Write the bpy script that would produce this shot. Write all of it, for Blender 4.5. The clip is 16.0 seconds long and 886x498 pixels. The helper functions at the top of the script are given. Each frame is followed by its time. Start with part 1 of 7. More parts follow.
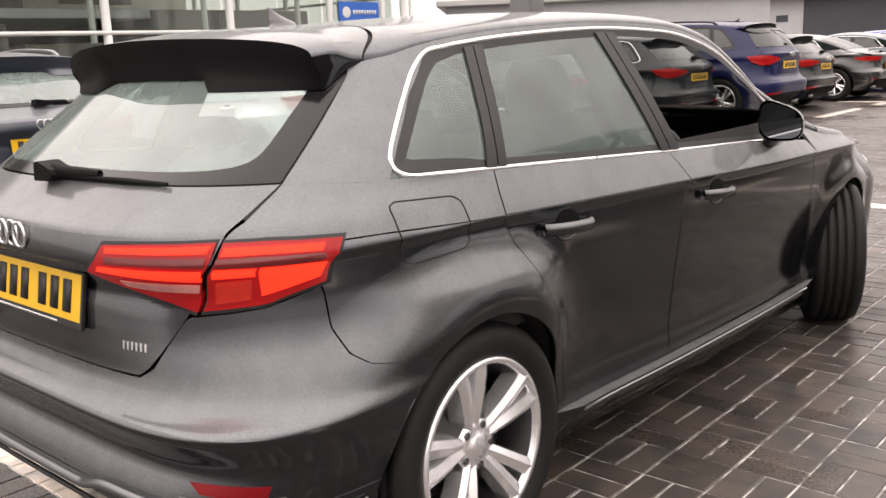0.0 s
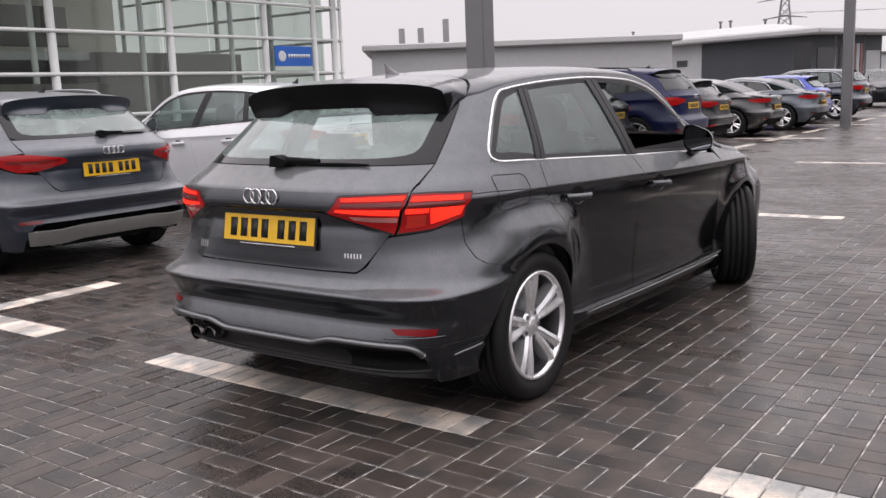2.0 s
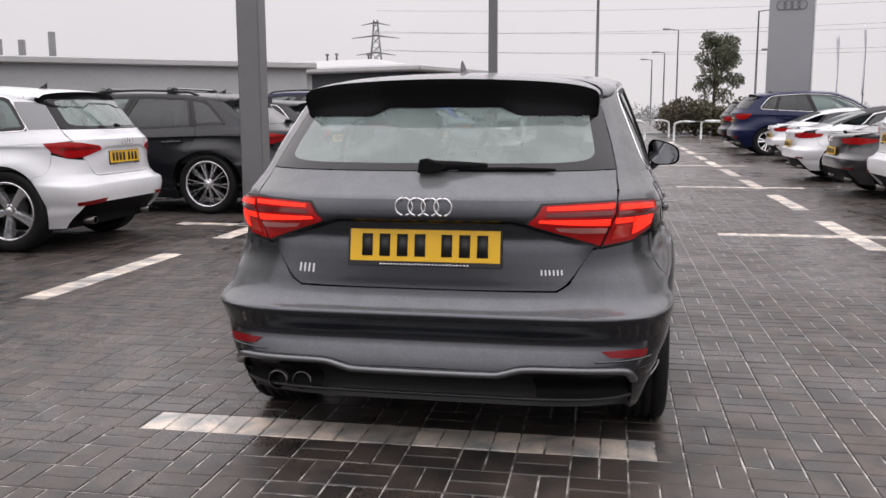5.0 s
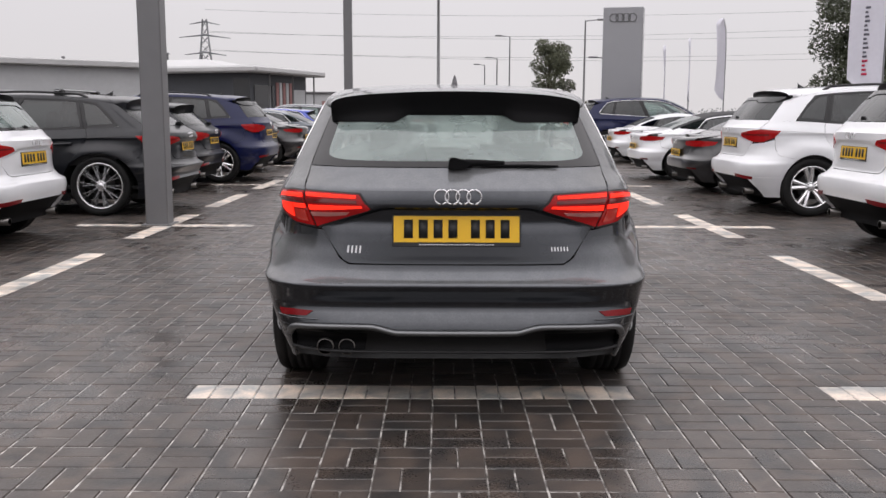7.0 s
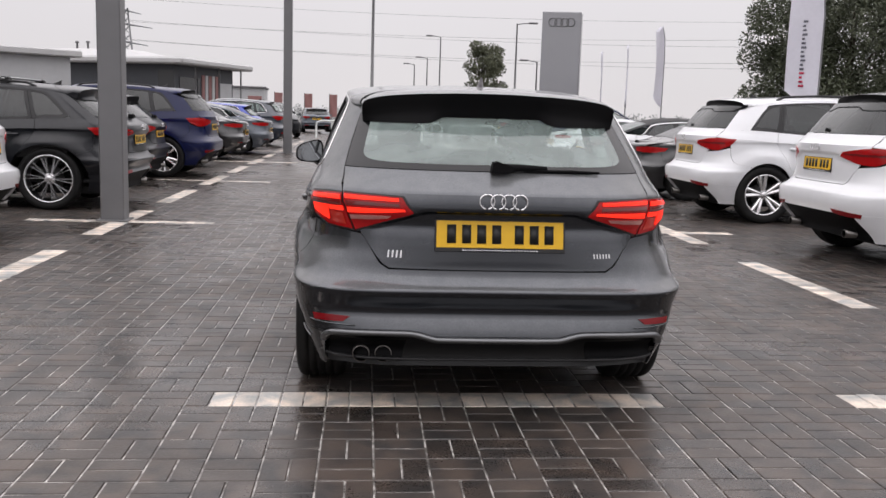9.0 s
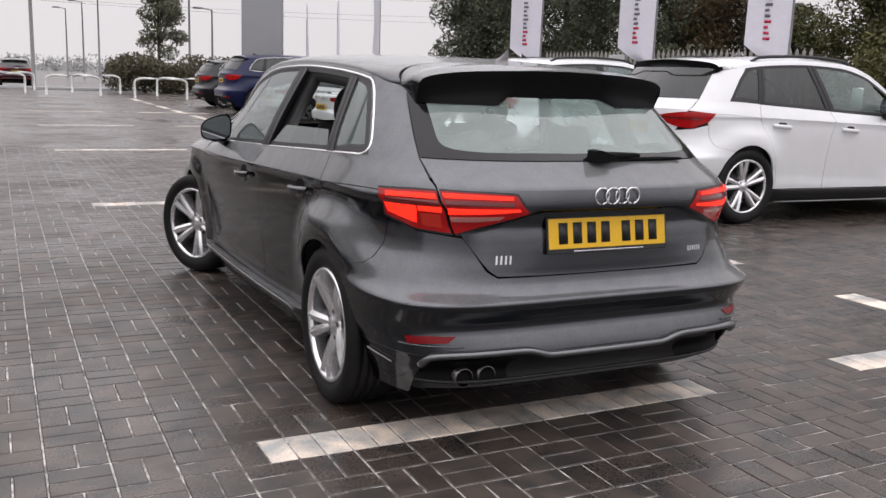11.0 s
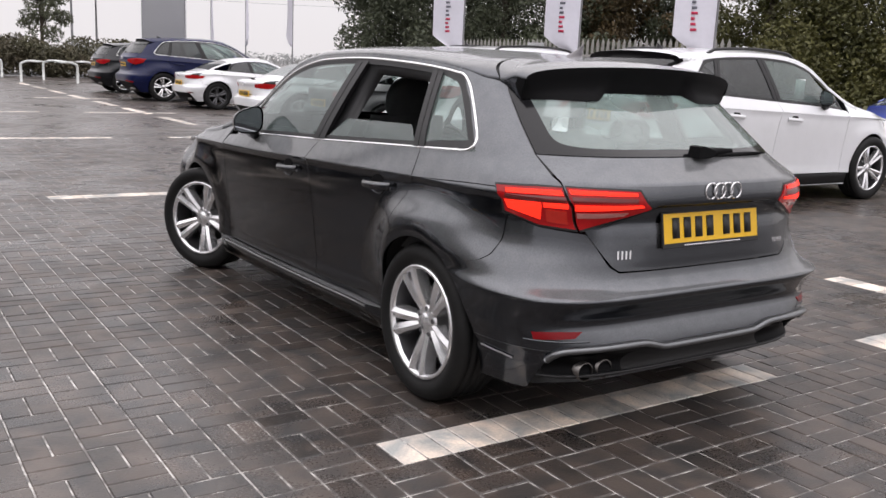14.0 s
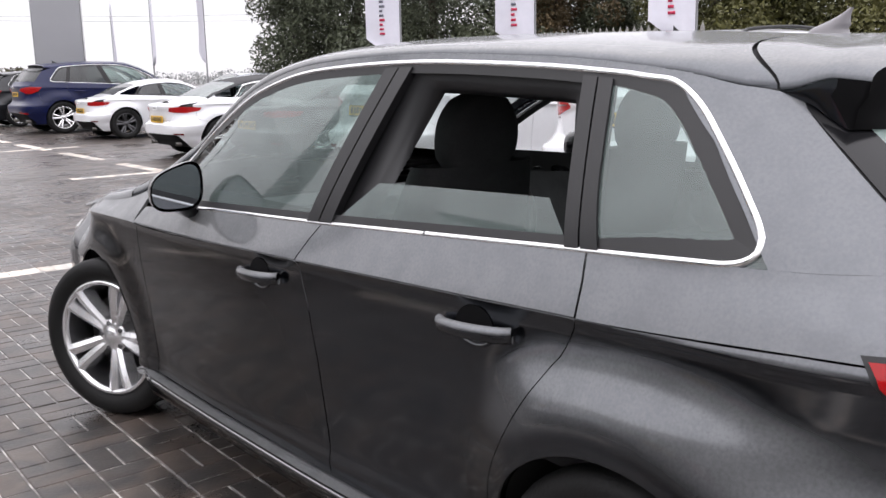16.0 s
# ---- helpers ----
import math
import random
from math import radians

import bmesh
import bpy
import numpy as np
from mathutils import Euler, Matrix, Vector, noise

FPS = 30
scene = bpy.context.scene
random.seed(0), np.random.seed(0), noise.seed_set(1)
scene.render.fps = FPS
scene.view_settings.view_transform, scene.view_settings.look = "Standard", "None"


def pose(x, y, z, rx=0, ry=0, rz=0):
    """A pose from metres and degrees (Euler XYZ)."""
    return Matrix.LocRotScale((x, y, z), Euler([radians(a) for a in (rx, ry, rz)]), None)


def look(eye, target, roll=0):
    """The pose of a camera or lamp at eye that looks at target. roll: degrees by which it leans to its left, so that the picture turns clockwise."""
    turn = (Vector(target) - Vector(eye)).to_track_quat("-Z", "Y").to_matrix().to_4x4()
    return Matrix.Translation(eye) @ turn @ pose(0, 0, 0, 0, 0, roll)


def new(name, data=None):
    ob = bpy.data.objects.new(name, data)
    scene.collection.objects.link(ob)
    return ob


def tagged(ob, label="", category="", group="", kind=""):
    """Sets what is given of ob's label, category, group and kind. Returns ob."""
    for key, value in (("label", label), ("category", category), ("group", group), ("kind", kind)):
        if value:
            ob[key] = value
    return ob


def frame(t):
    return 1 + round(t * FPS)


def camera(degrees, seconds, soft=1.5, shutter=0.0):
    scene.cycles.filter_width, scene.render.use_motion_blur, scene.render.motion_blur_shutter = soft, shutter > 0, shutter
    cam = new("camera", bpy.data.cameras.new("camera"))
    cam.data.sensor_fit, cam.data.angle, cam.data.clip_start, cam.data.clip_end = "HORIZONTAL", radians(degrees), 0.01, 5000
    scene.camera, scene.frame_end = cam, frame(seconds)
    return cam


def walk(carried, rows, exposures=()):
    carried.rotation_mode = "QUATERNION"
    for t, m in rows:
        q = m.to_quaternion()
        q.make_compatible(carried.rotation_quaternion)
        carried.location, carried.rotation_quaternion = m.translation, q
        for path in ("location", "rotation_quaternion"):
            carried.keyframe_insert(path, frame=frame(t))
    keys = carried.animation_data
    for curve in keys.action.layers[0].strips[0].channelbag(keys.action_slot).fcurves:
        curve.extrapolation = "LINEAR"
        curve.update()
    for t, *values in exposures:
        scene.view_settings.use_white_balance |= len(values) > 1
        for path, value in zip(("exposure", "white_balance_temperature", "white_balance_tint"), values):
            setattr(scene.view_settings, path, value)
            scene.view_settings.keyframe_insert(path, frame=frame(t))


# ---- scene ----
cam = camera(52.3, 16.0)
PATH = [
    (0, (2.171, -0.843, 1.288), (0.869, 0.616, 0.867), -2.4),
    (0.5, (2.404, -1.334, 1.307), (1.12, 0.15, 0.921), -2.1),
    (1, (2.497, -1.79, 1.306), (1.247, -0.269, 0.946), -1.6),
    (1.5, (2.618, -2.179, 1.265), (1.431, -0.605, 0.926), -2.2),
    (2, (2.695, -2.426, 1.298), (1.534, -0.834, 0.958), -2.2),
    (2.5, (2.662, -2.489, 1.283), (1.507, -0.893, 0.939), -1.3),
    (3, (2.413, -2.648, 1.265), (1.337, -0.995, 0.933), -1.1),
    (3.5, (2.056, -2.801, 1.261), (1.084, -1.081, 0.949), -0.2),
    (3.7, (1.868, -2.822, 1.231), (0.945, -1.074, 0.921), 0.0),
    (5.8, (0.026, -3.04, 1.235), (-0.031, -1.063, 0.934), -0.3),
    (6, (-0.059, -3.153, 1.248), (-0.078, -1.176, 0.945), -0.2),
    (6.5, (-0.088, -3.4, 1.241), (-0.078, -1.424, 0.932), -0.0),
    (7, (-0.063, -3.61, 1.251), (-0.059, -1.632, 0.957), 0.2),
    (7.5, (-0.059, -3.642, 1.257), (-0.048, -1.662, 0.975), 0.2),
    (8, (-0.116, -3.607, 1.25), (-0.088, -1.625, 0.983), -0.0),
    (8.5, (-0.305, -3.578, 1.251), (-0.227, -1.599, 0.974), 0.4),
    (9, (-0.551, -3.509, 1.257), (-0.375, -1.539, 0.964), 1.8),
    (9.2, (-0.676, -3.424, 1.233), (-0.441, -1.46, 0.937), 1.9),
    (11.3, (-2.241, -2.539, 1.324), (-1.285, -0.822, 0.95), 2.5),
    (11.5, (-2.412, -2.543, 1.326), (-1.412, -0.85, 0.959), 2.8),
    (12, (-2.722, -2.586, 1.354), (-1.66, -0.929, 0.997), 3.1),
    (12.5, (-2.772, -2.581, 1.352), (-1.695, -0.934, 0.999), 3.1),
    (13, (-2.799, -2.555, 1.349), (-1.712, -0.915, 0.991), 3.2),
    (13.5, (-2.822, -2.476, 1.342), (-1.728, -0.844, 0.968), 3.3),
    (14, (-2.701, -2.154, 1.325), (-1.612, -0.524, 0.929), 2.6),
    (14.5, (-2.553, -1.78, 1.314), (-1.496, -0.131, 0.913), 2.3),
    (15, (-2.372, -1.274, 1.353), (-1.288, 0.357, 0.943), 1.5),
    (15.5, (-2.121, -0.714, 1.365), (-0.973, 0.866, 0.932), -1.5),
    (16, (-1.954, -0.152, 1.322), (-0.735, 1.386, 0.938), -1.2),
]
# time, stops, white balance: the clip opens bright and warm
EXPOSURES = [(0, 0.68, 7150, 15), (0.5, 0.5, 7000, 15), (1, 0.25, 6700, 15), (1.5, 0.05, 6500, 15), (3.5, 0.1, 6450, 15), (6, -0.1, 6450, 12), (9, -0.05, 6450, 12), (11.5, 0.0, 6450, 12),
             (13.5, 0.05, 6450, 12), (14.5, 0.28, 6450, 13), (15, 0.34, 6450, 13), (15.5, 0.36, 6450, 14), (16, 0.48, 6300, 12)]
walk(cam, [(t, look(eye, target, roll)) for t, eye, target, roll in PATH], EXPOSURES)

# ---- world and light: an overcast, wet day ----
world = bpy.data.worlds.new("overcast")
scene.world = world
world.use_nodes = True
wn, wl = world.node_tree.nodes, world.node_tree.links
wn.clear()
sky = wn.new("ShaderNodeTexSky")
sky.sky_type, sky.sun_disc = "NISHITA", False
sky.sun_elevation, sky.sun_rotation = radians(48), radians(200)
sky_dim = wn.new("ShaderNodeVectorMath")
sky_dim.operation = "SCALE"
sky_dim.inputs["Scale"].default_value = 0.07
cloud_noise = wn.new("ShaderNodeTexNoise")
cloud_noise.inputs["Scale"].default_value, cloud_noise.inputs["Detail"].default_value = 1.6, 5
cloud_ramp = wn.new("ShaderNodeValToRGB")
cloud_ramp.color_ramp.elements[0].position, cloud_ramp.color_ramp.elements[0].color = 0.3, (0.715, 0.685, 0.695, 1)
cloud_ramp.color_ramp.elements[1].position, cloud_ramp.color_ramp.elements[1].color = 0.75, (0.80, 0.77, 0.775, 1)
sky_mix = wn.new("ShaderNodeMix")
sky_mix.data_type = "RGBA"
sky_mix.inputs[0].default_value = 0.93
sky_back = wn.new("ShaderNodeBackground")
sky_out = wn.new("ShaderNodeOutputWorld")
wl.new(sky.outputs[0], sky_dim.inputs[0])
wl.new(sky_dim.outputs[0], sky_mix.inputs[6])
wl.new(cloud_noise.outputs[0], cloud_ramp.inputs[0])
wl.new(cloud_ramp.outputs[0], sky_mix.inputs[7])
# an overcast sky is about three times as bright overhead as at the horizon
sky_dir, sky_up, sky_grow = wn.new("ShaderNodeTexCoord"), wn.new("ShaderNodeSeparateXYZ"), wn.new("ShaderNodeMapRange")
sky_grow.interpolation_type = "SMOOTHSTEP"
sky_grow.inputs["From Min"].default_value, sky_grow.inputs["From Max"].default_value = 0.02, 0.95
sky_grow.inputs["To Min"].default_value, sky_grow.inputs["To Max"].default_value = 1.07, 2.7
wl.new(sky_dir.outputs["Generated"], sky_up.inputs[0])
wl.new(sky_up.outputs[2], sky_grow.inputs["Value"])
wl.new(sky_grow.outputs[0], sky_back.inputs[1])
wl.new(sky_mix.outputs[2], sky_back.inputs[0])
wl.new(sky_back.outputs[0], sky_out.inputs[0])

sun_data = bpy.data.lights.new("sun", "SUN")
sun_data.energy, sun_data.angle, sun_data.color = 0.5, radians(120), (1.0, 0.97, 0.94)
sun = new("sun", sun_data)
sun.matrix_world = look((-6, 6, 30), (0, 0, 0))


# ---- materials ----
def material(name, colour, rough=0.5, metal=0.0, spots=0.0, scale=20.0, bump=0.0, bump_scale=60.0, coat=0.0, second=None,
             random_value=0.0, emit=0.0, rough_var=0.0, spec=0.5, sparkle=0.0):
    """A principled surface with grain at two scales, bump and gloss variation."""
    m = bpy.data.materials.new(name)
    m.use_nodes = True
    nt = m.node_tree
    b = nt.nodes["Principled BSDF"]
    b.inputs["Roughness"].default_value, b.inputs["Metallic"].default_value = rough, metal
    b.inputs["Coat Weight"].default_value, b.inputs["Coat Roughness"].default_value = coat, 0.06
    b.inputs["Specular IOR Level"].default_value = spec
    b.inputs["Base Color"].default_value = (*colour, 1)
    co = nt.nodes.new("ShaderNodeTexCoord")
    if spots or second or random_value:
        big, fine = nt.nodes.new("ShaderNodeTexNoise"), nt.nodes.new("ShaderNodeTexNoise")
        big.inputs["Scale"].default_value, big.inputs["Detail"].default_value = scale * 0.12, 4
        fine.inputs["Scale"].default_value, fine.inputs["Detail"].default_value = scale, 6
        nt.links.new(co.outputs["Object"], big.inputs[0])
        nt.links.new(co.outputs["Object"], fine.inputs[0])
        both = nt.nodes.new("ShaderNodeMath")
        both.operation = "MULTIPLY_ADD"
        nt.links.new(big.outputs[0], both.inputs[0])
        both.inputs[1].default_value = 0.6
        half = nt.nodes.new("ShaderNodeMath")
        half.operation, half.inputs[1].default_value = "MULTIPLY", 0.4
        nt.links.new(fine.outputs[0], half.inputs[0])
        nt.links.new(half.outputs[0], both.inputs[2])
        ramp = nt.nodes.new("ShaderNodeMapRange")
        ramp.inputs["From Min"].default_value, ramp.inputs["From Max"].default_value = 0.35, 0.65
        nt.links.new(both.outputs[0], ramp.inputs["Value"])
        mix = nt.nodes.new("ShaderNodeMix")
        mix.data_type = "RGBA"
        lo = second or tuple(c * (1 - spots) for c in colour)
        mix.inputs[6].default_value, mix.inputs[7].default_value = (*lo, 1), (*colour, 1)
        nt.links.new(ramp.outputs[0], mix.inputs[0])
        last = mix.outputs[2]
        if random_value:
            info = nt.nodes.new("ShaderNodeObjectInfo")
            geo = nt.nodes.new("ShaderNodeNewGeometry")
            add = nt.nodes.new("ShaderNodeMath")
            nt.links.new(info.outputs["Random"], add.inputs[0])
            nt.links.new(geo.outputs["Random Per Island"], add.inputs[1])
            fr = nt.nodes.new("ShaderNodeMath")
            fr.operation = "FRACT"
            nt.links.new(add.outputs[0], fr.inputs[0])
            rng = nt.nodes.new("ShaderNodeMapRange")
            rng.inputs["To Min"].default_value, rng.inputs["To Max"].default_value = 1 - random_value, 1 + random_value
            nt.links.new(fr.outputs[0], rng.inputs["Value"])
            hsv = nt.nodes.new("ShaderNodeHueSaturation")
            nt.links.new(rng.outputs[0], hsv.inputs["Value"])
            nt.links.new(last, hsv.inputs["Color"])
            last = hsv.outputs[0]
        nt.links.new(last, b.inputs["Base Color"])
        if rough_var:
            rr = nt.nodes.new("ShaderNodeMapRange")
            rr.inputs["From Min"].default_value, rr.inputs["From Max"].default_value = 0.3, 0.7
            rr.inputs["To Min"].default_value, rr.inputs["To Max"].default_value = rough - rough_var, rough + rough_var
            nt.links.new(big.outputs[0], rr.inputs["Value"])
            nt.links.new(rr.outputs[0], b.inputs["Roughness"])
    if bump:
        bn = nt.nodes.new("ShaderNodeTexNoise")
        bn.inputs["Scale"].default_value, bn.inputs["Detail"].default_value = bump_scale, 5
        nt.links.new(co.outputs["Object"], bn.inputs[0])
        bb = nt.nodes.new("ShaderNodeBump")
        bb.inputs["Strength"].default_value, bb.inputs["Distance"].default_value = bump, 0.01
        nt.links.new(bn.outputs[0], bb.inputs["Height"])
        nt.links.new(bb.outputs[0], b.inputs["Normal"])
    if emit:
        b.inputs["Emission Color"].default_value, b.inputs["Emission Strength"].default_value = (*colour, 1), emit
    return m


def droplets(m, strength=0.5, scale=170.0):
    """Rain beads on a surface: small round bumps that come in patches."""
    nt = m.node_tree
    b = nt.nodes["Principled BSDF"]
    co = nt.nodes.new("ShaderNodeTexCoord")
    vo = nt.nodes.new("ShaderNodeTexVoronoi")
    vo.inputs["Scale"].default_value = scale
    ramp = nt.nodes.new("ShaderNodeMapRange")
    ramp.inputs["From Min"].default_value, ramp.inputs["From Max"].default_value = 0.0, 0.33
    ramp.inputs["To Min"].default_value, ramp.inputs["To Max"].default_value = 1.0, 0.0
    patch = nt.nodes.new("ShaderNodeTexNoise")
    patch.inputs["Scale"].default_value = 9
    mask = nt.nodes.new("ShaderNodeMapRange")
    mask.inputs["From Min"].default_value, mask.inputs["From Max"].default_value = 0.45, 0.62
    mul = nt.nodes.new("ShaderNodeMath")
    mul.operation = "MULTIPLY"
    bb = nt.nodes.new("ShaderNodeBump")
    bb.inputs["Strength"].default_value, bb.inputs["Distance"].default_value = strength, 0.0015
    nt.links.new(co.outputs["Object"], vo.inputs["Vector"])
    nt.links.new(co.outputs["Object"], patch.inputs[0])
    nt.links.new(vo.outputs["Distance"], ramp.inputs["Value"])
    nt.links.new(patch.outputs[0], mask.inputs["Value"])
    # beads stay on faces that look up
    geo, sep, up = nt.nodes.new("ShaderNodeNewGeometry"), nt.nodes.new("ShaderNodeSeparateXYZ"), nt.nodes.new("ShaderNodeMapRange")
    up.inputs["From Min"].default_value, up.inputs["From Max"].default_value = 0.2, 0.75
    hold = nt.nodes.new("ShaderNodeMath")
    hold.operation = "MULTIPLY"
    nt.links.new(geo.outputs["True Normal"], sep.inputs[0])
    nt.links.new(sep.outputs[2], up.inputs["Value"])
    nt.links.new(mask.outputs[0], hold.inputs[0])
    nt.links.new(up.outputs[0], hold.inputs[1])
    nt.links.new(ramp.outputs[0], mul.inputs[0])
    nt.links.new(hold.outputs[0], mul.inputs[1])
    nt.links.new(mul.outputs[0], bb.inputs["Height"])
    nt.links.new(bb.outputs[0], b.inputs["Normal"])
    return m


def glass(name, tint, mist=0.3, mist_colour=(0.5, 0.56, 0.55)):
    """A pane with a clear tint, a mirror-like skin and a veil of rain and mist."""
    m = bpy.data.materials.new(name)
    m.use_nodes = True
    nt = m.node_tree
    nt.nodes.clear()
    out = nt.nodes.new("ShaderNodeOutputMaterial")
    clear, skin, veil = nt.nodes.new("ShaderNodeBsdfTransparent"), nt.nodes.new("ShaderNodeBsdfGlossy"), nt.nodes.new("ShaderNodeBsdfDiffuse")
    clear.inputs[0].default_value = (*tint, 1)
    skin.inputs["Roughness"].default_value = 0.03
    veil.inputs[0].default_value = (*mist_colour, 1)
    # gloss that grows towards grazing angles, alike from both sides of the pane
    facing, fres = nt.nodes.new("ShaderNodeLayerWeight"), nt.nodes.new("ShaderNodeMath")
    fres.operation = "MULTIPLY_ADD"
    facing.inputs["Blend"].default_value = 0.5
    pw = nt.nodes.new("ShaderNodeMath")
    pw.operation, pw.inputs[1].default_value = "POWER", 4.0
    nt.links.new(facing.outputs["Facing"], pw.inputs[0])
    nt.links.new(pw.outputs[0], fres.inputs[0])
    fres.inputs[1].default_value, fres.inputs[2].default_value = 0.9, 0.06
    co, no = nt.nodes.new("ShaderNodeTexCoord"), nt.nodes.new("ShaderNodeTexNoise")
    no.inputs["Scale"].default_value, no.inputs["Detail"].default_value = 7, 4
    rg = nt.nodes.new("ShaderNodeMapRange")
    rg.inputs["From Min"].default_value, rg.inputs["From Max"].default_value = 0.3, 0.7
    rg.inputs["To Min"].default_value, rg.inputs["To Max"].default_value = mist * 0.8, mist * 1.2
    a, b = nt.nodes.new("ShaderNodeMixShader"), nt.nodes.new("ShaderNodeMixShader")
    nt.links.new(co.outputs["Object"], no.inputs[0])
    nt.links.new(no.outputs[0], rg.inputs["Value"])
    nt.links.new(rg.outputs[0], a.inputs[0])
    nt.links.new(clear.outputs[0], a.inputs[1])
    nt.links.new(veil.outputs[0], a.inputs[2])
    nt.links.new(fres.outputs[0], b.inputs[0])
    nt.links.new(a.outputs[0], b.inputs[1])
    nt.links.new(skin.outputs[0], b.inputs[2])
    nt.links.new(b.outputs[0], out.inputs[0])
    return m


def rain_sky_veil(m, amount):
    """Mottled pale rain film on upward faces that dulls shine and paints in skylight."""
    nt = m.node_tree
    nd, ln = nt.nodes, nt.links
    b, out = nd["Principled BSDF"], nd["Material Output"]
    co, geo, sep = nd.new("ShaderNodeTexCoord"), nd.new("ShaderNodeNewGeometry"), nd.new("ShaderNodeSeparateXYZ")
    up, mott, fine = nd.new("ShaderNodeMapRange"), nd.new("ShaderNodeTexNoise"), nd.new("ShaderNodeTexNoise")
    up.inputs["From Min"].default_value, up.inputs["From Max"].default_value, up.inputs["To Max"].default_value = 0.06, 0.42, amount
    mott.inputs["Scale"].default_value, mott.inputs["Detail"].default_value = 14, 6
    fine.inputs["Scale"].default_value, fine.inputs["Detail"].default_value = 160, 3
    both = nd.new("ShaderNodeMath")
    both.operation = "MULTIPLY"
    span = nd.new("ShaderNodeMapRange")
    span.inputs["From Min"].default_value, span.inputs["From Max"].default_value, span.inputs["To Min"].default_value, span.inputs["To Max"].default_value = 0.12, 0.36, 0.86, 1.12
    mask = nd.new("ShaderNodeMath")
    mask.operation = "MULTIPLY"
    pale_film, mix = nd.new("ShaderNodeBsdfDiffuse"), nd.new("ShaderNodeMixShader")
    pale_film.inputs[0].default_value = (0.52, 0.53, 0.54, 1)
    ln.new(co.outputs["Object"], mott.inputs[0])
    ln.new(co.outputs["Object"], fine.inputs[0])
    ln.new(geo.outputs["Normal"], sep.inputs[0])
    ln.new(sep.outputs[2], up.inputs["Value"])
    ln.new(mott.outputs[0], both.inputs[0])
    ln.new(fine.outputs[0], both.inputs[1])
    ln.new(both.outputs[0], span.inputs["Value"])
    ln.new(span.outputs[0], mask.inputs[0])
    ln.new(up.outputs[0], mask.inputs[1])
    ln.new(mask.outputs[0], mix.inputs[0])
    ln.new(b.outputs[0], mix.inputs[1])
    ln.new(pale_film.outputs[0], mix.inputs[2])
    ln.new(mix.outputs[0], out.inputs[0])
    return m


def paint(name, colour, metal=0.0, rough=0.35, wet=True, edge=1.0, coat=1.0):
    m = material(name, colour, rough=rough, metal=metal, coat=1.0, spots=0.06, scale=9)
    m.node_tree.nodes["Principled BSDF"].inputs["Coat IOR"].default_value = 1.5
    m.node_tree.nodes["Principled BSDF"].inputs["Coat Roughness"].default_value = 0.10
    m.node_tree.nodes["Principled BSDF"].inputs["Specular Tint"].default_value = (edge, edge, edge, 1)
    m.node_tree.nodes["Principled BSDF"].inputs["Coat Weight"].default_value = coat
    m.node_tree.nodes["Principled BSDF"].inputs["Specular IOR Level"].default_value = 0.5 if coat == 1.0 else 0.15
    return droplets(m, 0.35) if wet else m


GREY = rain_sky_veil(paint("dark_grey_metallic_paint", (0.037, 0.042, 0.051), metal=0.97, rough=0.22, edge=0.12), 0.22)
PAINTS = {
    "white": paint("white_paint", (0.78, 0.79, 0.81), rough=0.3),
    "black": paint("black_paint", (0.012, 0.012, 0.014), rough=0.3),
    "charcoal": rain_sky_veil(paint("charcoal_paint", (0.006, 0.007, 0.010), metal=0.0, rough=0.35, coat=0.5), 0.05),
    "navy": paint("navy_paint", (0.003, 0.007, 0.050), metal=0.0, rough=0.35, coat=0.45),
    "slate": rain_sky_veil(paint("slate_blue_paint", (0.026, 0.034, 0.050), metal=0.4, rough=0.35, coat=0.85), 0.22),
    "pewter": paint("blue_grey_paint", (0.10, 0.115, 0.135), metal=0.5, rough=0.35, coat=0.85),
    "silver": paint("silver_paint", (0.32, 0.34, 0.36), metal=0.6, rough=0.35),
    "blue": paint("bright_blue_paint", (0.02, 0.05, 0.38), metal=0.2, rough=0.3),
    "maroon": paint("maroon_paint", (0.045, 0.012, 0.022), metal=0.3, rough=0.35, coat=0.7),
}
TRIM = material("black_plastic", (0.012, 0.012, 0.013), rough=0.5, spots=0.2, scale=60)
GLOSS = material("gloss_black", (0.006, 0.006, 0.007), rough=0.12, coat=0.5)
VALANCE = material("dark_valance_plastic", (0.012, 0.0125, 0.0135), rough=0.42, spots=0.2, scale=30)
SOFT_BLACK = material("soft_black_plastic", (0.004, 0.004, 0.0045), rough=0.6, spec=0.1)
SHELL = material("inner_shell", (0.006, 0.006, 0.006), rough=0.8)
CABIN = material("cabin_cloth", (0.048, 0.048, 0.050), rough=0.85, spots=0.3, scale=150, bump=0.2, bump_scale=300)
CHROME = material("chrome", (0.82, 0.82, 0.82), rough=0.16, metal=1.0, spots=0.05, scale=30)
SATIN = material("satin_silver", (0.34, 0.345, 0.35), rough=0.34, metal=1.0, spots=0.08, scale=40)
ALLOY = material("silver_alloy", (0.86, 0.86, 0.87), rough=0.22, metal=0.8, spots=0.1, scale=40)
DARKALLOY = material("dark_alloy", (0.10, 0.10, 0.105), rough=0.35, metal=0.8, spots=0.1, scale=40)
RUBBER = material("tyre_rubber", (0.012, 0.012, 0.012), rough=0.6, spec=0.22, spots=0.3, scale=70, bump=0.15, bump_scale=120)
DISC = material("brake_disc", (0.05, 0.05, 0.05), rough=0.5, metal=0.8, spots=0.2, scale=50)
LAMP_RED = material("red_lamp_lens", (0.30, 0.005, 0.006), rough=0.15, spec=0.3, coat=0.15, spots=0.25, scale=80, emit=0.20)
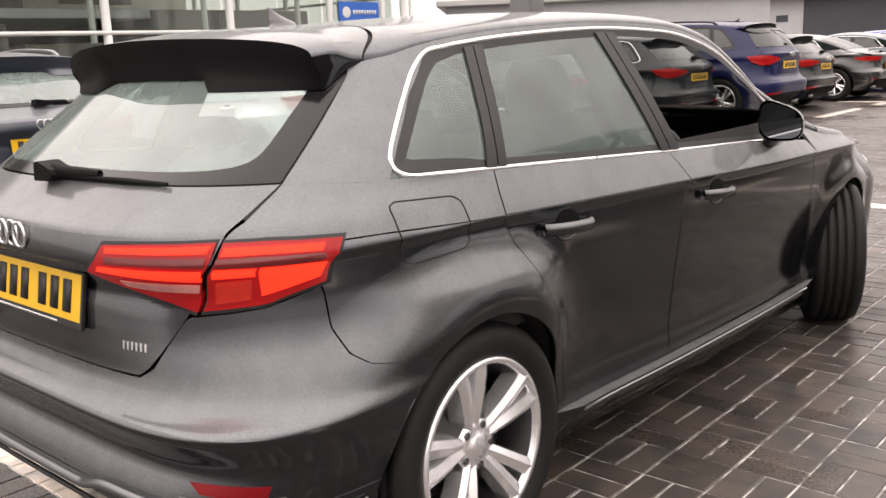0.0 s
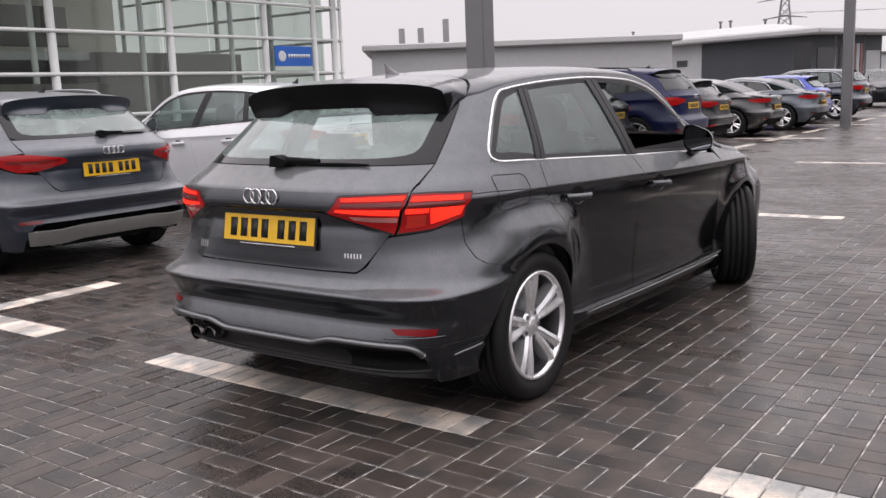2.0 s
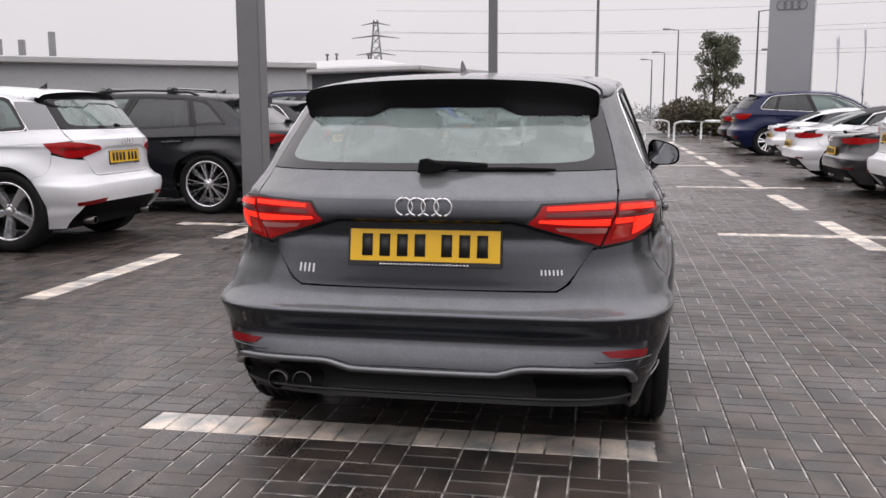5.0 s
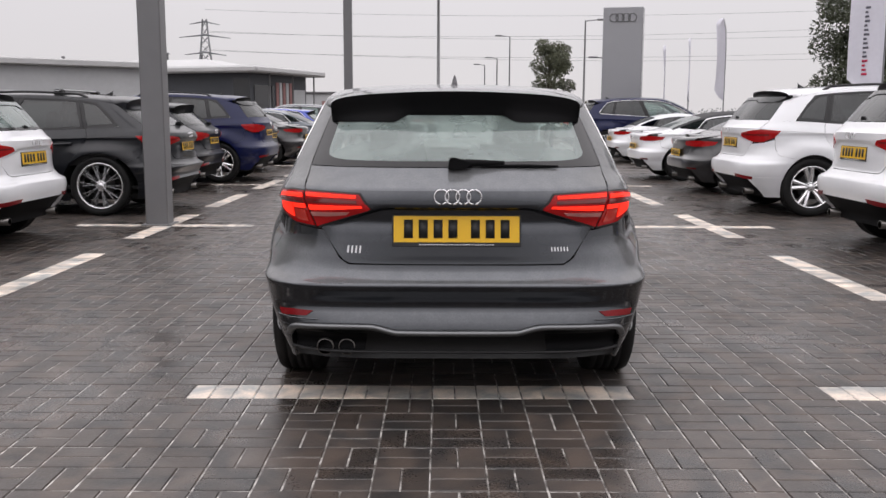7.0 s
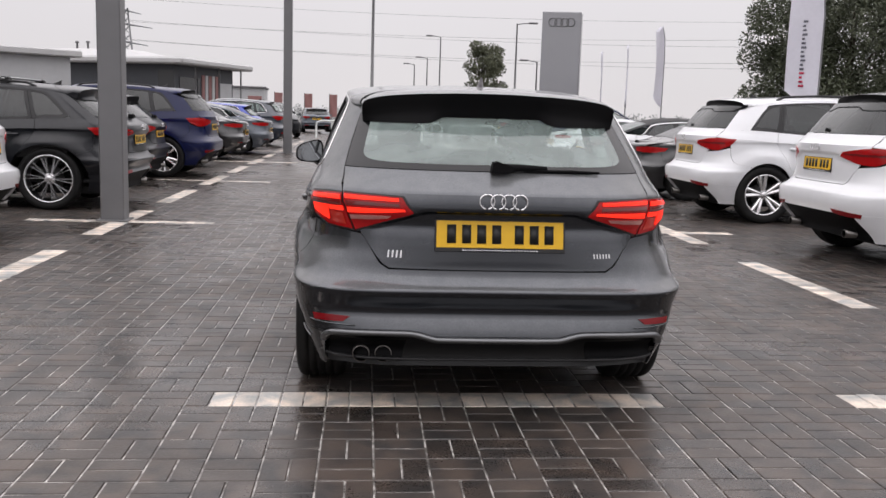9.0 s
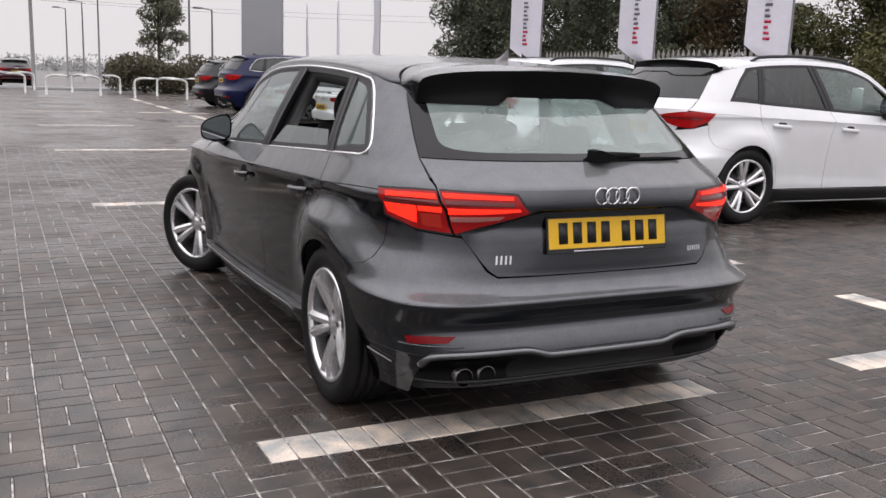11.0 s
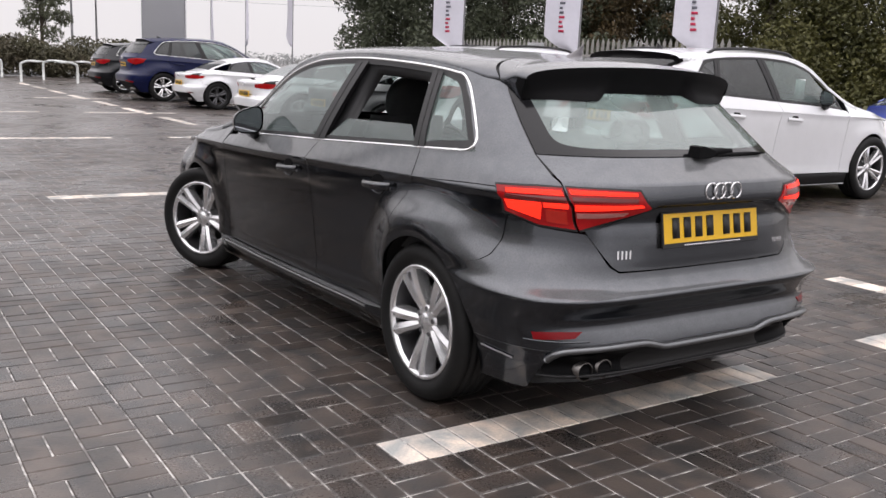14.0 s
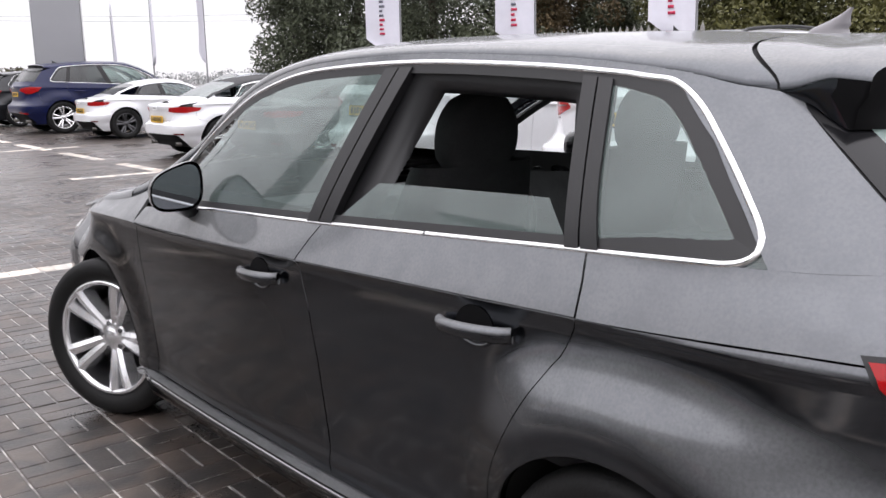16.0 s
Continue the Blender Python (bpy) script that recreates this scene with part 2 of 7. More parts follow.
LAMP_DARK = material("dark_red_lens", (0.16, 0.006, 0.006), rough=0.15, coat=0.6, spots=0.3, scale=80)
REFLECTOR = material("red_reflector", (0.20, 0.004, 0.007), rough=0.25, spec=0.3, coat=0.0, spots=0.2, scale=80)
LAMP_BAR = material("lit_tail_bar", (1.0, 0.028, 0.012), rough=0.3, spec=0.2, emit=0.95)
BLADE = material("dark_satin_trim", (0.19, 0.195, 0.20), rough=0.3, metal=0.9, spots=0.08, scale=40)
GREY_PANEL = paint("satin_grey_panel", (0.16, 0.165, 0.17), metal=0.6, rough=0.35)
SKID = material("silver_grey_plastic", (0.25, 0.25, 0.24), rough=0.4, metal=0.3, spots=0.15, scale=12)
PAPER = material("white_paper", (0.75, 0.78, 0.77), rough=0.8, spots=0.08, scale=20)
LAMP_TURN = material("turn_lamp_lens", (0.42, 0.016, 0.008), rough=0.15, coat=0.4, emit=0.22, spots=0.25, scale=60)
LAMP_PINK = material("reversing_lamp_lens", (0.55, 0.22, 0.20), rough=0.15, coat=0.5, spots=0.35, scale=90)
LAMP_CLEAR = material("clear_lamp_lens", (0.62, 0.60, 0.58), rough=0.2, coat=0.5, spots=0.3, scale=90)
PLATE = material("yellow_plate", (0.80, 0.47, 0.012), rough=0.35, spots=0.08, scale=30)
INK = material("plate_ink", (0.01, 0.01, 0.01), rough=0.5)
LETTER = material("badge_silver", (0.75, 0.75, 0.76), rough=0.2, metal=0.9)
GLASS_REAR = glass("rear_screen_glass", (0.60, 0.70, 0.67), 0.34, (0.45, 0.55, 0.52))
GLASS_SIDE = glass("side_glass", (0.46, 0.56, 0.53), 0.24, (0.36, 0.45, 0.43))
GLASS_FRONT = glass("windscreen_glass", (0.80, 0.86, 0.84), 0.12)
GLASS_DARK = glass("privacy_glass", (0.10, 0.11, 0.11), 0.14, (0.2, 0.22, 0.22))
GLOSS_BAND = material("screen_frit", (0.008, 0.008, 0.009), rough=0.12, spec=0.35)
MIRROR = material("mirror_glass", (0.34, 0.36, 0.38), rough=0.02, metal=1.0)
PILLAR = material("satin_black_pillar", (0.008, 0.008, 0.009), rough=0.45)
EXHAUST = material("dark_chrome_pipe", (0.20, 0.19, 0.18), rough=0.3, metal=1.0)
FIN = material("grey_aerial", (0.20, 0.19, 0.20), rough=0.4, coat=0.4)
LINING = material("light_headlining", (0.36, 0.36, 0.35), rough=0.9, spots=0.1, scale=90)


# ---- mesh building ----
class Mesh:
    """Gathers points and faces, then makes one mesh."""

    def __init__(self):
        self.v, self.f, self.n = [], [], 0

    def add(self, v, f):
        v = np.asarray(v, float).reshape(-1, 3)
        self.f += [tuple(i + self.n for i in g) for g in f]
        self.v.append(v)
        self.n += len(v)
        return self

    def grid(self, p, close_u=False, outward=None):
        p = np.asarray(p, float)
        nu, nv = p.shape[:2]
        k = np.arange(nu * nv).reshape(nu, nv)
        a, b = (k, np.roll(k, -1, 0)) if close_u else (k[:-1], k[1:])
        q = np.stack([a[:, :-1], b[:, :-1], b[:, 1:], a[:, 1:]], -1).reshape(-1, 4)
        if outward is not None:
            i, j = nu // 2, nv // 2
            i, j = min(i, nu - 2), min(j, nv - 2)
            nrm = np.cross(p[i + 1, j] - p[i, j], p[i, j + 1] - p[i, j])
            if nrm @ np.asarray(outward) < 0:
                q = q[:, ::-1]
        return self.add(p, q.tolist())

    def box(self, lo, hi, bevel=0.0):
        lo, hi = np.array(lo, float), np.array(hi, float)
        c, h = (lo + hi) / 2, (hi - lo) / 2
        b = min(bevel, *(h * 0.98))
        if b <= 0:
            v = [c + h * (i, j, k) for i in (-1, 1) for j in (-1, 1) for k in (-1, 1)]
            return self.add(v, [(0, 1, 3, 2), (4, 6, 7, 5), (0, 4, 5, 1), (2, 3, 7, 6), (0, 2, 6, 4), (1, 5, 7, 3)])
        s = [(i, j, k) for i in (-1, 1) for j in (-1, 1) for k in (-1, 1)]
        v, at = [], {}
        for a in range(3):
            for m in s:
                at[(m, a)] = len(v)
                off = np.array([h[d] if d == a else h[d] - b for d in range(3)])
                v.append(c + off * m)
        f = []
        for a in range(3):
            for g in (-1, 1):
                o = [d for d in range(3) if d != a]
                ring = []
                for p, q in ((-1, -1), (1, -1), (1, 1), (-1, 1)):
                    m = [0, 0, 0]
                    m[a], m[o[0]], m[o[1]] = g, p, q
                    ring.append(at[(tuple(m), a)])
                f.append(tuple(ring))
        for a in range(3):
            o = [d for d in range(3) if d != a]
            for p in (-1, 1):
                for q in (-1, 1):
                    e = []
                    for g in (-1, 1):
                        m = [0, 0, 0]
                        m[a], m[o[0]], m[o[1]] = g, p, q
                        e.append(tuple(m))
                    f.append((at[(e[0], o[0])], at[(e[1], o[0])], at[(e[1], o[1])], at[(e[0], o[1])]))
        f += [tuple(at[(m, a)] for a in range(3)) for m in s]
        return self.add(v, f)

    def tube(self, pts, r, sides=8, caps=True, flat=None):
        """A round bar along pts; r may vary from point to point. flat: (width, height) factors of the section."""
        pts = np.asarray(pts, float)
        r = np.broadcast_to(r, len(pts))
        d = np.gradient(pts, axis=0)
        d /= np.linalg.norm(d, axis=1)[:, None] + 1e-12
        ref = np.array((0, 0, 1.0)) if abs(d[0][2]) < 0.9 else np.array((1.0, 0, 0))
        s = np.cross(d, ref)
        s /= np.linalg.norm(s, axis=1)[:, None] + 1e-12
        u = np.cross(s, d)
        a = np.arange(sides) * 2 * math.pi / sides
        fw, fh = flat or (1, 1)
        p = pts[:, None] + r[:, None, None] * (np.cos(a)[None, :, None] * s[:, None] * fw + np.sin(a)[None, :, None] * u[:, None] * fh)
        base = self.n
        self.grid(np.swapaxes(p, 0, 1), close_u=True)
        if caps:
            m = len(pts)
            self.f += [tuple(base + k * m for k in range(sides)), tuple(base + k * m + m - 1 for k in range(sides))[::-1]]
        return self

    def lathe(self, prof, axis="x", sides=40, at=(0, 0, 0)):
        """Turns (along, radius) pairs round an axis."""
        prof = np.asarray(prof, float)
        a = np.arange(sides) * 2 * math.pi / sides
        al = np.broadcast_to(prof[:, 0], (sides, len(prof)))
        c, s = np.cos(a)[:, None] * prof[:, 1], np.sin(a)[:, None] * prof[:, 1]
        p = {"x": (al, c, s), "y": (c, al, s), "z": (c, s, al)}[axis]
        return self.grid(np.stack(p, -1) + np.asarray(at), close_u=True)

    def prism(self, outline, thick, frame_m=None):
        """A flat plate with this outline in its own xy plane, laid into frame_m."""
        o = np.asarray(outline, float)
        k = len(o)
        v = np.concatenate([np.c_[o, np.zeros(k)], np.c_[o, np.full(k, thick)]])
        if frame_m is not None:
            r = np.array(frame_m)
            v = v @ r[:3, :3].T + r[:3, 3]
        return self.add(v, [tuple(range(k))[::-1], tuple(range(k, 2 * k))] + [(i, (i + 1) % k, (i + 1) % k + k, i + k) for i in range(k)])

    def mirror(self):
        v = np.concatenate(self.v) * (-1, 1, 1)
        self.add(v, [tuple(i - 0 for i in g[::-1]) for g in list(self.f)])
        return self

    def data(self, name, mat, smooth=True, scale=None):
        v = np.concatenate(self.v) if self.v else np.zeros((0, 3))
        if scale is not None:
            v = v * np.asarray(scale)
        me = bpy.data.meshes.new(name)
        me.from_pydata(v.tolist(), [], self.f)
        me.materials.append(mat)
        if smooth:
            me.shade_smooth()
        me.update()
        return me


def part(name, mesh, mat, parent=None, label="", smooth=True, sharp=None, scale=None):
    me = mesh.data(name, mat, smooth, scale) if isinstance(mesh, Mesh) else mesh
    ob = new(name, me)
    if sharp:
        me.set_sharp_from_angle(angle=radians(sharp))
    if parent is not None:
        ob.parent = parent
    if label:
        ob["label"] = label
    return ob


def thing(name, m, label, category, group="", kind=""):
    ob = new(name)
    ob.empty_display_size = 0.1
    ob.matrix_world = m
    return tagged(ob, label, category, group, kind)


def curve(*pts):
    """A smooth monotone curve through (at, value) pairs, for arrays."""
    p = np.array(pts, float)
    x, y = p[:, 0], p[:, 1]
    d = np.diff(y) / np.diff(x)
    m = np.zeros(len(x))
    m[1:-1] = np.where(d[1:] * d[:-1] > 0, 2 * d[1:] * d[:-1] / (d[1:] + d[:-1] + 1e-15), 0)
    m[0], m[-1] = d[0], d[-1]

    def f(t):
        t = np.clip(np.asarray(t, float), x[0], x[-1])
        i = np.clip(np.searchsorted(x, t, side="right") - 1, 0, len(x) - 2)
        h = x[i + 1] - x[i]
        s = (t - x[i]) / h
        return ((1 + 2 * s) * (1 - s) ** 2 * y[i] + s * (1 - s) ** 2 * h * m[i] + s * s * (3 - 2 * s) * y[i + 1] + s * s * (s - 1) * h * m[i + 1])

    return f


def ease(a, b, t):
    t = np.clip((np.asarray(t, float) - a) / (b - a), 0, 1)
    return t * t * (3 - 2 * t)


def resample(p, n, trim=(0, 0)):
    p = np.asarray(p, float)
    s = np.r_[0, np.cumsum(np.linalg.norm(np.diff(p, axis=0), axis=1))]
    t = np.linspace(trim[0], s[-1] - trim[1], n)
    return np.stack([np.interp(t, s, p[:, k]) for k in range(p.shape[1])], 1)


def rounded(p, cut=0.25, turns=2):
    """Cuts the corners of an open polyline, keeping its ends."""
    p = np.asarray(p, float)
    for _ in range(turns):
        a, b = p[:-1] * (1 - cut) + p[1:] * cut, p[:-1] * cut + p[1:] * (1 - cut)
        p = np.concatenate([p[:1], np.stack([a, b], 1).reshape(-1, p.shape[1])[1:-1], p[-1:]])
    return p


# ---- cars: one body surface in (round, height), from which all panels are cut ----
class Shape:
    """A body whose skin is told by how far round it one has gone (q: 0 at the middle of the tail, 1 where the flank begins,
    then metres forward, then once more 0 to 1 round the nose) and the height z."""

    def __init__(self, rear, top, rail, width=0.0, round_rear=None, yc=0.95, yf=3.80, nose=4.31, hubs=(0.79, 3.42), hub_z=0.318, arch=0.352):
        self.yc, self.yf, self.hubs, self.hub_z, self.arch, self.dw = yc, yf, hubs, hub_z, arch, width
        self.rear, self.top_line, self.rail = curve(*rear), curve(*top), curve(*rail)
        self.n_rear = curve(*(round_rear or ((0.2, 5.2), (0.50, 5.3), (0.556, 5.2), (0.574, 4.7), (0.592, 4.15), (0.612, 3.95), (0.65, 3.78), (0.75, 3.52), (0.95, 3.3), (1.05, 3.0), (1.4, 2.8))))
        self.wide = curve((0.0, 0.80), (0.5, 0.815), (0.95, 0.826), (1.4, 0.846), (1.9, 0.866), (2.6, 0.876), (3.2, 0.872), (3.5, 0.862), (3.8, 0.828), (4.3, 0.78))
        self.crease = curve((0.0, 0.915), (0.42, 0.915), (0.9, 0.893), (1.83, 0.865), (2.5, 0.843), (3.3, 0.826), (4.3, 0.76))
        self.belt = curve((0.0, 1.03), (0.62, 1.018), (0.92, 1.003), (1.83, 0.955), (2.61, 0.915), (2.95, 0.885), (3.2, 0.868), (4.3, 0.79))
        self.nose = curve((0.15, nose - 0.12), (0.3, nose), (0.55, nose), (0.72, nose - 0.08), (0.85, nose - 0.3), (1.0, nose - 0.5))

    def flare(self, y, z):
        """How far the skin swells round the wheel arches."""
        d = np.min([np.hypot(y - h, z - self.hub_z) for h in self.hubs], axis=0)
        lift = ease(0.05, 0.75, (z - self.hub_z) / np.maximum(d, 0.05))
        swell = np.where(y < 2, 0.066 * (0.38 + 0.62 * lift) * ease(0.60, 0.36, d) * (1 - 0.5 * ease(0.98, 1.25, y)), 0.019 * ease(0.56, 0.37, d))
        return swell * ease(-0.005, -0.16, z - self.crease(y))

    def side(self, y, z):
        y, z = np.broadcast_arrays(np.asarray(y, float), np.asarray(z, float))
        zc, zb, zr = self.crease(y), self.belt(y), self.rail(y)
        w = self.wide(y) + self.dw
        below = curve((-0.75, -0.106), (-0.70, -0.088), (-0.61, -0.056), (-0.575, -0.046), (-0.54, -0.042), (-0.50, -0.046), (-0.42, -0.039), (-0.34, -0.030), (-0.24, -0.020),
                      (-0.12, -0.011), (-0.06, -0.010), (-0.016, -0.011), (0.0, 0.0))(z - zc)
        below = below + self.flare(y, z)
        k = np.clip((z - zc) / np.maximum(zb - zc, 0.02), 0, 1)
        above = -0.052 * k ** 1.08
        t = np.clip((z - zb) / np.maximum(zr - zb, 0.03), 0, 1.3)
        fade = ease(3.15, 2.75, y)
        above = above - 0.15 * t ** 1.2 * fade - 0.03 * t * (1 - fade)
        # the wing's shoulder turns in towards the nose
        turn_in = 0.11 * ease(3.42, 3.86, y) * ease(0.60, 0.80, z)
        return w + np.where(z < zc, below, above) - turn_in

    def at(self, q, z):
        q, z = np.broadcast_arrays(np.asarray(q, float), np.asarray(z, float))
        g, a = np.sign(q), np.abs(q)
        flat = self.yf - self.yc
        y = self.yc + np.clip(a - 1, 0, flat)
        s = self.side(y, z)
        phi = np.clip(a, 0, 1) * math.pi / 2
        n = self.n_rear(z)
        sx, cx = np.sin(phi), np.abs(np.cos(phi))
        r = (sx ** n + cx ** n) ** (-1 / n)
        sc = self.side(np.full_like(z, self.yc), z)
        rear = a < 1
        y = np.where(rear, self.yc - (self.yc - self.rear(z)) * cx * r, y)
        # above the bumper the swelling is round, and fades towards the tail lamp
        fade = (self.flare(y, z) - self.flare(np.full_like(z, self.yc), z)) * 0.8 * ease(0.58, 0.76, z)
        x = np.where(rear, (sc + fade) * sx * r, s)
        f = np.clip(a - 1 - flat, 0, 1) * math.pi / 2
        nf = 2.7
        sf, cf = np.sin(f), np.abs(np.cos(f))
        rf = (sf ** nf + cf ** nf) ** (-1 / nf)
        front = a > 1 + flat
        sfw = self.side(np.full_like(z, self.yf), z)
        x = np.where(front, sfw * cf * rf, x)
        y = np.where(front, self.yf + (self.nose(z) - self.yf) * sf * rf, y)
        return np.stack([x * g, y, z], -1)

    def qx(self, x, z):
        s, n = float(self.side(self.yc, z)), float(self.n_rear(z))
        a = min(abs(x) / s, 0.9995)
        return math.copysign(math.atan2(a, (1 - a ** n) ** (1 / n)) * 2 / math.pi, x)

    def qy(self, y, z):
        if y >= self.yc:
            return y - self.yc + 1
        n, r = float(self.n_rear(z)), float(self.rear(z))
        c = min(max((self.yc - y) / (self.yc - r), 0), 0.9995)
        return math.atan2((1 - c ** n) ** (1 / n), c) * 2 / math.pi

    def line(self, pts, soft=0):
        """(q, z) points from ('x', x, z), ('y', y, z) or (q, z)."""
        out = [p if len(p) == 2 else ((self.qx if p[0] == "x" else self.qy)(p[1], p[2]), p[2]) for p in pts]
        return rounded(out, 0.25, soft) if soft else np.array(out, float)

    def patch(self, low, high, left, right, nu=24, nv=10, gap=(0.0025,) * 4, lift=0.0, reach=1):
        """Points of the skin between four lines; low and high run from left to right, left and right run upwards."""
        lo, hi = (p if len(p) == nu else resample(p, nu) for p in (low, high))
        le, ri = (p if len(p) == nv else resample(p, nv) for p in (left, right))
        u, v = np.linspace(0, 1, nu)[:, None, None], np.linspace(0, 1, nv)[None, :, None]
        bow_l, bow_r = le - (le[0] * (1 - v[0]) + le[-1] * v[0]), ri - (ri[0] * (1 - v[0]) + ri[-1] * v[0])
        qz = lo[:, None] * (1 - v) + hi[:, None] * v + bow_l[None] * (1 - u) ** reach + bow_r[None] * u ** reach
        p = self.at(qz[..., 0], qz[..., 1])
        g0, g1, g2, g3 = gap
        for side, amount, ax in ((0, g2, 0), (-1, g3, 0), (0, g0, 1), (-1, g1, 1)):
            if amount:
                edge = (side, slice(None)) if ax == 0 else (slice(None), side)
                inner = (1 if side == 0 else -2, slice(None)) if ax == 0 else (slice(None), 1 if side == 0 else -2)
                d = p[inner] - p[edge]
                p[edge] += d / (np.linalg.norm(d, axis=-1, keepdims=True) + 1e-9) * np.minimum(amount, 0.45 * np.linalg.norm(d, axis=-1, keepdims=True))
        if lift:
            p = p + lift * self.normals(p)
        return p

    @staticmethod
    def normals(p):
        n = np.cross(np.gradient(p, axis=0), np.gradient(p, axis=1))
        n /= np.linalg.norm(n, axis=-1, keepdims=True) + 1e-12
        c = p - np.array((0, 2.0, 0.6))
        if (n * c).sum() < 0:
            n = -n
        return n


def skin(mesh, p, depth=0.014):
    """Adds a patch with its edges turned in, so that the joint round it is a real groove."""
    nrm = Shape.normals(p)
    mesh.grid(p, outward=nrm[p.shape[0] // 2, p.shape[1] // 2])
    if depth:
        ring = np.concatenate([p[:, 0], p[-1, 1:], p[-2::-1, -1], p[0, -2:0:-1]])
        rn = np.concatenate([nrm[:, 0], nrm[-1, 1:], nrm[-2::-1, -1], nrm[0, -2:0:-1]])
        mesh.grid(np.stack([ring, ring - depth * rn], 1), close_u=True)
    return mesh


def arc(cy, cz, r, a0, a1, n=16):
    return [("y", cy + r * math.cos(radians(a)), cz + r * math.sin(radians(a))) for a in np.linspace(a0, a1, n)]


def wheel(parent, at, turn, radius, width, rim_r, rim_mat, spokes=5, side=1, steer=0.0, style="twin", hi=True):
    """Tyre, rim with spokes, hub cap and disc; its outer face looks along +x before it is turned."""
    w = new("wheel")
    w.parent = parent
    w.matrix_local = Matrix.Translation(at) @ pose(0, 0, 0, 0, 0, steer + (0 if side > 0 else 180)) @ pose(0, 0, 0, turn)
    h, r = width / 2, radius
    k = 48 if hi else 28
    rr = rim_r
    prof = [(-h * 0.80, rr), (-h * 0.97, rr + (r - rr) * 0.35), (-h, rr + (r - rr) * 0.6), (-h * 0.9, r - 0.010), (-h * 0.72, r), *[(h * (c + o), r - d) for c in (-0.48, -0.16, 0.16, 0.48) for o, d in ((-0.055, 0.0), (-0.04, 0.007), (0.04, 0.007), (0.055, 0.0))], (h * 0.72, r), (h * 0.9, r - 0.010),
            (h, rr + (r - rr) * 0.6), (h * 0.97, rr + (r - rr) * 0.35), (h * 0.90, rr + 0.012), (h * 0.80, rr)]
    part("tyre", Mesh().lathe(prof, "x", k), RUBBER, w)
    rim = Mesh().lathe([(h * 0.80, rr + 0.002), (h * 0.90, rr - 0.001), (h * 0.88, rr - 0.014), (h * 0.74, rr - 0.019)], "x", k)
    # inner rim coloured dark for the shade between the spokes
    part("barrel", Mesh().lathe([(h * 0.74, rr - 0.019), (h * 0.1, rr - 0.035), (-h * 0.8, rr - 0.02), (-h * 0.8, rr)], "x", k), DARKALLOY, w)
    part("rim", rim, rim_mat, w)
    sp = Mesh()
    hub = 0.055
    for i in range(spokes):
        a = 2 * math.pi * i / spokes + math.pi / 2
        if style == "twin":
            arms = ((-0.36, -0.140, 0.026), (0.36, 0.140, 0.026))
        elif style == "mesh":
            arms = ((-0.50, -0.17, 0.0065), (0.50, 0.17, 0.0065))
        else:
            arms = ((0.0, 0.0, 0.045),)
        for d0, d1, half in arms:
            steps = 6
            p = np.zeros((5, steps, 3))
            for s in range(steps):
                t = s / (steps - 1)
                rad = hub * 0.6 + (rr - 0.008 - hub * 0.6) * t
                ang = a + (d0 * (1 - t) * 0.5 + d1 * t * 1.25)
                hw = half * (0.86 + 0.30 * t * t) * (0.9 if t < 0.2 else 1)
                c, sn = math.cos(ang), math.sin(ang)
                xf = h * (0.60 + 0.26 * math.sin(t * math.pi * 0.5) - 0.06 * (1 - t))
                for j, (o, x) in enumerate(((-hw, xf - 0.055), (-hw * 0.80, xf - 0.006), (hw * 0.12 * (1 if d1 > 0 else -1), xf + 0.004), (hw * 0.80, xf - 0.006), (hw, xf - 0.055))):
                    p[j, s] = (x, rad * c - o * sn, rad * sn + o * c)
            sp.grid(p)
    part("spokes", sp, rim_mat, w, sharp=35)
    part("hub_cap", Mesh().lathe([(h * 0.45, 0.070), (h * 0.58, 0.066), (h * 0.62, 0.048), (h * 0.60, 0.036), (h * 0.66, 0.032), (h * 0.67, 0.0005)], "x", 24), rim_mat, w)
    if hi:
        for i in range(5):
            a = 2 * math.pi * (i + 0.5) / 5 + math.pi / 2
            part("bolt", Mesh().lathe([(h * 0.50, 0.011), (h * 0.625, 0.010), (h * 0.63, 0.006), (h * 0.60, 0.0005)], "x", 10, at=(0, 0.054 * math.cos(a), 0.054 * math.sin(a))), DARKALLOY, w)
    part("brake_disc", Mesh().lathe([(-0.01, 0.155), (0.012, 0.155), (0.014, 0.09), (h * 0.5, 0.08), (h * 0.5, 0.0005)], "x", 32), DISC, w)
    return w


def text_bars(mesh, x0, z0, w, h, y, n, slim=0.62, tilt=0.0):
    """n upright bars that stand in for characters, facing -y."""
    step = w / n
    for i in range(n):
        a = x0 + step * (i + 0.5 - slim / 2)
        mesh.box((a, y - 0.0015, z0), (a + step * slim, y + 0.001, z0 + h))
    return mesh


def rings(parent, cx, y, z, r, mat=LETTER, tube=0.0046):
    m = Mesh()
    for i in range(4):
        a = np.linspace(0, 2 * math.pi, 33)
        c = cx + (i - 1.5) * r * 1.5
        p = np.stack([c + r * np.cos(a), np.full(33, y - 0.003 * (i % 2)), z + r * np.sin(a)], 1)
        m.tube(p, tube * r / 0.035, 6, caps=False)
    return part("badge", m, mat, parent, "four interlinked chrome rings")


def surface_bars(sh, x0, z0, w, h, n, slim=0.7, proud=0.003):
    """Upright bars that stand in for a badge's characters, set on the tail."""
    m = Mesh()
    for i in range(n):
        xs = [x0 + w / n * (i + 0.5 - slim / 2), x0 + w / n * (i + 0.5 + slim / 2)]
        p = np.array([[sh.at(sh.qx(x, z), z) for z in (z0, z0 + h)] for x in xs])
        skin(m, p + (0, -proud, 0), 0.006)
    return m


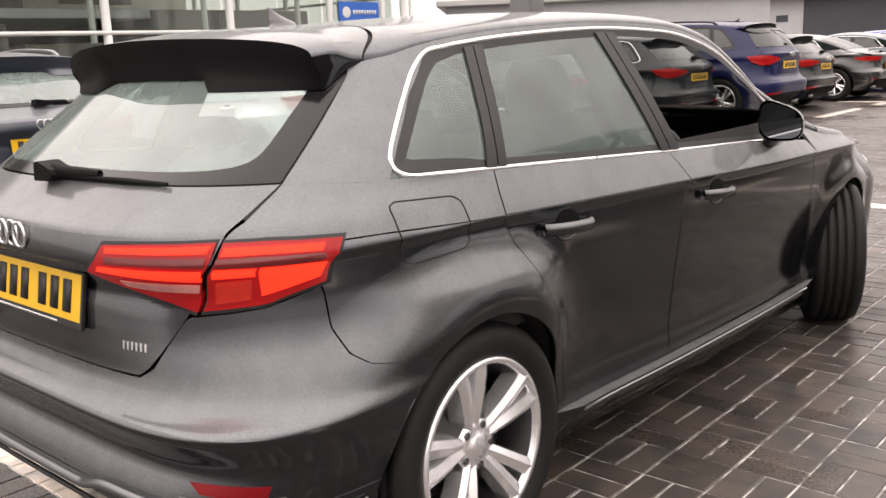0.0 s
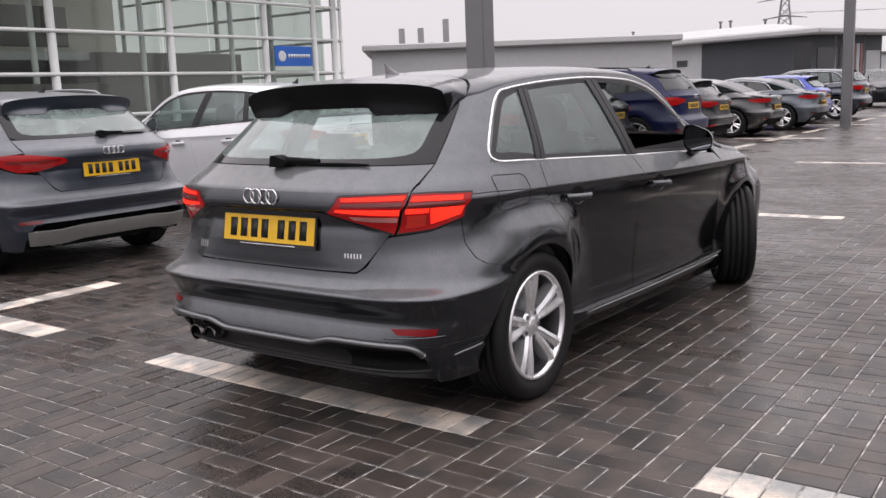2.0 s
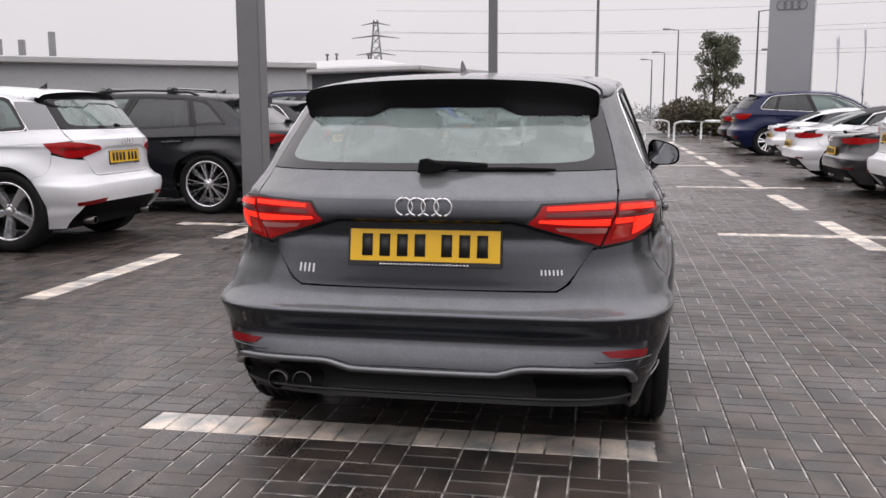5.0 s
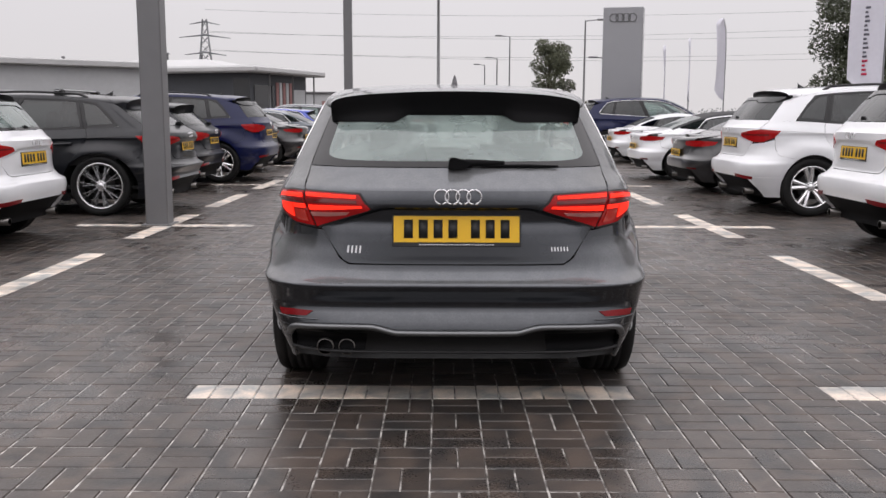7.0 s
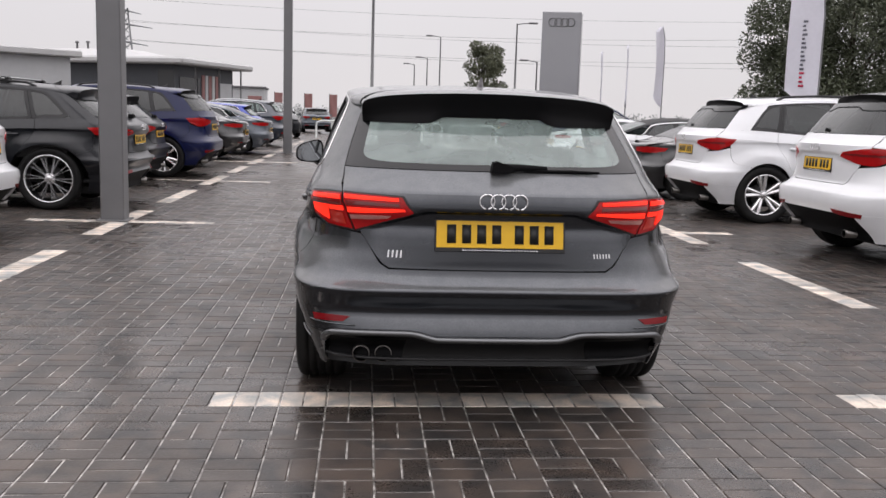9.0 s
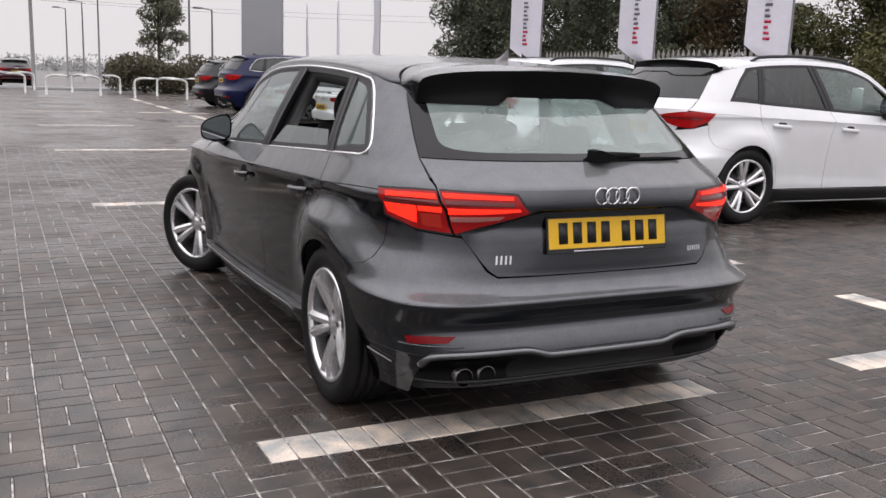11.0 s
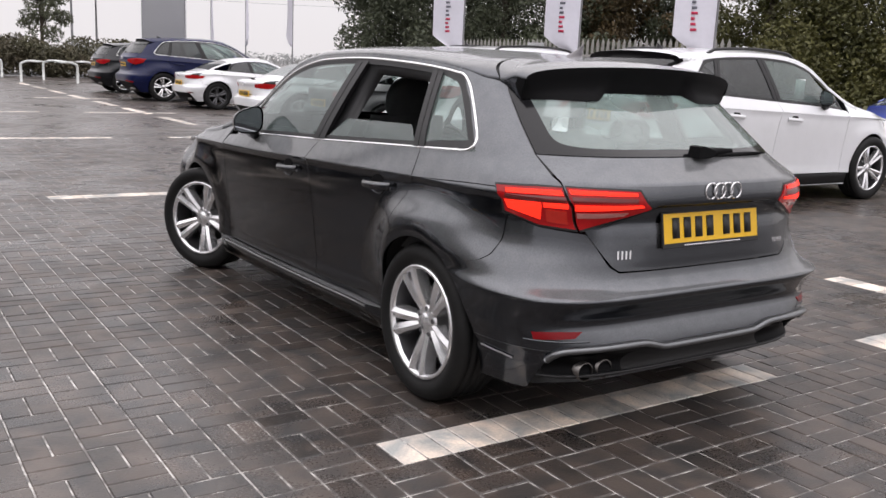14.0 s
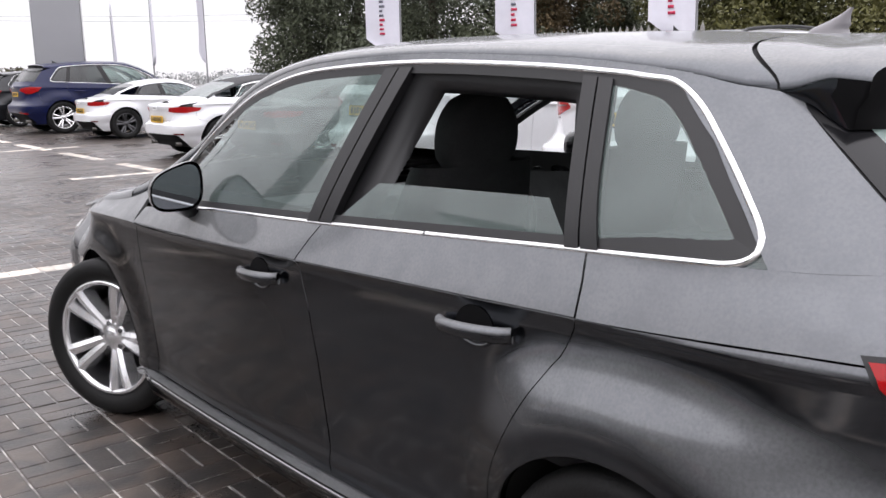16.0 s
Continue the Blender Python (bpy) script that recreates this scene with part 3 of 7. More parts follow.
def number_plate(parent, y, z, lean, width=0.52, height=0.111, at_x=0.0, hi=True):
    pl = new("number_plate")
    pl.parent = parent
    pl.matrix_local = pose(at_x, y, z, lean, 0, 0)
    pl["label"] = "yellow number plate with black characters"
    part("plate", Mesh().box((-width / 2, -0.004, -height / 2), (width / 2, 0.002, height / 2), 0.002), PLATE, pl, sharp=30)
    if hi:
        for i in range(7):
            x0 = -width * 0.44 + (width * 0.1175 * i if i < 4 else width * 0.53 + width * 0.1175 * (i - 4))
            part("character", text_bars(Mesh(), x0, -height * 0.33, width * 0.1175, height * 0.68, -0.005, 1, 0.6), INK, pl)
        part("plate_holder", Mesh().box((-width / 2 - 0.006, -0.003, -height / 2 - 0.016), (width / 2 + 0.006, 0.008, height / 2 + 0.004), 0.002), TRIM, pl, sharp=30)
        part("dealer_line", text_bars(Mesh(), -width * 0.30, -height / 2 - 0.012, width * 0.6, 0.006, -0.0035, 26, 0.7), LETTER, pl)
    else:
        text_bars(m := Mesh(), -width * 0.44, -height * 0.33, width * 0.88, height * 0.66, -0.005, 8)
        part("characters", m, INK, pl)
    return pl


REAR_HATCH = ((0.18, 0.12), (0.26, 0.085), (0.34, 0.050), (0.368, 0.043), (0.405, 0.053), (0.449, 0.072), (0.456, 0.075), (0.52, 0.040), (0.556, 0.015), (0.564, 0.020), (0.574, 0.038), (0.593, 0.056), (0.615, 0.067), (0.645, 0.073), (0.665, 0.075),
              (0.72, 0.079), (0.80, 0.079), (0.85, 0.054), (0.872, 0.042), (0.90, 0.043), (0.945, 0.052), (0.953, 0.056), (0.962, 0.073), (1.02, 0.165), (1.045, 0.197), (1.15, 0.345), (1.28, 0.53), (1.36, 0.65))
TOP_HATCH = ((0.45, 1.361), (0.62, 1.379), (0.886, 1.388), (1.3, 1.412), (1.8, 1.422), (2.2, 1.405), (2.45, 1.355), (2.75, 1.225), (3.0, 1.095), (3.22, 0.985), (3.35, 0.950), (3.8, 0.870), (4.12, 0.79), (4.3, 0.72))
RAIL_HATCH = ((0.45, 1.27), (0.70, 1.285), (0.85, 1.318), (1.2, 1.352), (1.6, 1.366), (2.0, 1.352), (2.3, 1.300), (2.6, 1.180), (2.85, 1.045), (3.05, 0.925), (3.2, 0.885), (3.55, 0.846), (3.8, 0.802), (4.3, 0.72))
REAR_SUV = tuple((z, y) for z, y in ((0.18, 0.16), (0.26, 0.12), (0.34, 0.05), (0.42, 0.015), (0.50, 0.0), (0.57, 0.008), (0.60, 0.045), (0.66, 0.085),
                                     (0.78, 0.075), (0.90, 0.060), (0.945, 0.060), (0.965, 0.085), (1.03, 0.13), (1.15, 0.225), (1.28, 0.345), (1.36, 0.42)))
REAR_COUPE = ((0.18, 0.16), (0.26, 0.10), (0.36, 0.04), (0.45, 0.015), (0.56, 0.02), (0.64, 0.06), (0.78, 0.055), (0.86, 0.035), (0.90, 0.045), (0.915, 0.10), (0.935, 0.34), (0.98, 0.55), (1.05, 0.74), (1.15, 0.88), (1.36, 0.94))
TOP_COUPE = ((0.45, 0.96), (0.6, 1.02), (0.8, 1.12), (1.1, 1.24), (1.5, 1.33), (1.9, 1.36), (2.2, 1.34), (2.45, 1.28), (2.75, 1.16), (3.0, 1.06), (3.22, 0.965), (3.35, 0.94), (3.8, 0.875), (4.12, 0.80), (4.3, 0.72))
RAIL_COUPE = ((0.45, 0.93), (0.6, 0.965), (0.8, 1.055), (1.1, 1.17), (1.5, 1.26), (1.9, 1.285), (2.2, 1.255), (2.6, 1.12), (2.85, 1.01), (3.05, 0.915), (3.2, 0.88), (3.6, 0.845), (4.3, 0.74))


def top_patch(sh, y0, y1, s0=-1.0, s1=1.0, nu=26, nv=20, lift=0.0, p_exp=2.3):
    """The roof, windscreen or bonnet between two stations; s runs across it from rail to rail."""
    a = np.linspace(s0, s1, nv)[None, :] * math.pi / 2
    t = np.linspace(0, 1, nu)[:, None]
    ya = y0(np.sin(a)) if callable(y0) else y0
    yb = y1(np.sin(a)) if callable(y1) else y1
    y = ya + (yb - ya) * t + 0 * a
    zr, hc = sh.rail(y), sh.top_line(y)
    xr = sh.at(np.maximum(y, sh.yc) - sh.yc + 1, zr)[..., 0] if np.min(y) >= sh.yc else np.vectorize(lambda yy, zz: float(sh.at(sh.qy(float(yy), float(zz)), float(zz))[0]))(y, zr)
    x = xr * np.sin(a)
    z = zr + (hc - zr) * np.abs(np.cos(a)) ** (2 / p_exp)
    p = np.stack(np.broadcast_arrays(x, y, z), -1)
    return p + lift * Shape.normals(p) if lift else p


def flat_fill(sh, pts, n=30, lift=0.0, rows=8):
    """A pane on the skin: low and high lines with straight ends."""
    low, high = pts
    return sh.patch(low, high, np.array([low[0], high[0]]), np.array([low[-1], high[-1]]), n, rows, (0, 0, 0, 0), lift)


def strip(sh, pts, r, n=60, lift=0.004, sides=6, mirror=False, flat=None):
    """A bar that follows a line on the skin."""
    q = resample(pts, n)
    p = sh.at(q[:, 0], q[:, 1])
    off = sh.at(q[:, 0], q[:, 1] - 0.004) - p
    p[:, 0] += np.sign(q[:, 0]) * lift
    if mirror:
        p = p * (-1, 1, 1)
    return Mesh().tube(p, r, sides, flat=flat)


def seat(parent, x, y, z, rear=False):
    """Front seat with backrest and headrest."""
    s = new("seat")
    s.parent = parent
    m = Mesh()
    yy = np.linspace(0, 1, 9)[:, None]
    aa = np.linspace(0, 2 * math.pi, 20, endpoint=False)[None, :]

    def pad(w0, w1, d, h, lean, base, zz):
        sx, sy = np.sign(np.cos(aa)) * np.abs(np.cos(aa)) ** 0.6, np.sign(np.sin(aa)) * np.abs(np.sin(aa)) ** 0.6
        wid = (w0 + (w1 - w0) * yy) * (0.75 + 0.25 * np.sin(np.pi * (0.08 + 0.84 * yy)) ** 0.4)
        dep = d * (0.55 + 0.45 * np.sin(np.pi * (0.06 + 0.88 * yy)) ** 0.5)
        return np.stack(np.broadcast_arrays(x + sx * wid, base - lean * yy * h + sy * dep, zz + yy * h), -1)

    p = pad(0.25, 0.22, 0.075, 0.58, 0.34, y, z)
    m.grid(np.swapaxes(p, 0, 1), close_u=True)
    part("backrest", m, CABIN, s)
    hp = pad(0.128, 0.130, 0.062, 0.200, 0.1, y - 0.205, z + 0.575)
    dome = np.sqrt(np.clip(1 - np.linspace(0, 1, 9) ** 3.2, 0.0, 1))[:, None] * 0.9 + 0.1
    dome[0] *= 0.9
    hp[..., 0] = x + (hp[..., 0] - x) * dome
    h = Mesh().grid(np.swapaxes(hp, 0, 1), close_u=True)
    part("headrest", h, CABIN, s)
    for k in (-0.06, 0.06):
        part("headrest_post", Mesh().tube([(x + k, y - 0.19, z + 0.53), (x + k, y - 0.205, z + 0.62)], 0.007, 6), CHROME, s)
    part("cushion", Mesh().box((x - 0.25, y - 0.02, z - 0.16), (x + 0.25, y + 0.50, z + 0.02), 0.05), CABIN, s, sharp=50)
    return s


def build_car(name, m, label, kind="hatch", colour="grey", scale=(1, 1, 1), wheel_r=0.318, rim_r=0.232, hi=False, hero=False,
              privacy=False, category="car"):
    """A whole car in its own metres, tail at y = 0 and nose at +y, then scaled to its model's size."""
    car = thing(name, m, label, category)
    sx, sy, sz = scale
    paint_m = GREY if colour == "grey" else PAINTS[colour]
    k = 1.0 if hero else (0.6 if hi else 0.42)
    rear, top, rail = {"hatch": (REAR_HATCH, TOP_HATCH, RAIL_HATCH), "suv": (REAR_SUV, TOP_HATCH, RAIL_HATCH), "estate": (REAR_HATCH, TOP_HATCH, RAIL_HATCH),
                       "coupe": (REAR_COUPE, TOP_COUPE, RAIL_COUPE)}[kind]
    hubs = (0.79, 3.42)
    sh = Shape(rear, top, rail, hubs=hubs, hub_z=wheel_r / sz, arch=(wheel_r / sz) * 1.105)
    hz, ar = sh.hub_z, sh.arch
    coupe = kind == "coupe"
    N = lambda n: max(5, int(n * k))

    def put(nm, mesh, mat, parent=None, lab="", sharp=None, smooth=True):
        return part(nm, mesh, mat, parent or car, lab, smooth, sharp, scale)

    def both(nm, make, mat, lab="", sharp=None):
        for g in (1, -1):
            me = make()
            if g < 0:
                me.v = [v * (-1, 1, 1) for v in me.v]
                me.f = [f[::-1] for f in me.f]
            put(nm, me, mat, None, lab, sharp)

    zc = lambda y: float(sh.crease(y))
    zb = lambda y: float(sh.belt(y))
    sill_z = 0.285
    crease = lambda y0, y1, n=14: sh.line([("y", y, zc(y)) for y in np.linspace(y0, y1, n)])
    belt = lambda y0, y1, n=14: sh.line([("y", y, zb(y)) for y in np.linspace(y0, y1, n)])
    level = lambda y0, y1, z, n=10: sh.line([("y", y, z) for y in np.linspace(y0, y1, n)])

    # lines that the panels share
    seam_r_up = [("y", 0.905, zc(0.905)), ("y", 0.912, 0.95), ("y", 0.925, zb(0.92))]
    seam_r_lo = [("y", 1.180, sill_z), ("y", 1.170, 0.40), ("y", 1.120, 0.53), ("y", 1.030, 0.68), ("y", 0.935, 0.82), ("y", 0.905, zc(0.905))]
    seam_m = [("y", 1.775, sill_z), ("y", 1.775, 0.60), ("y", 1.790, 0.75), ("y", 1.83, zc(1.83)), ("y", 1.80, 0.92), ("y", 1.775, zb(1.775))]
    seam_f = [("y", 2.915, sill_z), ("y", 2.905, 0.55), ("y", 2.925, 0.72), ("y", 2.94, zc(2.94)), ("y", 2.935, zb(2.935))]
    gate = [("x", 0.60, 0.79), ("x", 0.639, 0.937), ("x", 0.645, 0.965), ("x", 0.636, 1.03), ("x", 0.600, 1.17), ("x", 0.575, 1.26)]

    def door_rear():
        me = Mesh()
        skin(me, sh.patch(level(1.18, 1.775, sill_z), crease(0.905, 1.83), sh.line(seam_r_lo), sh.line(seam_m[:4]), N(34), N(34)), 0.012)
        skin(me, sh.patch(crease(0.905, 1.83), belt(0.925, 1.775), sh.line(seam_r_up), sh.line(seam_m[3:]), N(30), N(8)), 0.012)
        return me

    def door_front():
        me = Mesh()
        skin(me, sh.patch(level(1.775, 2.915, sill_z), crease(1.83, 2.94), sh.line(seam_m[:4]), sh.line(seam_f[:4]), N(34), N(34)), 0.012)
        skin(me, sh.patch(crease(1.83, 2.94), belt(1.775, 2.935), sh.line(seam_m[3:]), sh.line(seam_f[3:]), N(30), N(8)), 0.012)
        return me

    hy = hubs[0]
    lamp_seam = lambda: [("y", y_bump, bumper_top), ("y", 0.50, 0.632), ("y", 0.42, 0.648), ("y", 0.385, 0.675), ("y", 0.368, 0.73), ("y", 0.360, 0.822)]
    bumper_top = 0.615
    a_bump = math.degrees(math.asin(min(0.98, (bumper_top - hz) / ar)))
    y_bump = hy - ar * math.cos(radians(a_bump))

    def quarter():
        me = Mesh()
        # over the arch, from the rear door's seam to the lamp
        low = sh.line([("y", 1.180, sill_z)] + [("y", hy + ar * math.cos(radians(a)), hz + ar * math.sin(radians(a))) for a in np.linspace(-5, 180 - a_bump, 26)][::1])
        door = sh.line(seam_r_lo)
        nq, ns = N(60), N(34)
        over = np.concatenate([resample(sh.line([("y", 0.36, 0.915), ("y", 0.5, zc(0.5)), ("y", 0.7, zc(0.7)), ("y", 0.905, zc(0.905))]), nq - ns)[:-1], resample(sh.line(seam_r_lo[::-1]), ns + 1)])
        skin(me, sh.patch(sh.line(arc(hy, hz, ar, 180 - a_bump, -5, 30)), over,
                          sh.line(lamp_seam() + [("y", 0.36, 0.915)]),
                          sh.line([("y", hy + ar * math.cos(radians(-5)), hz - ar * 0.087), ("y", 1.18, sill_z)]), nq, N(40), (0, 0.002, 0.002, 0.0025), 0.0, 4), 0.02)
        # shoulder and pillar
        skin(me, sh.patch(sh.line([("x", 0.639, 0.937)] + [("y", y, zc(y) + 0.001) for y in np.linspace(0.40, 0.905, 10)]), sh.line([("x", 0.636, 1.03)] + [("y", y, zb(y)) for y in np.linspace(0.52, 0.925, 8)]),
                          sh.line(gate[1:4]), sh.line(seam_r_up), N(34), N(10), (0, 0, 0.0025, 0.0025)), 0.012)
        if not coupe:
            skin(me, sh.patch(sh.line([("x", 0.636, 1.03), ("y", 0.52, zb(0.5)), ("y", 0.585, zb(0.585))]), sh.line([("x", 0.560, 1.272)] + [("y", y, float(sh.rail(y))) for y in (0.70, 0.74, 0.80, 0.86)]),
                              sh.line(gate[3:5] + [("x", 0.575, 1.25), ("x", 0.560, 1.272)]), sh.line([("y", 0.585, zb(0.585)), ("y", 0.650, 1.10), ("y", 0.734, 1.20), ("y", 0.83, 1.290), ("y", 0.86, float(sh.rail(0.86)))]), N(20), N(24), (0, 0, 0.0025, 0)), 0)
        return me

    def wing():
        me = Mesh()
        hf, end = hubs[1], 3.80
        round_arch = arc(hf, hz, ar, 186, -4, 40)
        skin(me, sh.patch(sh.line([("y", 2.915, sill_z), ("y", 2.99, sill_z)] + round_arch + [("y", end, hz - 0.03)]), crease(2.94, end),
                          sh.line(seam_f[:4]), sh.line([("y", end, hz - 0.03), ("y", end, 0.6), ("y", end, zc(end))]), N(70), N(30), (0, 0.0, 0.0025, 0)), 0.02)
        skin(me, sh.patch(crease(2.94, end), sh.line([("y", y, float(sh.rail(y))) for y in np.linspace(2.99, end, 12)]), sh.line([("y", 2.94, zc(2.94)), ("y", 2.99, float(sh.rail(2.99)))]),
                          sh.line([("y", end, zc(end)), ("y", end, float(sh.rail(end)))]), N(24), N(5), (0, 0, 0.0025, 0)), 0.01)
        return me

    both("rear_door", door_rear, paint_m)
    both("front_door", door_front, paint_m)
    both("rear_quarter", quarter, paint_m)
    both("front_wing", wing, paint_m)
    both("arch_lip", lambda: strip(sh, sh.line(arc(hubs[0], hz, ar + 0.001, -8, 165, 40)), 0.0045, N(60), -0.005, 6), paint_m)
    both("arch_lip", lambda: strip(sh, sh.line(arc(hubs[1], hz, ar + 0.001, -4, 186, 40)), 0.0045, N(60), -0.005, 6), paint_m)

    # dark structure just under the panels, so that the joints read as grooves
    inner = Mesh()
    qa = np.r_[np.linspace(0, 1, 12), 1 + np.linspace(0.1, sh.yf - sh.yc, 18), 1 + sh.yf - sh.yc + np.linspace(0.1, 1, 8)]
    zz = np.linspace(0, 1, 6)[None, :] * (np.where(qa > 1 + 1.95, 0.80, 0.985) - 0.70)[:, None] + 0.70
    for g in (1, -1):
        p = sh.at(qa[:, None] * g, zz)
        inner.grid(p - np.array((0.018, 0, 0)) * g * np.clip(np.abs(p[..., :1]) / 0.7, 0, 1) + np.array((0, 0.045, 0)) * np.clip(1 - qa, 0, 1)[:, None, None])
        for a, b in ((1.16, 3.05),):
            q = [sh.qy(y, 0.5) for y in np.linspace(a, b, 10)]
            p = sh.at(np.array(q)[:, None] * g, np.linspace(0.24, 0.74, 6)[None, :])
            inner.grid(p - np.array((0.02 * g, 0, 0)))
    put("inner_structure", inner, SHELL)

    # floor pan, wheel housings
    under = Mesh().box((-0.70, 0.36, 0.18), (0.70, 4.0, 0.26))
    for hy_ in hubs:
        for g in (1, -1):
            a = np.linspace(-0.15, math.pi + 0.15, 22)
            rr = ar * 1.02
            ay, az = hy_ + rr * np.cos(a), hz + rr * np.sin(a)
            rim_x = np.array([float(sh.at(sh.qy(float(y_), max(float(z_), 0.25)), max(float(z_), 0.25))[0]) for y_, z_ in zip(ay, az)]) - 0.022
            xs = np.stack([rim_x, np.minimum(rim_x, 0.78), np.full(len(a), 0.56)], 1)
            p = np.stack(np.broadcast_arrays(g * xs, ay[:, None], az[:, None]), -1)
            under.grid(p)
            under.add([(g * 0.56, hy_, hz)] + [tuple(v) for v in p[:, 2]], [(0, i + 1, i + 2) for i in range(21)])
    put("underbody", under, SHELL)

    # sills
    def sill():
        me = Mesh()
        p = sh.patch(level(1.13, 3.05, 0.165), level(1.15, 3.03, 0.281), sh.line([("y", 1.13, 0.165), ("y", 1.15, 0.281)]), sh.line([("y", 3.05, 0.165), ("y", 3.03, 0.281)]), N(40), N(14), (0, 0, 0, 0))
        t = np.linspace(0, 1, p.shape[1])
        ends = ease(1.13, 1.26, p[..., 1]) * ease(3.04, 2.88, p[..., 1])
        p[..., 0] += (0.008 + 0.034 * np.sin(np.clip(t, 0, 1) * math.pi * 0.62) ** 2)[None, :] * ends
        skin(me, p, 0.05)
        return me

    both("side_skirt", sill, TRIM if kind == "suv" else paint_m)

    # tail: gate, lamps, bumper
    low_gate = sh.line([("x", x, 0.638 + 0.003 * (x / 0.47) ** 2) for x in np.linspace(-0.455, 0.455, 15)])
    gate_r = sh.line([("x", 0.455, 0.641), ("x", 0.50, 0.665), ("x", 0.585, 0.785), ("x", 0.639, 0.937)], 1)
    gate_l = gate_r * (-1, 1)
    gt = Mesh()
    mid = sh.line([("x", x, 0.944) for x in np.linspace(-0.64, 0.64, 21)])
    gate_r[-1] = mid[-1]
    gate_l[-1] = mid[0]
    p = sh.patch(low_gate, mid, gate_l, gate_r, N(72), N(44), (0.0015, 0, 0.003, 0.003))
    if not coupe:
        # the recess for the plate: a sharp ledge between the lamps, then a face that leans forward
        x, z = p[..., 0], p[..., 2]
        reach = 0.335 + 2.9 * np.clip(0.868 - z, 0, 0.07)
        hollow = (1.0 if hero else 0.5) * curve((0.64, 0.0), (0.70, -0.001), (0.76, 0.004), (0.80, 0.012), (0.84, 0.027), (0.866, 0.036), (0.878, 0.0), (0.944, 0.0))(z)
        p[..., 1] += hollow * ease(0.0, -0.045, np.abs(x) - reach)
    skin(gt, p, 0.014)
    up = sh.line([("x", x, 1.032) for x in np.linspace(-0.636, 0.636, 21)])
    skin(gt, sh.patch(mid, up, np.array([mid[0], up[0]]), np.array([mid[-1], up[-1]]), N(64), N(14), (0, 0.003, 0.003, 0.003)), 0.012)
    tailgate = put("tailgate", gt, paint_m)

    if not coupe:
        g_top = 1.285
        right_edge = sh.line(gate[3:5] + [("x", 0.575, 1.26), ("x", 0.568, g_top)])
        lo_g, hi_g = up.copy(), sh.line([("x", x, g_top) for x in np.linspace(-0.568, 0.568, 21)])
        fr = sh.patch(lo_g, hi_g, right_edge * (-1, 1), right_edge, N(60), N(24), (0.003, 0.0, 0.004, 0.004))
        nu_, nv_ = fr.shape[:2]
        # the pane with its rounded corners, and the dark band round it
        def on_screen(u, v):
            i_, j_ = (u + 1) / 2 * (nu_ - 1), v * (nv_ - 1)
            a_, b_ = np.clip(i_.astype(int), 0, nu_ - 2), np.clip(j_.astype(int), 0, nv_ - 2)
            fu, fv = (i_ - a_)[..., None], (j_ - b_)[..., None]
            return fr[a_, b_] * (1 - fu) * (1 - fv) + fr[a_ + 1, b_] * fu * (1 - fv) + fr[a_, b_ + 1] * (1 - fu) * fv + fr[a_ + 1, b_ + 1] * fu * fv

        th = np.linspace(0, 2 * math.pi, N(96), endpoint=False)[:, None]
        ct, st = np.cos(th), np.sin(th)
        inner_r = (np.abs(ct) ** 9 + np.abs(st) ** 9) ** (-1 / 9)
        outer_r = 1 / np.maximum(np.abs(ct), np.abs(st))
        rr = np.linspace(0.0008, 1, N(14))[None, :]
        pu, pv = 0.87 * ct * inner_r * rr, 0.545 + 0.445 * st * inner_r * rr
        put("rear_screen", Mesh().grid(on_screen(pu, pv), close_u=True, outward=(0, -1, 0.5)), GLASS_DARK if privacy else GLASS_REAR)
        bt = np.linspace(0, 1, 5)[None, :]
        eu, ev = ct * outer_r, 0.5 + 0.5 * st * outer_r
        iu, iv = 0.87 * ct * inner_r, 0.545 + 0.445 * st * inner_r
        put("screen_border", Mesh().grid(on_screen(iu * (1 - bt) + eu * bt, iv * (1 - bt) + ev * bt), close_u=True, outward=(0, -1, 0.5)), GLASS_DARK if privacy else GLOSS_BAND)
        # spoiler: painted top that carries on the roof, black underside and ends
        tip = lambda s: 0.440 + 0.095 * np.abs(s) ** 2.4
        root_y = lambda s: 0.836 - 0.155 * np.abs(s) ** 5
        a = np.linspace(-1, 1, N(52))[None, :] * math.pi / 2
        s_ = np.sin(a)
        t_ = np.linspace(0, 1, N(18))[:, None]
        yy = tip(s_) + (root_y(s_) - tip(s_)) * t_
        zr, hc = sh.rail(yy) + 0.026 * ease(0.0, 0.65, 1 - t_) * ease(0.80, 0.60, yy), sh.top_line(yy)
        edge_x = float(sh.at(sh.qy(0.684, float(sh.rail(0.684))), float(sh.rail(0.684)))[0])
        half = np.interp(yy, [0.44, 0.684, 0.84], [edge_x - 0.022, edge_x, edge_x + 0.045])
        tp = np.stack([half * s_, yy, zr + (hc - zr) * np.abs(np.cos(a)) ** (2 / 2.3) - 0.006 * (1 - t_) ** 2], -1)
        put("spoiler", Mesh().grid(tp, outward=(0, 0, 1)), paint_m)
        rim_ = np.concatenate([tp[:, 0][::-1], tp[0, 1:-1], tp[:, -1]])
        us = rim_[:, 0] / np.abs(rim_[:, 0]).max()
        back = ease(0.684, 0.50, rim_[:, 1])[:, None]
        low = rim_ + np.array((0, 0.020, -0.036)) * back + np.array((0, 0, -0.006))
        tab = ease(0.21, 0.28, np.abs(rim_[:, 0]))
        low[:, 2] -= 0.030 * tab * ease(0.58, 0.52, np.abs(rim_[:, 0])) * back[:, 0]
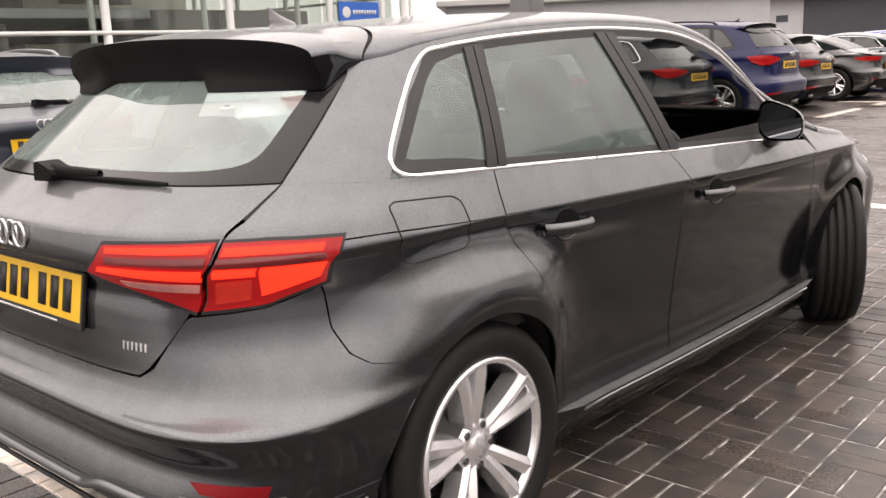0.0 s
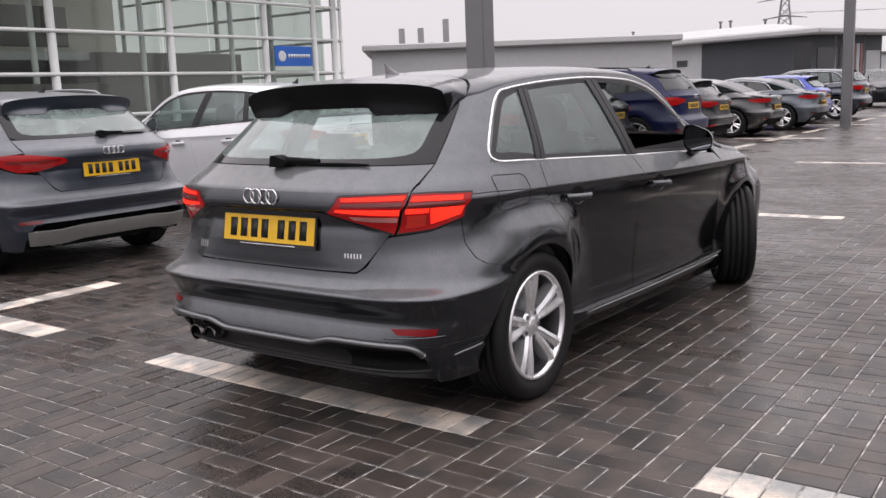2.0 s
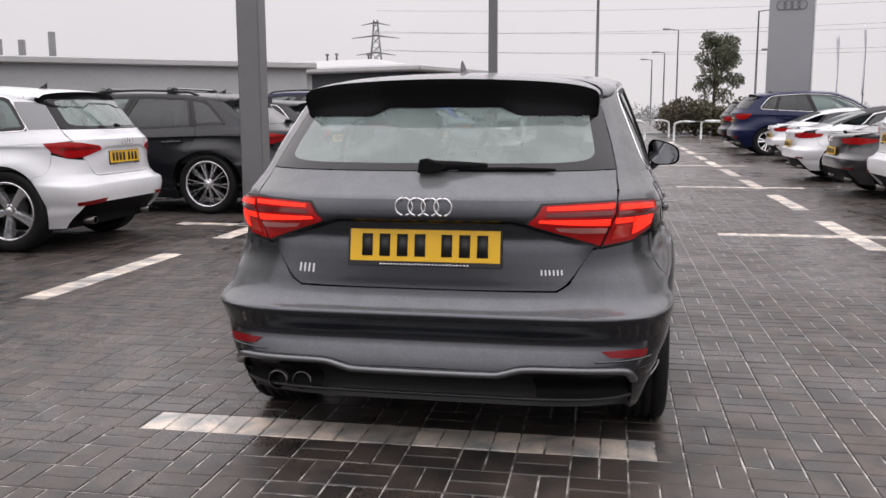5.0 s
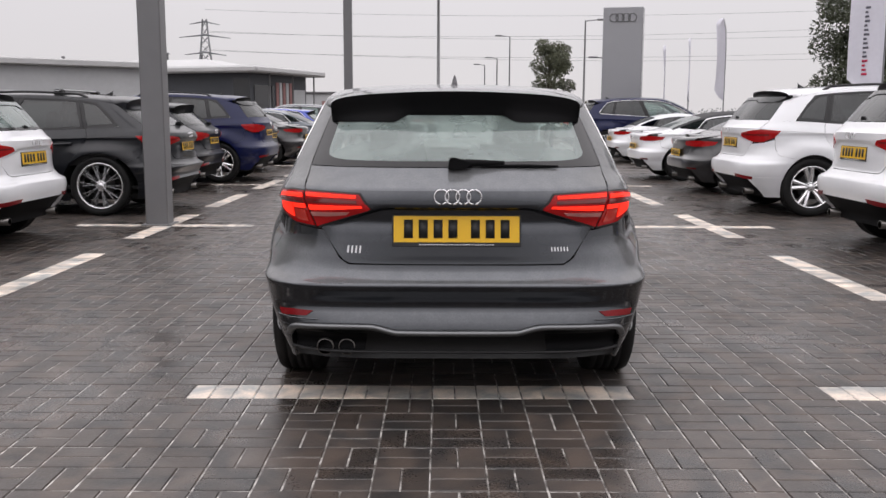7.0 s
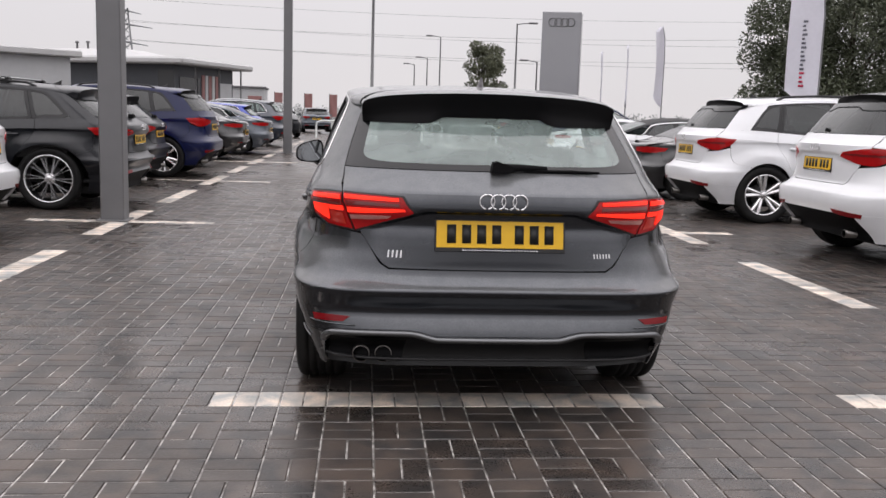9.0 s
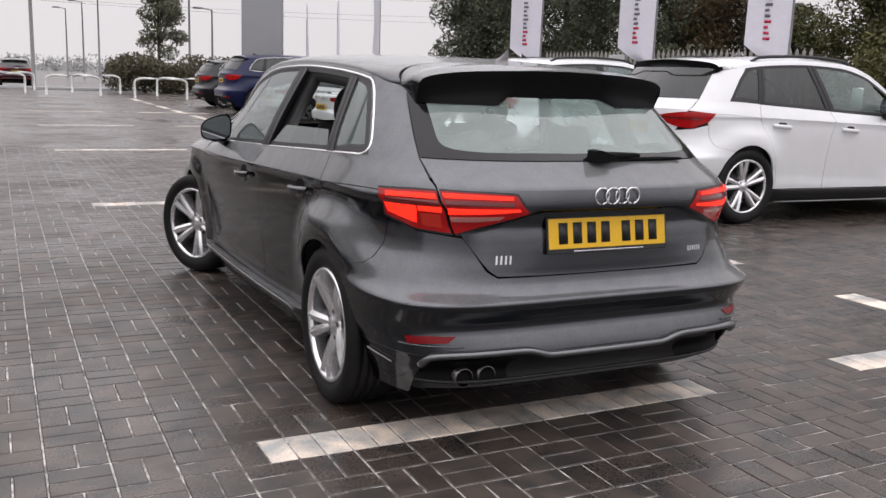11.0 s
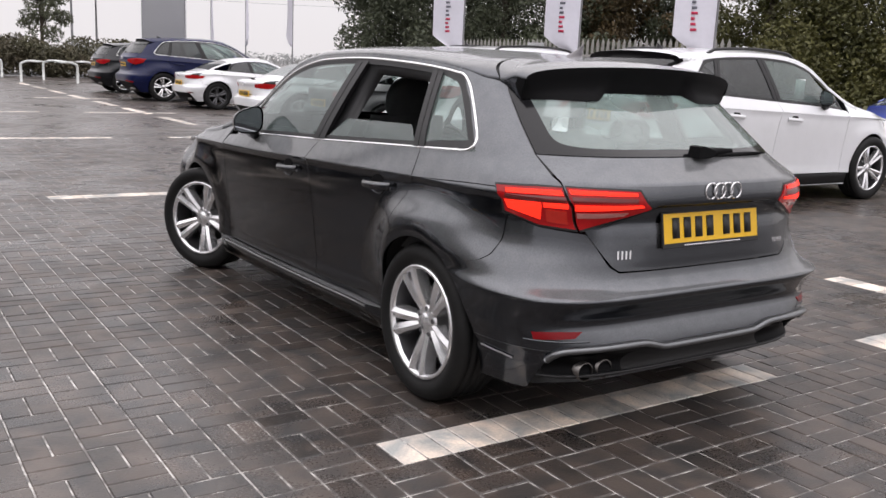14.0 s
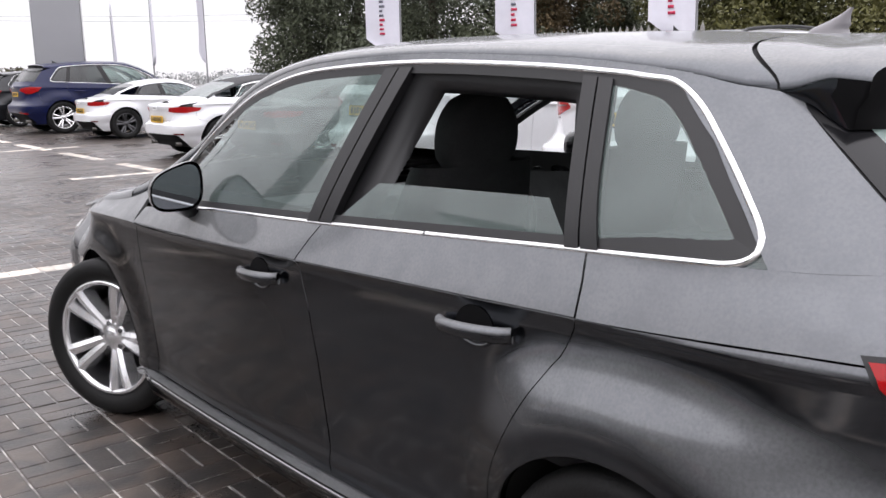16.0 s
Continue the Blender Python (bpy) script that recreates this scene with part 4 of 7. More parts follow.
        # black filler tube added behind the spoiler's side joint, so no light shows through
        both("spoiler_root", lambda: Mesh().tube(sh.at(np.array([sh.qy(y, float(sh.rail(y)) - 0.012) for y in np.linspace(0.60, 0.87, 14)]), sh.rail(np.linspace(0.60, 0.87, 14)) - 0.012) + np.array((-0.022, 0.012, 0)), 0.018, 8), SHELL)
        root = np.array([sh.at(sh.qx(float(u_) * 0.572, 1.250 - 0.030 * t__), 1.250 - 0.030 * t__) for u_, t__ in zip(us, tab)]) + (0, -0.007, 0)
        side_root = np.array([sh.at(sh.qx(0.566 * np.sign(u_), 1.262), 1.262) for u_ in us])
        lift = ease(0.58, 0.684, rim_[:, 1])[:, None]
        root = root * (1 - lift) + side_root * lift
        shell_ = np.stack([rim_ + (0, 0.001, -0.001), rim_ * 0.5 + low * 0.5 + np.array((0, -0.006, 0)) * back, low, (low + root) / 2, root], 1)
        cut = int(np.argmin(np.abs(tp[:, 0, 1] - 0.585)))
        n_side = len(tp) - cut
        put("spoiler_underside", Mesh().grid(shell_[n_side - 1:len(shell_) - n_side + 1]), paint_m if kind == "estate" else SOFT_BLACK)
        for end in (shell_[:n_side], shell_[len(shell_) - n_side:]):
            put("spoiler_end", Mesh().grid(end), paint_m)
        # black strips added under the gate and spoiler joints to block see-through gaps
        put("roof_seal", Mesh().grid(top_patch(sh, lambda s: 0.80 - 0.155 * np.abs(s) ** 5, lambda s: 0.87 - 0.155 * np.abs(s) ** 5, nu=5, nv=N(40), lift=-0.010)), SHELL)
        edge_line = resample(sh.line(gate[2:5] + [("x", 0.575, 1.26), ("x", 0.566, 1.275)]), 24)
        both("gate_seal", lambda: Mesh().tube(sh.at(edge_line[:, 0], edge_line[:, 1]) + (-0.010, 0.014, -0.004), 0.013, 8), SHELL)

    # bumper
    bp = Mesh()
    for g in (1, -1):
        lampcorner = sh.line([("x", 0.455, 0.636), ("x", 0.50, 0.66), ("x", 0.575, 0.772), ("x", 0.70, 0.789), ("y", 0.36, 0.822)])
        cr = sh.line([("x", 0.455, 0.566), ("x", 0.60, 0.562), ("x", 0.74, 0.555), ("y", 0.33, 0.545), ("y", hy - ar * math.cos(math.asin(min(0.95, (0.545 - hz) / ar))), 0.545)])
        side_seam = sh.line(lamp_seam())
        lampcorner[-1] = side_seam[-1]
        p = sh.patch(cr, lampcorner, sh.line([("x", 0.455, 0.566), ("x", 0.455, 0.636)]), sh.line([("y", hy - ar * math.cos(math.asin(min(0.95, (0.545 - hz) / ar))), 0.545), ("y", y_bump - 0.035, 0.583)] + lamp_seam()), N(44), N(40), (0, 0.0012, 0, 0.002))
        skin(bp, p * (g, 1, 1), 0.012)
    skin(bp, sh.patch(sh.line([("x", x, 0.566) for x in np.linspace(-0.455, 0.455, 11)]), sh.line([("x", x, 0.636) for x in np.linspace(-0.455, 0.455, 11)]),
                      sh.line([("x", -0.455, 0.566), ("x", -0.455, 0.636)]), sh.line([("x", 0.455, 0.566), ("x", 0.455, 0.636)]), N(30), N(14), (0, 0.001, 0, 0)), 0.012)
    lowz = 0.368 if hero else 0.415

    def arch_y(z):
        return hy - ar * math.cos(math.asin(min(0.97, max(-0.5, (z - hz) / ar))))

    zs = np.linspace(lowz, 0.566, 12)
    endl = sh.line([("y", arch_y(z if z < 0.56 else 0.545), z if z < 0.56 else 0.545) for z in zs])
    loww = np.array([(q, lowz) for q in np.linspace(-endl[0][0], endl[0][0], 41)])
    high = np.array([(q, 0.566 if abs(q) < 0.55 else 0.566 - 0.021 * min(1, (abs(q) - 0.55) / 0.3)) for q in np.linspace(-endl[-1][0], endl[-1][0], 41)])
    skin(bp, sh.patch(loww, high, endl * (-1, 1), endl, N(70), N(14), (0.0015, 0, 0, 0)), 0.012)
    put("rear_bumper", bp, paint_m)
    return car, sh, put, both, dict(lowz=lowz, arch_y=arch_y, N=N, hubs=hubs, hz=hz, ar=ar, zc=zc, zb=zb, paint=paint_m, scale=scale, coupe=coupe, tailgate=tailgate, gate=gate,
                                    crease=crease, belt=belt, level=level, wheel_r=wheel_r, rim_r=rim_r)


def dress_car(built, privacy=False, hero=False, hi=False, rim_mat=None, rim="twin", spokes=5, steer=0.0, lamps="hatch", rails="", plate=True, chrome=True, open_right=False, open_left=False, soft_top=None, skid=False, sheet=False, black_mirror=False, panel=False):
    """Windows, roof, lamps, lower trim, wheels and the cabin."""
    car, sh, put, both, d = built
    N, zc, zb, coupe, scale = d["N"], d["zc"], d["zb"], d["coupe"], d["scale"]
    sx, sy, sz = scale
    pm = d["paint"]
    rail = lambda y: float(sh.rail(y))
    side_glass = GLASS_DARK if privacy else GLASS_SIDE

    # ---- roof, windscreen, bonnet, nose
    y_rear = 0.84 if not coupe else 0.62
    roof_m = soft_top or pm
    put("roof", Mesh().grid(top_patch(sh, y_rear if coupe else (lambda s: 0.84 - 0.155 * np.abs(s) ** 5), 2.30, nu=N(40), nv=N(52)), outward=(0, 0, 1)), roof_m)
    if coupe:
        put("rear_screen", Mesh().grid(top_patch(sh, 0.62, 1.15, -0.72, 0.72, N(14), N(20), 0.006), outward=(0, 0, 1)), GLASS_DARK if not soft_top else GLASS_SIDE)
        put("boot_lid", Mesh().grid(top_patch(sh, 0.20, 0.62, nu=N(14), nv=N(30)), outward=(0, 0, 1)), pm)
    put("windscreen", Mesh().grid(top_patch(sh, 2.32, 3.14, -0.84, 0.84, N(22), N(30), -0.002), outward=(0, 0, 1)), GLASS_FRONT)
    for g in (1, -1):
        put("windscreen_pillar", Mesh().grid(top_patch(sh, 2.30, 3.14, 0.84 * g, 1.0 * g, N(22), 6)), pm)
    put("bonnet", Mesh().grid(top_patch(sh, 3.15, 4.26, nu=N(22), nv=N(30)), outward=(0, 0, 1)), pm)
    nose = Mesh()
    for g in (1, -1):
        q = np.linspace(1 + sh.yf - sh.yc, 2 + sh.yf - sh.yc, 16)
        p = sh.at(q[:, None] * g, np.linspace(0.20, 0.79, 10)[None, :])
        nose.grid(p)
    put("front_bumper", nose, pm)
    put("grille", Mesh().box((-0.36, 4.26, 0.36), (0.36, 4.325, 0.70), 0.02), TRIM, sharp=40)
    both("headlamp", lambda: Mesh().box((0.42, 4.02, 0.60), (0.74, 4.10, 0.70), 0.03), LAMP_CLEAR, sharp=40)

    # ---- side windows
    y0, y1 = (0.60, 2.86) if not coupe else (1.02, 2.80)
    topz = lambda y: rail(y) - 0.020
    if not coupe:
        back = [("y", 0.570, zb(0.57)), ("y", 0.636, 1.10), ("y", 0.720, 1.20), ("y", 0.82, 1.298)]
    else:
        back = [("y", 1.0, zb(1.0)), ("y", 1.08, zb(1.0) + 0.03), ("y", 1.22, topz(1.22))]
    yb = back[-1][1]
    tops = [("y", y, topz(y)) for y in np.linspace(yb, 2.80, 26)] + [("y", 2.86, zb(2.86) + 0.02)]
    low = [("y", y, zb(y)) for y in np.linspace(back[0][1], 2.86, 26)]
    frame_loop = sh.line(back + tops[1:] + low[::-1])
    loop = resample(np.concatenate([frame_loop, frame_loop[:1]]), 400)[:-1]
    frame_loop = np.roll(np.mean([np.roll(loop, k_, 0) for k_ in range(-6, 7)], 0), 60, 0)
    # pillars: dark strips between the panes
    def upright(ya, yb_, wa, wb, lean=0.0):
        def make():
            lo_, hi_ = zb(ya) + 0.006, topz(yb_) - 0.012
            a = sh.line([("y", ya - wa, zb(ya - wa) + 0.004), ("y", yb_ - wb, topz(yb_ - wb) - 0.01)])
            b = sh.line([("y", ya + wa, zb(ya + wa) + 0.004), ("y", yb_ + wb, topz(yb_ + wb) - 0.01)])
            me = Mesh()
            for f0, f1 in ((0.0, 0.47), (0.53, 1.0)):
                l_, r_ = a * (1 - f0) + b * f0, a * (1 - f1) + b * f1
                skin(me, sh.patch(np.array([l_[0], r_[0]]), np.array([l_[1], r_[1]]), l_, r_, 5, N(14), (0, 0, 0, 0), 0.001), 0.02)
            return me
        return make

    cuts = [(0.94, 1.02), (1.79, 1.625)] if not coupe else [(1.75, 1.68)]
    for (a, b), (wa, wb) in zip(cuts, ((0.040, 0.036), (0.055, 0.050)) if not coupe else ((0.05, 0.045),)):
        both("window_pillar", upright(a, b, wa, wb), TRIM if not hero else PILLAR)

    def pane(ya, yta, yb_, ytb, drop=0.0, inset=-0.006):
        def make():
            n = 14
            lo_ = sh.line([("y", y, zb(y) + 0.002) for y in np.linspace(ya, yb_, n)])
            hi_ = sh.line([("y", y, topz(y) - 0.022 if not drop else zb(y) + (topz(y) - zb(y)) * (1 - drop)) for y in np.linspace(yta, ytb, n)])
            return Mesh().grid(sh.patch(lo_, hi_, np.array([lo_[0], hi_[0]]), np.array([lo_[-1], hi_[-1]]), N(26), N(14), (0, 0, 0, 0), inset))
        return make

    def solid(make, g):
        me = make()
        if g < 0:
            me.v = [v * (-1, 1, 1) for v in me.v]
            me.f = [q[::-1] for q in me.f]
        return me

    if not coupe:
        # rear quarter pane
        def qpane():
            b2 = sh.line([("y", 0.585, zb(0.585) + 0.002), ("y", 0.648, 1.10), ("y", 0.733, 1.20), ("y", 0.84, 1.282)])
            r2 = sh.line([("y", 0.92, zb(0.92) + 0.002), ("y", 1.0, topz(1.0) - 0.02)])
            return Mesh().grid(sh.patch(np.array([b2[0], r2[0]]), sh.line([("y", 0.84, 1.282), ("y", 0.93, topz(0.93) - 0.02), ("y", 1.0, topz(1.0) - 0.02)]), b2, r2, N(14), N(14), (0, 0, 0, 0), -0.005))
        for g in (1, -1):
            put("quarter_window", solid(qpane, g), side_glass)
            put("rear_side_window", solid(pane(0.97, 1.05, 1.74, 1.58, 0.72 if (open_left and g < 0) else 0.0), g), side_glass)
            if not (open_right and g > 0):
                put("front_side_window", solid(pane(1.83, 1.665, 2.84, 2.40), g), GLASS_SIDE if hero else GLASS_SIDE)
    else:
        for g in (1, -1):
            put("rear_side_window", solid(pane(1.10, 1.28, 1.70, 1.64), g), GLASS_DARK)
            put("front_side_window", solid(pane(1.80, 1.73, 2.80, 2.42), g), side_glass)
    # roof side above the windows, and its dark seal
    def cant():
        a = sh.line([("y", y, topz(y)) for y in np.linspace(yb, 2.80, 26)])
        b = sh.line([("y", y, rail(y)) for y in np.linspace(yb, 2.80, 26)])
        return Mesh().grid(sh.patch(a, b, np.array([a[0], b[0]]), np.array([a[-1], b[-1]]), N(40), 5, (0, 0, 0, 0)))

    both("roof_side", cant, pm)
    if chrome:
        both("window_trim", lambda: strip(sh, np.concatenate([frame_loop, frame_loop[:1]]), 0.0080 if hero else 0.008, N(400), -0.0058, 6), CHROME if hero or chrome is True else TRIM)
    def seal():
        # a dark band just inside the opening, wider where the pane is bonded at its rear
        loop = frame_loop[::2]
        at = sh.at(loop[:, 0], loop[:, 1])[:, 1:]
        along = np.roll(at, -2, 0) - np.roll(at, 2, 0)
        inward = np.stack([along[:, 1], -along[:, 0]], 1)
        inward /= np.linalg.norm(inward, axis=1)[:, None] + 1e-9
        if (inward * (at.mean(0) - at)).sum() < 0:
            inward = -inward
        rows = []
        for f in (0.0, 0.5, 1.0):
            p = at + inward * (0.024 + 0.018 * ease(1.0, 0.75, at[:, 0]))[:, None] * f
            q = np.array([sh.qy(float(y_), float(z_)) for y_, z_ in p])
            rows.append(sh.at(q, p[:, 1]) + np.array((-0.002 - 0.004 * f, 0, 0)))
        return Mesh().grid(np.stack(rows, 1), close_u=True, outward=(1, 0, 0))

    both("window_seal", seal, TRIM)
    if hero:
        def door_frame():
            # the door's own dark frame behind the pane of the rear door
            tz = lambda y: topz(y) - 0.012
            rim_o = [(y, zb(y)) for y in np.linspace(0.945, 1.775, 12)] + [(y, tz(y)) for y in np.linspace(1.605, 1.035, 12)]
            rim_i = [(y, zb(y) + 0.012) for y in np.linspace(1.015, 1.640, 12)] + [(y, tz(y) - 0.058) for y in np.linspace(1.500, 1.095, 12)]
            rows_ = []
            for f, dep in ((0.0, 0.012), (0.45, 0.026), (0.8, 0.034), (1.0, 0.060)):
                q_ = np.array(rim_o) * (1 - f) + np.array(rim_i) * f
                rows_.append(np.stack([np.array([float(sh.at(sh.qy(float(a_), float(b_)), float(b_))[0]) for a_, b_ in q_]) - dep, q_[:, 0], q_[:, 1]], 1))
            return Mesh().grid(np.stack(rows_, 1), close_u=True)
        both("door_frame", door_frame, PILLAR)

    # ---- lamps
    L = sh.line
    if lamps == "hatch":
        def lamp(pts_lo, pts_hi, lift, n=24, rows=10):
            lo_, hi_ = L(pts_lo), L(pts_hi)
            return skin(Mesh(), sh.patch(lo_, hi_, np.array([lo_[0], hi_[0]]), np.array([lo_[-1], hi_[-1]]), N(n), N(rows), (0, 0, 0, 0), lift), 0.02)

        outer_lo = [("x", 0.604, 0.788), ("x", 0.70, 0.799), ("y", 0.30, 0.815), ("y", 0.368, 0.835)]
        outer_hi = [("x", 0.642, 0.931), ("x", 0.70, 0.929), ("y", 0.32, 0.925), ("y", 0.412, 0.920)]
        inner_lo = [("x", 0.352, 0.868), ("x", 0.47, 0.830), ("x", 0.594, 0.786)]
        inner_hi = [("x", 0.398, 0.926), ("x", 0.50, 0.931), ("x", 0.632, 0.933)]
        rim_o = [("x", 0.600, 0.780), ("x", 0.70, 0.791), ("y", 0.30, 0.807), ("y", 0.380, 0.828)]
        rim_t = [("x", 0.640, 0.938), ("x", 0.70, 0.937), ("y", 0.32, 0.934), ("y", 0.425, 0.928)]
        both("lamp_surround", lambda: lamp(rim_o, rim_t, 0.001), TRIM)
        both("lamp_surround", lambda: lamp([("x", 0.340, 0.868), ("x", 0.47, 0.822), ("x", 0.592, 0.778)], [("x", 0.392, 0.934), ("x", 0.50, 0.938), ("x", 0.634, 0.940)], 0.001), TRIM)
        both("tail_lamp", lambda: lamp(outer_lo, outer_hi, 0.006), LAMP_RED, "red tail lamp lens on the body side")
        both("gate_lamp", lambda: lamp(inner_lo, inner_hi, 0.006), LAMP_RED, "red tail lamp lens on the tailgate")
        if hero:
            # lit bars, dark turn field, clear reversing strip
            both("light_bar", lambda: lamp([("x", 0.412, 0.910), ("x", 0.52, 0.911), ("x", 0.624, 0.911)], [("x", 0.412, 0.921), ("x", 0.52, 0.924), ("x", 0.628, 0.925)], 0.010), LAMP_BAR)
            both("light_bar", lambda: lamp([("x", 0.385, 0.872), ("x", 0.50, 0.866), ("x", 0.612, 0.860)], [("x", 0.390, 0.881), ("x", 0.50, 0.880), ("x", 0.616, 0.879)], 0.010), LAMP_BAR)
            both("light_bar", lambda: lamp([("x", 0.645, 0.905), ("x", 0.70, 0.904), ("y", 0.36, 0.899)], [("x", 0.648, 0.921), ("x", 0.70, 0.919), ("y", 0.37, 0.913)], 0.010), LAMP_BAR)
            both("light_bar", lambda: lamp([("x", 0.690, 0.820), ("y", 0.30, 0.834), ("y", 0.355, 0.848)], [("x", 0.696, 0.880), ("y", 0.305, 0.879), ("y", 0.372, 0.876)], 0.010), LAMP_BAR)
            both("light_bar", lambda: lamp([("x", 0.630, 0.864), ("x", 0.66, 0.864), ("x", 0.688, 0.864)], [("x", 0.634, 0.882), ("x", 0.66, 0.882), ("x", 0.692, 0.881)], 0.010), LAMP_BAR)
            both("turn_lens", lambda: lamp([("x", 0.622, 0.806), ("x", 0.65, 0.809), ("x", 0.676, 0.813)], [("x", 0.632, 0.855), ("x", 0.655, 0.856), ("x", 0.682, 0.857)], 0.010), LAMP_TURN)
            both("reversing_lens", lambda: lamp([("x", 0.452, 0.846), ("x", 0.52, 0.838), ("x", 0.600, 0.834)], [("x", 0.440, 0.857), ("x", 0.52, 0.854), ("x", 0.606, 0.850)], 0.010), LAMP_PINK)
            both("lamp_divider", lambda: lamp([("x", 0.405, 0.888), ("x", 0.52, 0.890), ("x", 0.620, 0.888)], [("x", 0.410, 0.902), ("x", 0.52, 0.904), ("x", 0.624, 0.903)], 0.0075), LAMP_DARK)
            both("lamp_divider", lambda: lamp([("x", 0.636, 0.886), ("x", 0.70, 0.886), ("y", 0.36, 0.882)], [("x", 0.640, 0.900), ("x", 0.70, 0.899), ("y", 0.365, 0.894)], 0.0075), LAMP_DARK)
    else:
        def lamp2():
            lo_ = L([("x", 0.385, 0.856), ("x", 0.58, 0.800), ("y", 0.24, 0.792), ("y", 0.36, 0.846)] if not coupe else [("x", 0.42, 0.79), ("x", 0.60, 0.77), ("y", 0.26, 0.77), ("y", 0.42, 0.80)])
            hi_ = L([("x", 0.41, 0.892), ("x", 0.60, 0.922), ("y", 0.26, 0.926), ("y", 0.42, 0.915)] if not coupe else [("x", 0.45, 0.855), ("x", 0.62, 0.865), ("y", 0.26, 0.865), ("y", 0.46, 0.85)])
            return skin(Mesh(), sh.patch(lo_, hi_, np.array([lo_[0], hi_[0]]), np.array([lo_[-1], hi_[-1]]), N(30), N(10), (0, 0, 0, 0), 0.006), 0.02)
        both("tail_lamp", lamp2, LAMP_RED, "red tail lamp")
        if hi and not coupe:
            both("lamp_band", lambda: skin(Mesh(), sh.patch(L([("x", 0.43, 0.872), ("x", 0.60, 0.862), ("y", 0.30, 0.862)]), L([("x", 0.43, 0.884), ("x", 0.60, 0.880), ("y", 0.30, 0.880)]), L([("x", 0.43, 0.872), ("x", 0.43, 0.884)]), L([("y", 0.30, 0.862), ("y", 0.30, 0.880)]), N(30), 5, (0, 0, 0, 0), 0.010), 0.01), LAMP_DARK)

    # ---- lower rear: trim, diffuser, reflectors, exhausts
    lowz, arch_y = d["lowz"], d["arch_y"]
    def lower():
        zs = np.linspace(0.216, lowz - 0.003, 8)
        q_lim = sh.qx(0.715, 0.3)
        qs = np.linspace(-q_lim, q_lim, N(60))
        p = sh.at(qs[:, None], zs[None, :])
        mid = ease(q_lim, q_lim - 0.06, np.abs(qs))[:, None]
        v = np.linspace(0, 1, 8)[None, :]
        p[..., 1] += 0.05 * mid * np.sin(np.pi * v) + 0.03 * (1 - v) * mid + 0.024
        return skin(Mesh(), p, 0.02)
    put("diffuser", lower(), VALANCE if hero else SOFT_BLACK)

    def cheek():
        zs = np.linspace(0.20, lowz, 9)
        e = L([("y", arch_y(z), z) for z in zs])
        return skin(Mesh(), sh.patch(L([("x", 0.700, 0.20), ("y", arch_y(0.20), 0.20)]), L([("x", 0.600, lowz), ("x", 0.74, lowz), ("y", arch_y(lowz), lowz)]), L([("x", 0.700, 0.20), ("x", 0.705, 0.28), ("x", 0.700, 0.330), ("x", 0.672, lowz - 0.010), ("x", 0.600, lowz)]), e, N(26), N(24), (0, 0, 0, 0)), 0.03)
    both("bumper_corner", cheek, pm)
    if hero:
        zt = [(-0.705, 0.335), (-0.69, 0.368), (-0.64, 0.380), (-0.36, 0.384), (-0.315, 0.376), (-0.27, 0.362), (-0.24, 0.356), (0.24, 0.356), (0.27, 0.362), (0.315, 0.376), (0.36, 0.384), (0.64, 0.380), (0.69, 0.368), (0.705, 0.335)]
        tl = rounded(L([("x", x, z) for x, z in zt]), 0.25, 2)
        q = resample(tl, 130)
        p = sh.at(q[:, 0], q[:, 1]) + (0, -0.010, 0)
        put("bumper_blade", Mesh().tube(p, 0.0135, 10, flat=(1.35, 1.0)), BLADE, None, "dark satin blade across the rear bumper")
        for g in (1, -1):
            lo_, hi_ = L([("x", 0.385, 0.255), ("x", 0.68, 0.262)]), L([("x", 0.37, 0.352), ("x", 0.69, 0.352)])
            pp = sh.patch(lo_, hi_, np.array([lo_[0], hi_[0]]), np.array([lo_[1], hi_[1]]), N(20), 8, (0, 0, 0, 0), 0.0)
            pp[..., 1] += 0.045 * np.sin(np.linspace(0, math.pi, 8))[None, :]
            put("bumper_vent", Mesh().grid(pp * (g, 1, 1)), SOFT_BLACK)
        qq = L([("x", x, 0.262) for x in np.linspace(-0.70, 0.70, 30)])
        pl = sh.at(qq[:, 0], qq[:, 1]) + (0, 0.004, 0)
        put("diffuser_lip", Mesh().tube(pl, 0.007, 6), TRIM)
        both("skirt_line", lambda: strip(sh, L([("x", 0.762, 0.318), ("y", 0.30, 0.325), ("y", 0.405, 0.335)]), 0.0035, 20, 0.006, 5), SATIN)
        # satin bar stands in for light caught along the sill's upper edge
        both("sill_highlight", lambda: Mesh().tube([(float(sh.side(y, 0.278)) + 0.038, y, 0.270) for y in np.linspace(1.25, 2.89, 20)], 0.0045, 6), SATIN)
    suv_like = lamps == "suv" and not coupe and not skid
    if suv_like:
        both("reflector", lambda: skin(Mesh(), sh.patch(L([("x", 0.46, 0.415), ("x", 0.60, 0.402), ("x", 0.72, 0.394)]), L([("x", 0.43, 0.447), ("x", 0.58, 0.440), ("x", 0.735, 0.424)]), L([("x", 0.46, 0.415), ("x", 0.43, 0.447)]), L([("x", 0.72, 0.394), ("x", 0.735, 0.424)]), 12, 5, (0, 0, 0, 0), 0.005), 0.008), REFLECTOR, "red bumper reflector")
    lo_, hi_ = [("x", 0.628, 0.416), ("x", 0.69, 0.413), ("x", 0.745, 0.409)], [("x", 0.598, 0.438), ("x", 0.68, 0.439), ("x", 0.752, 0.435)]
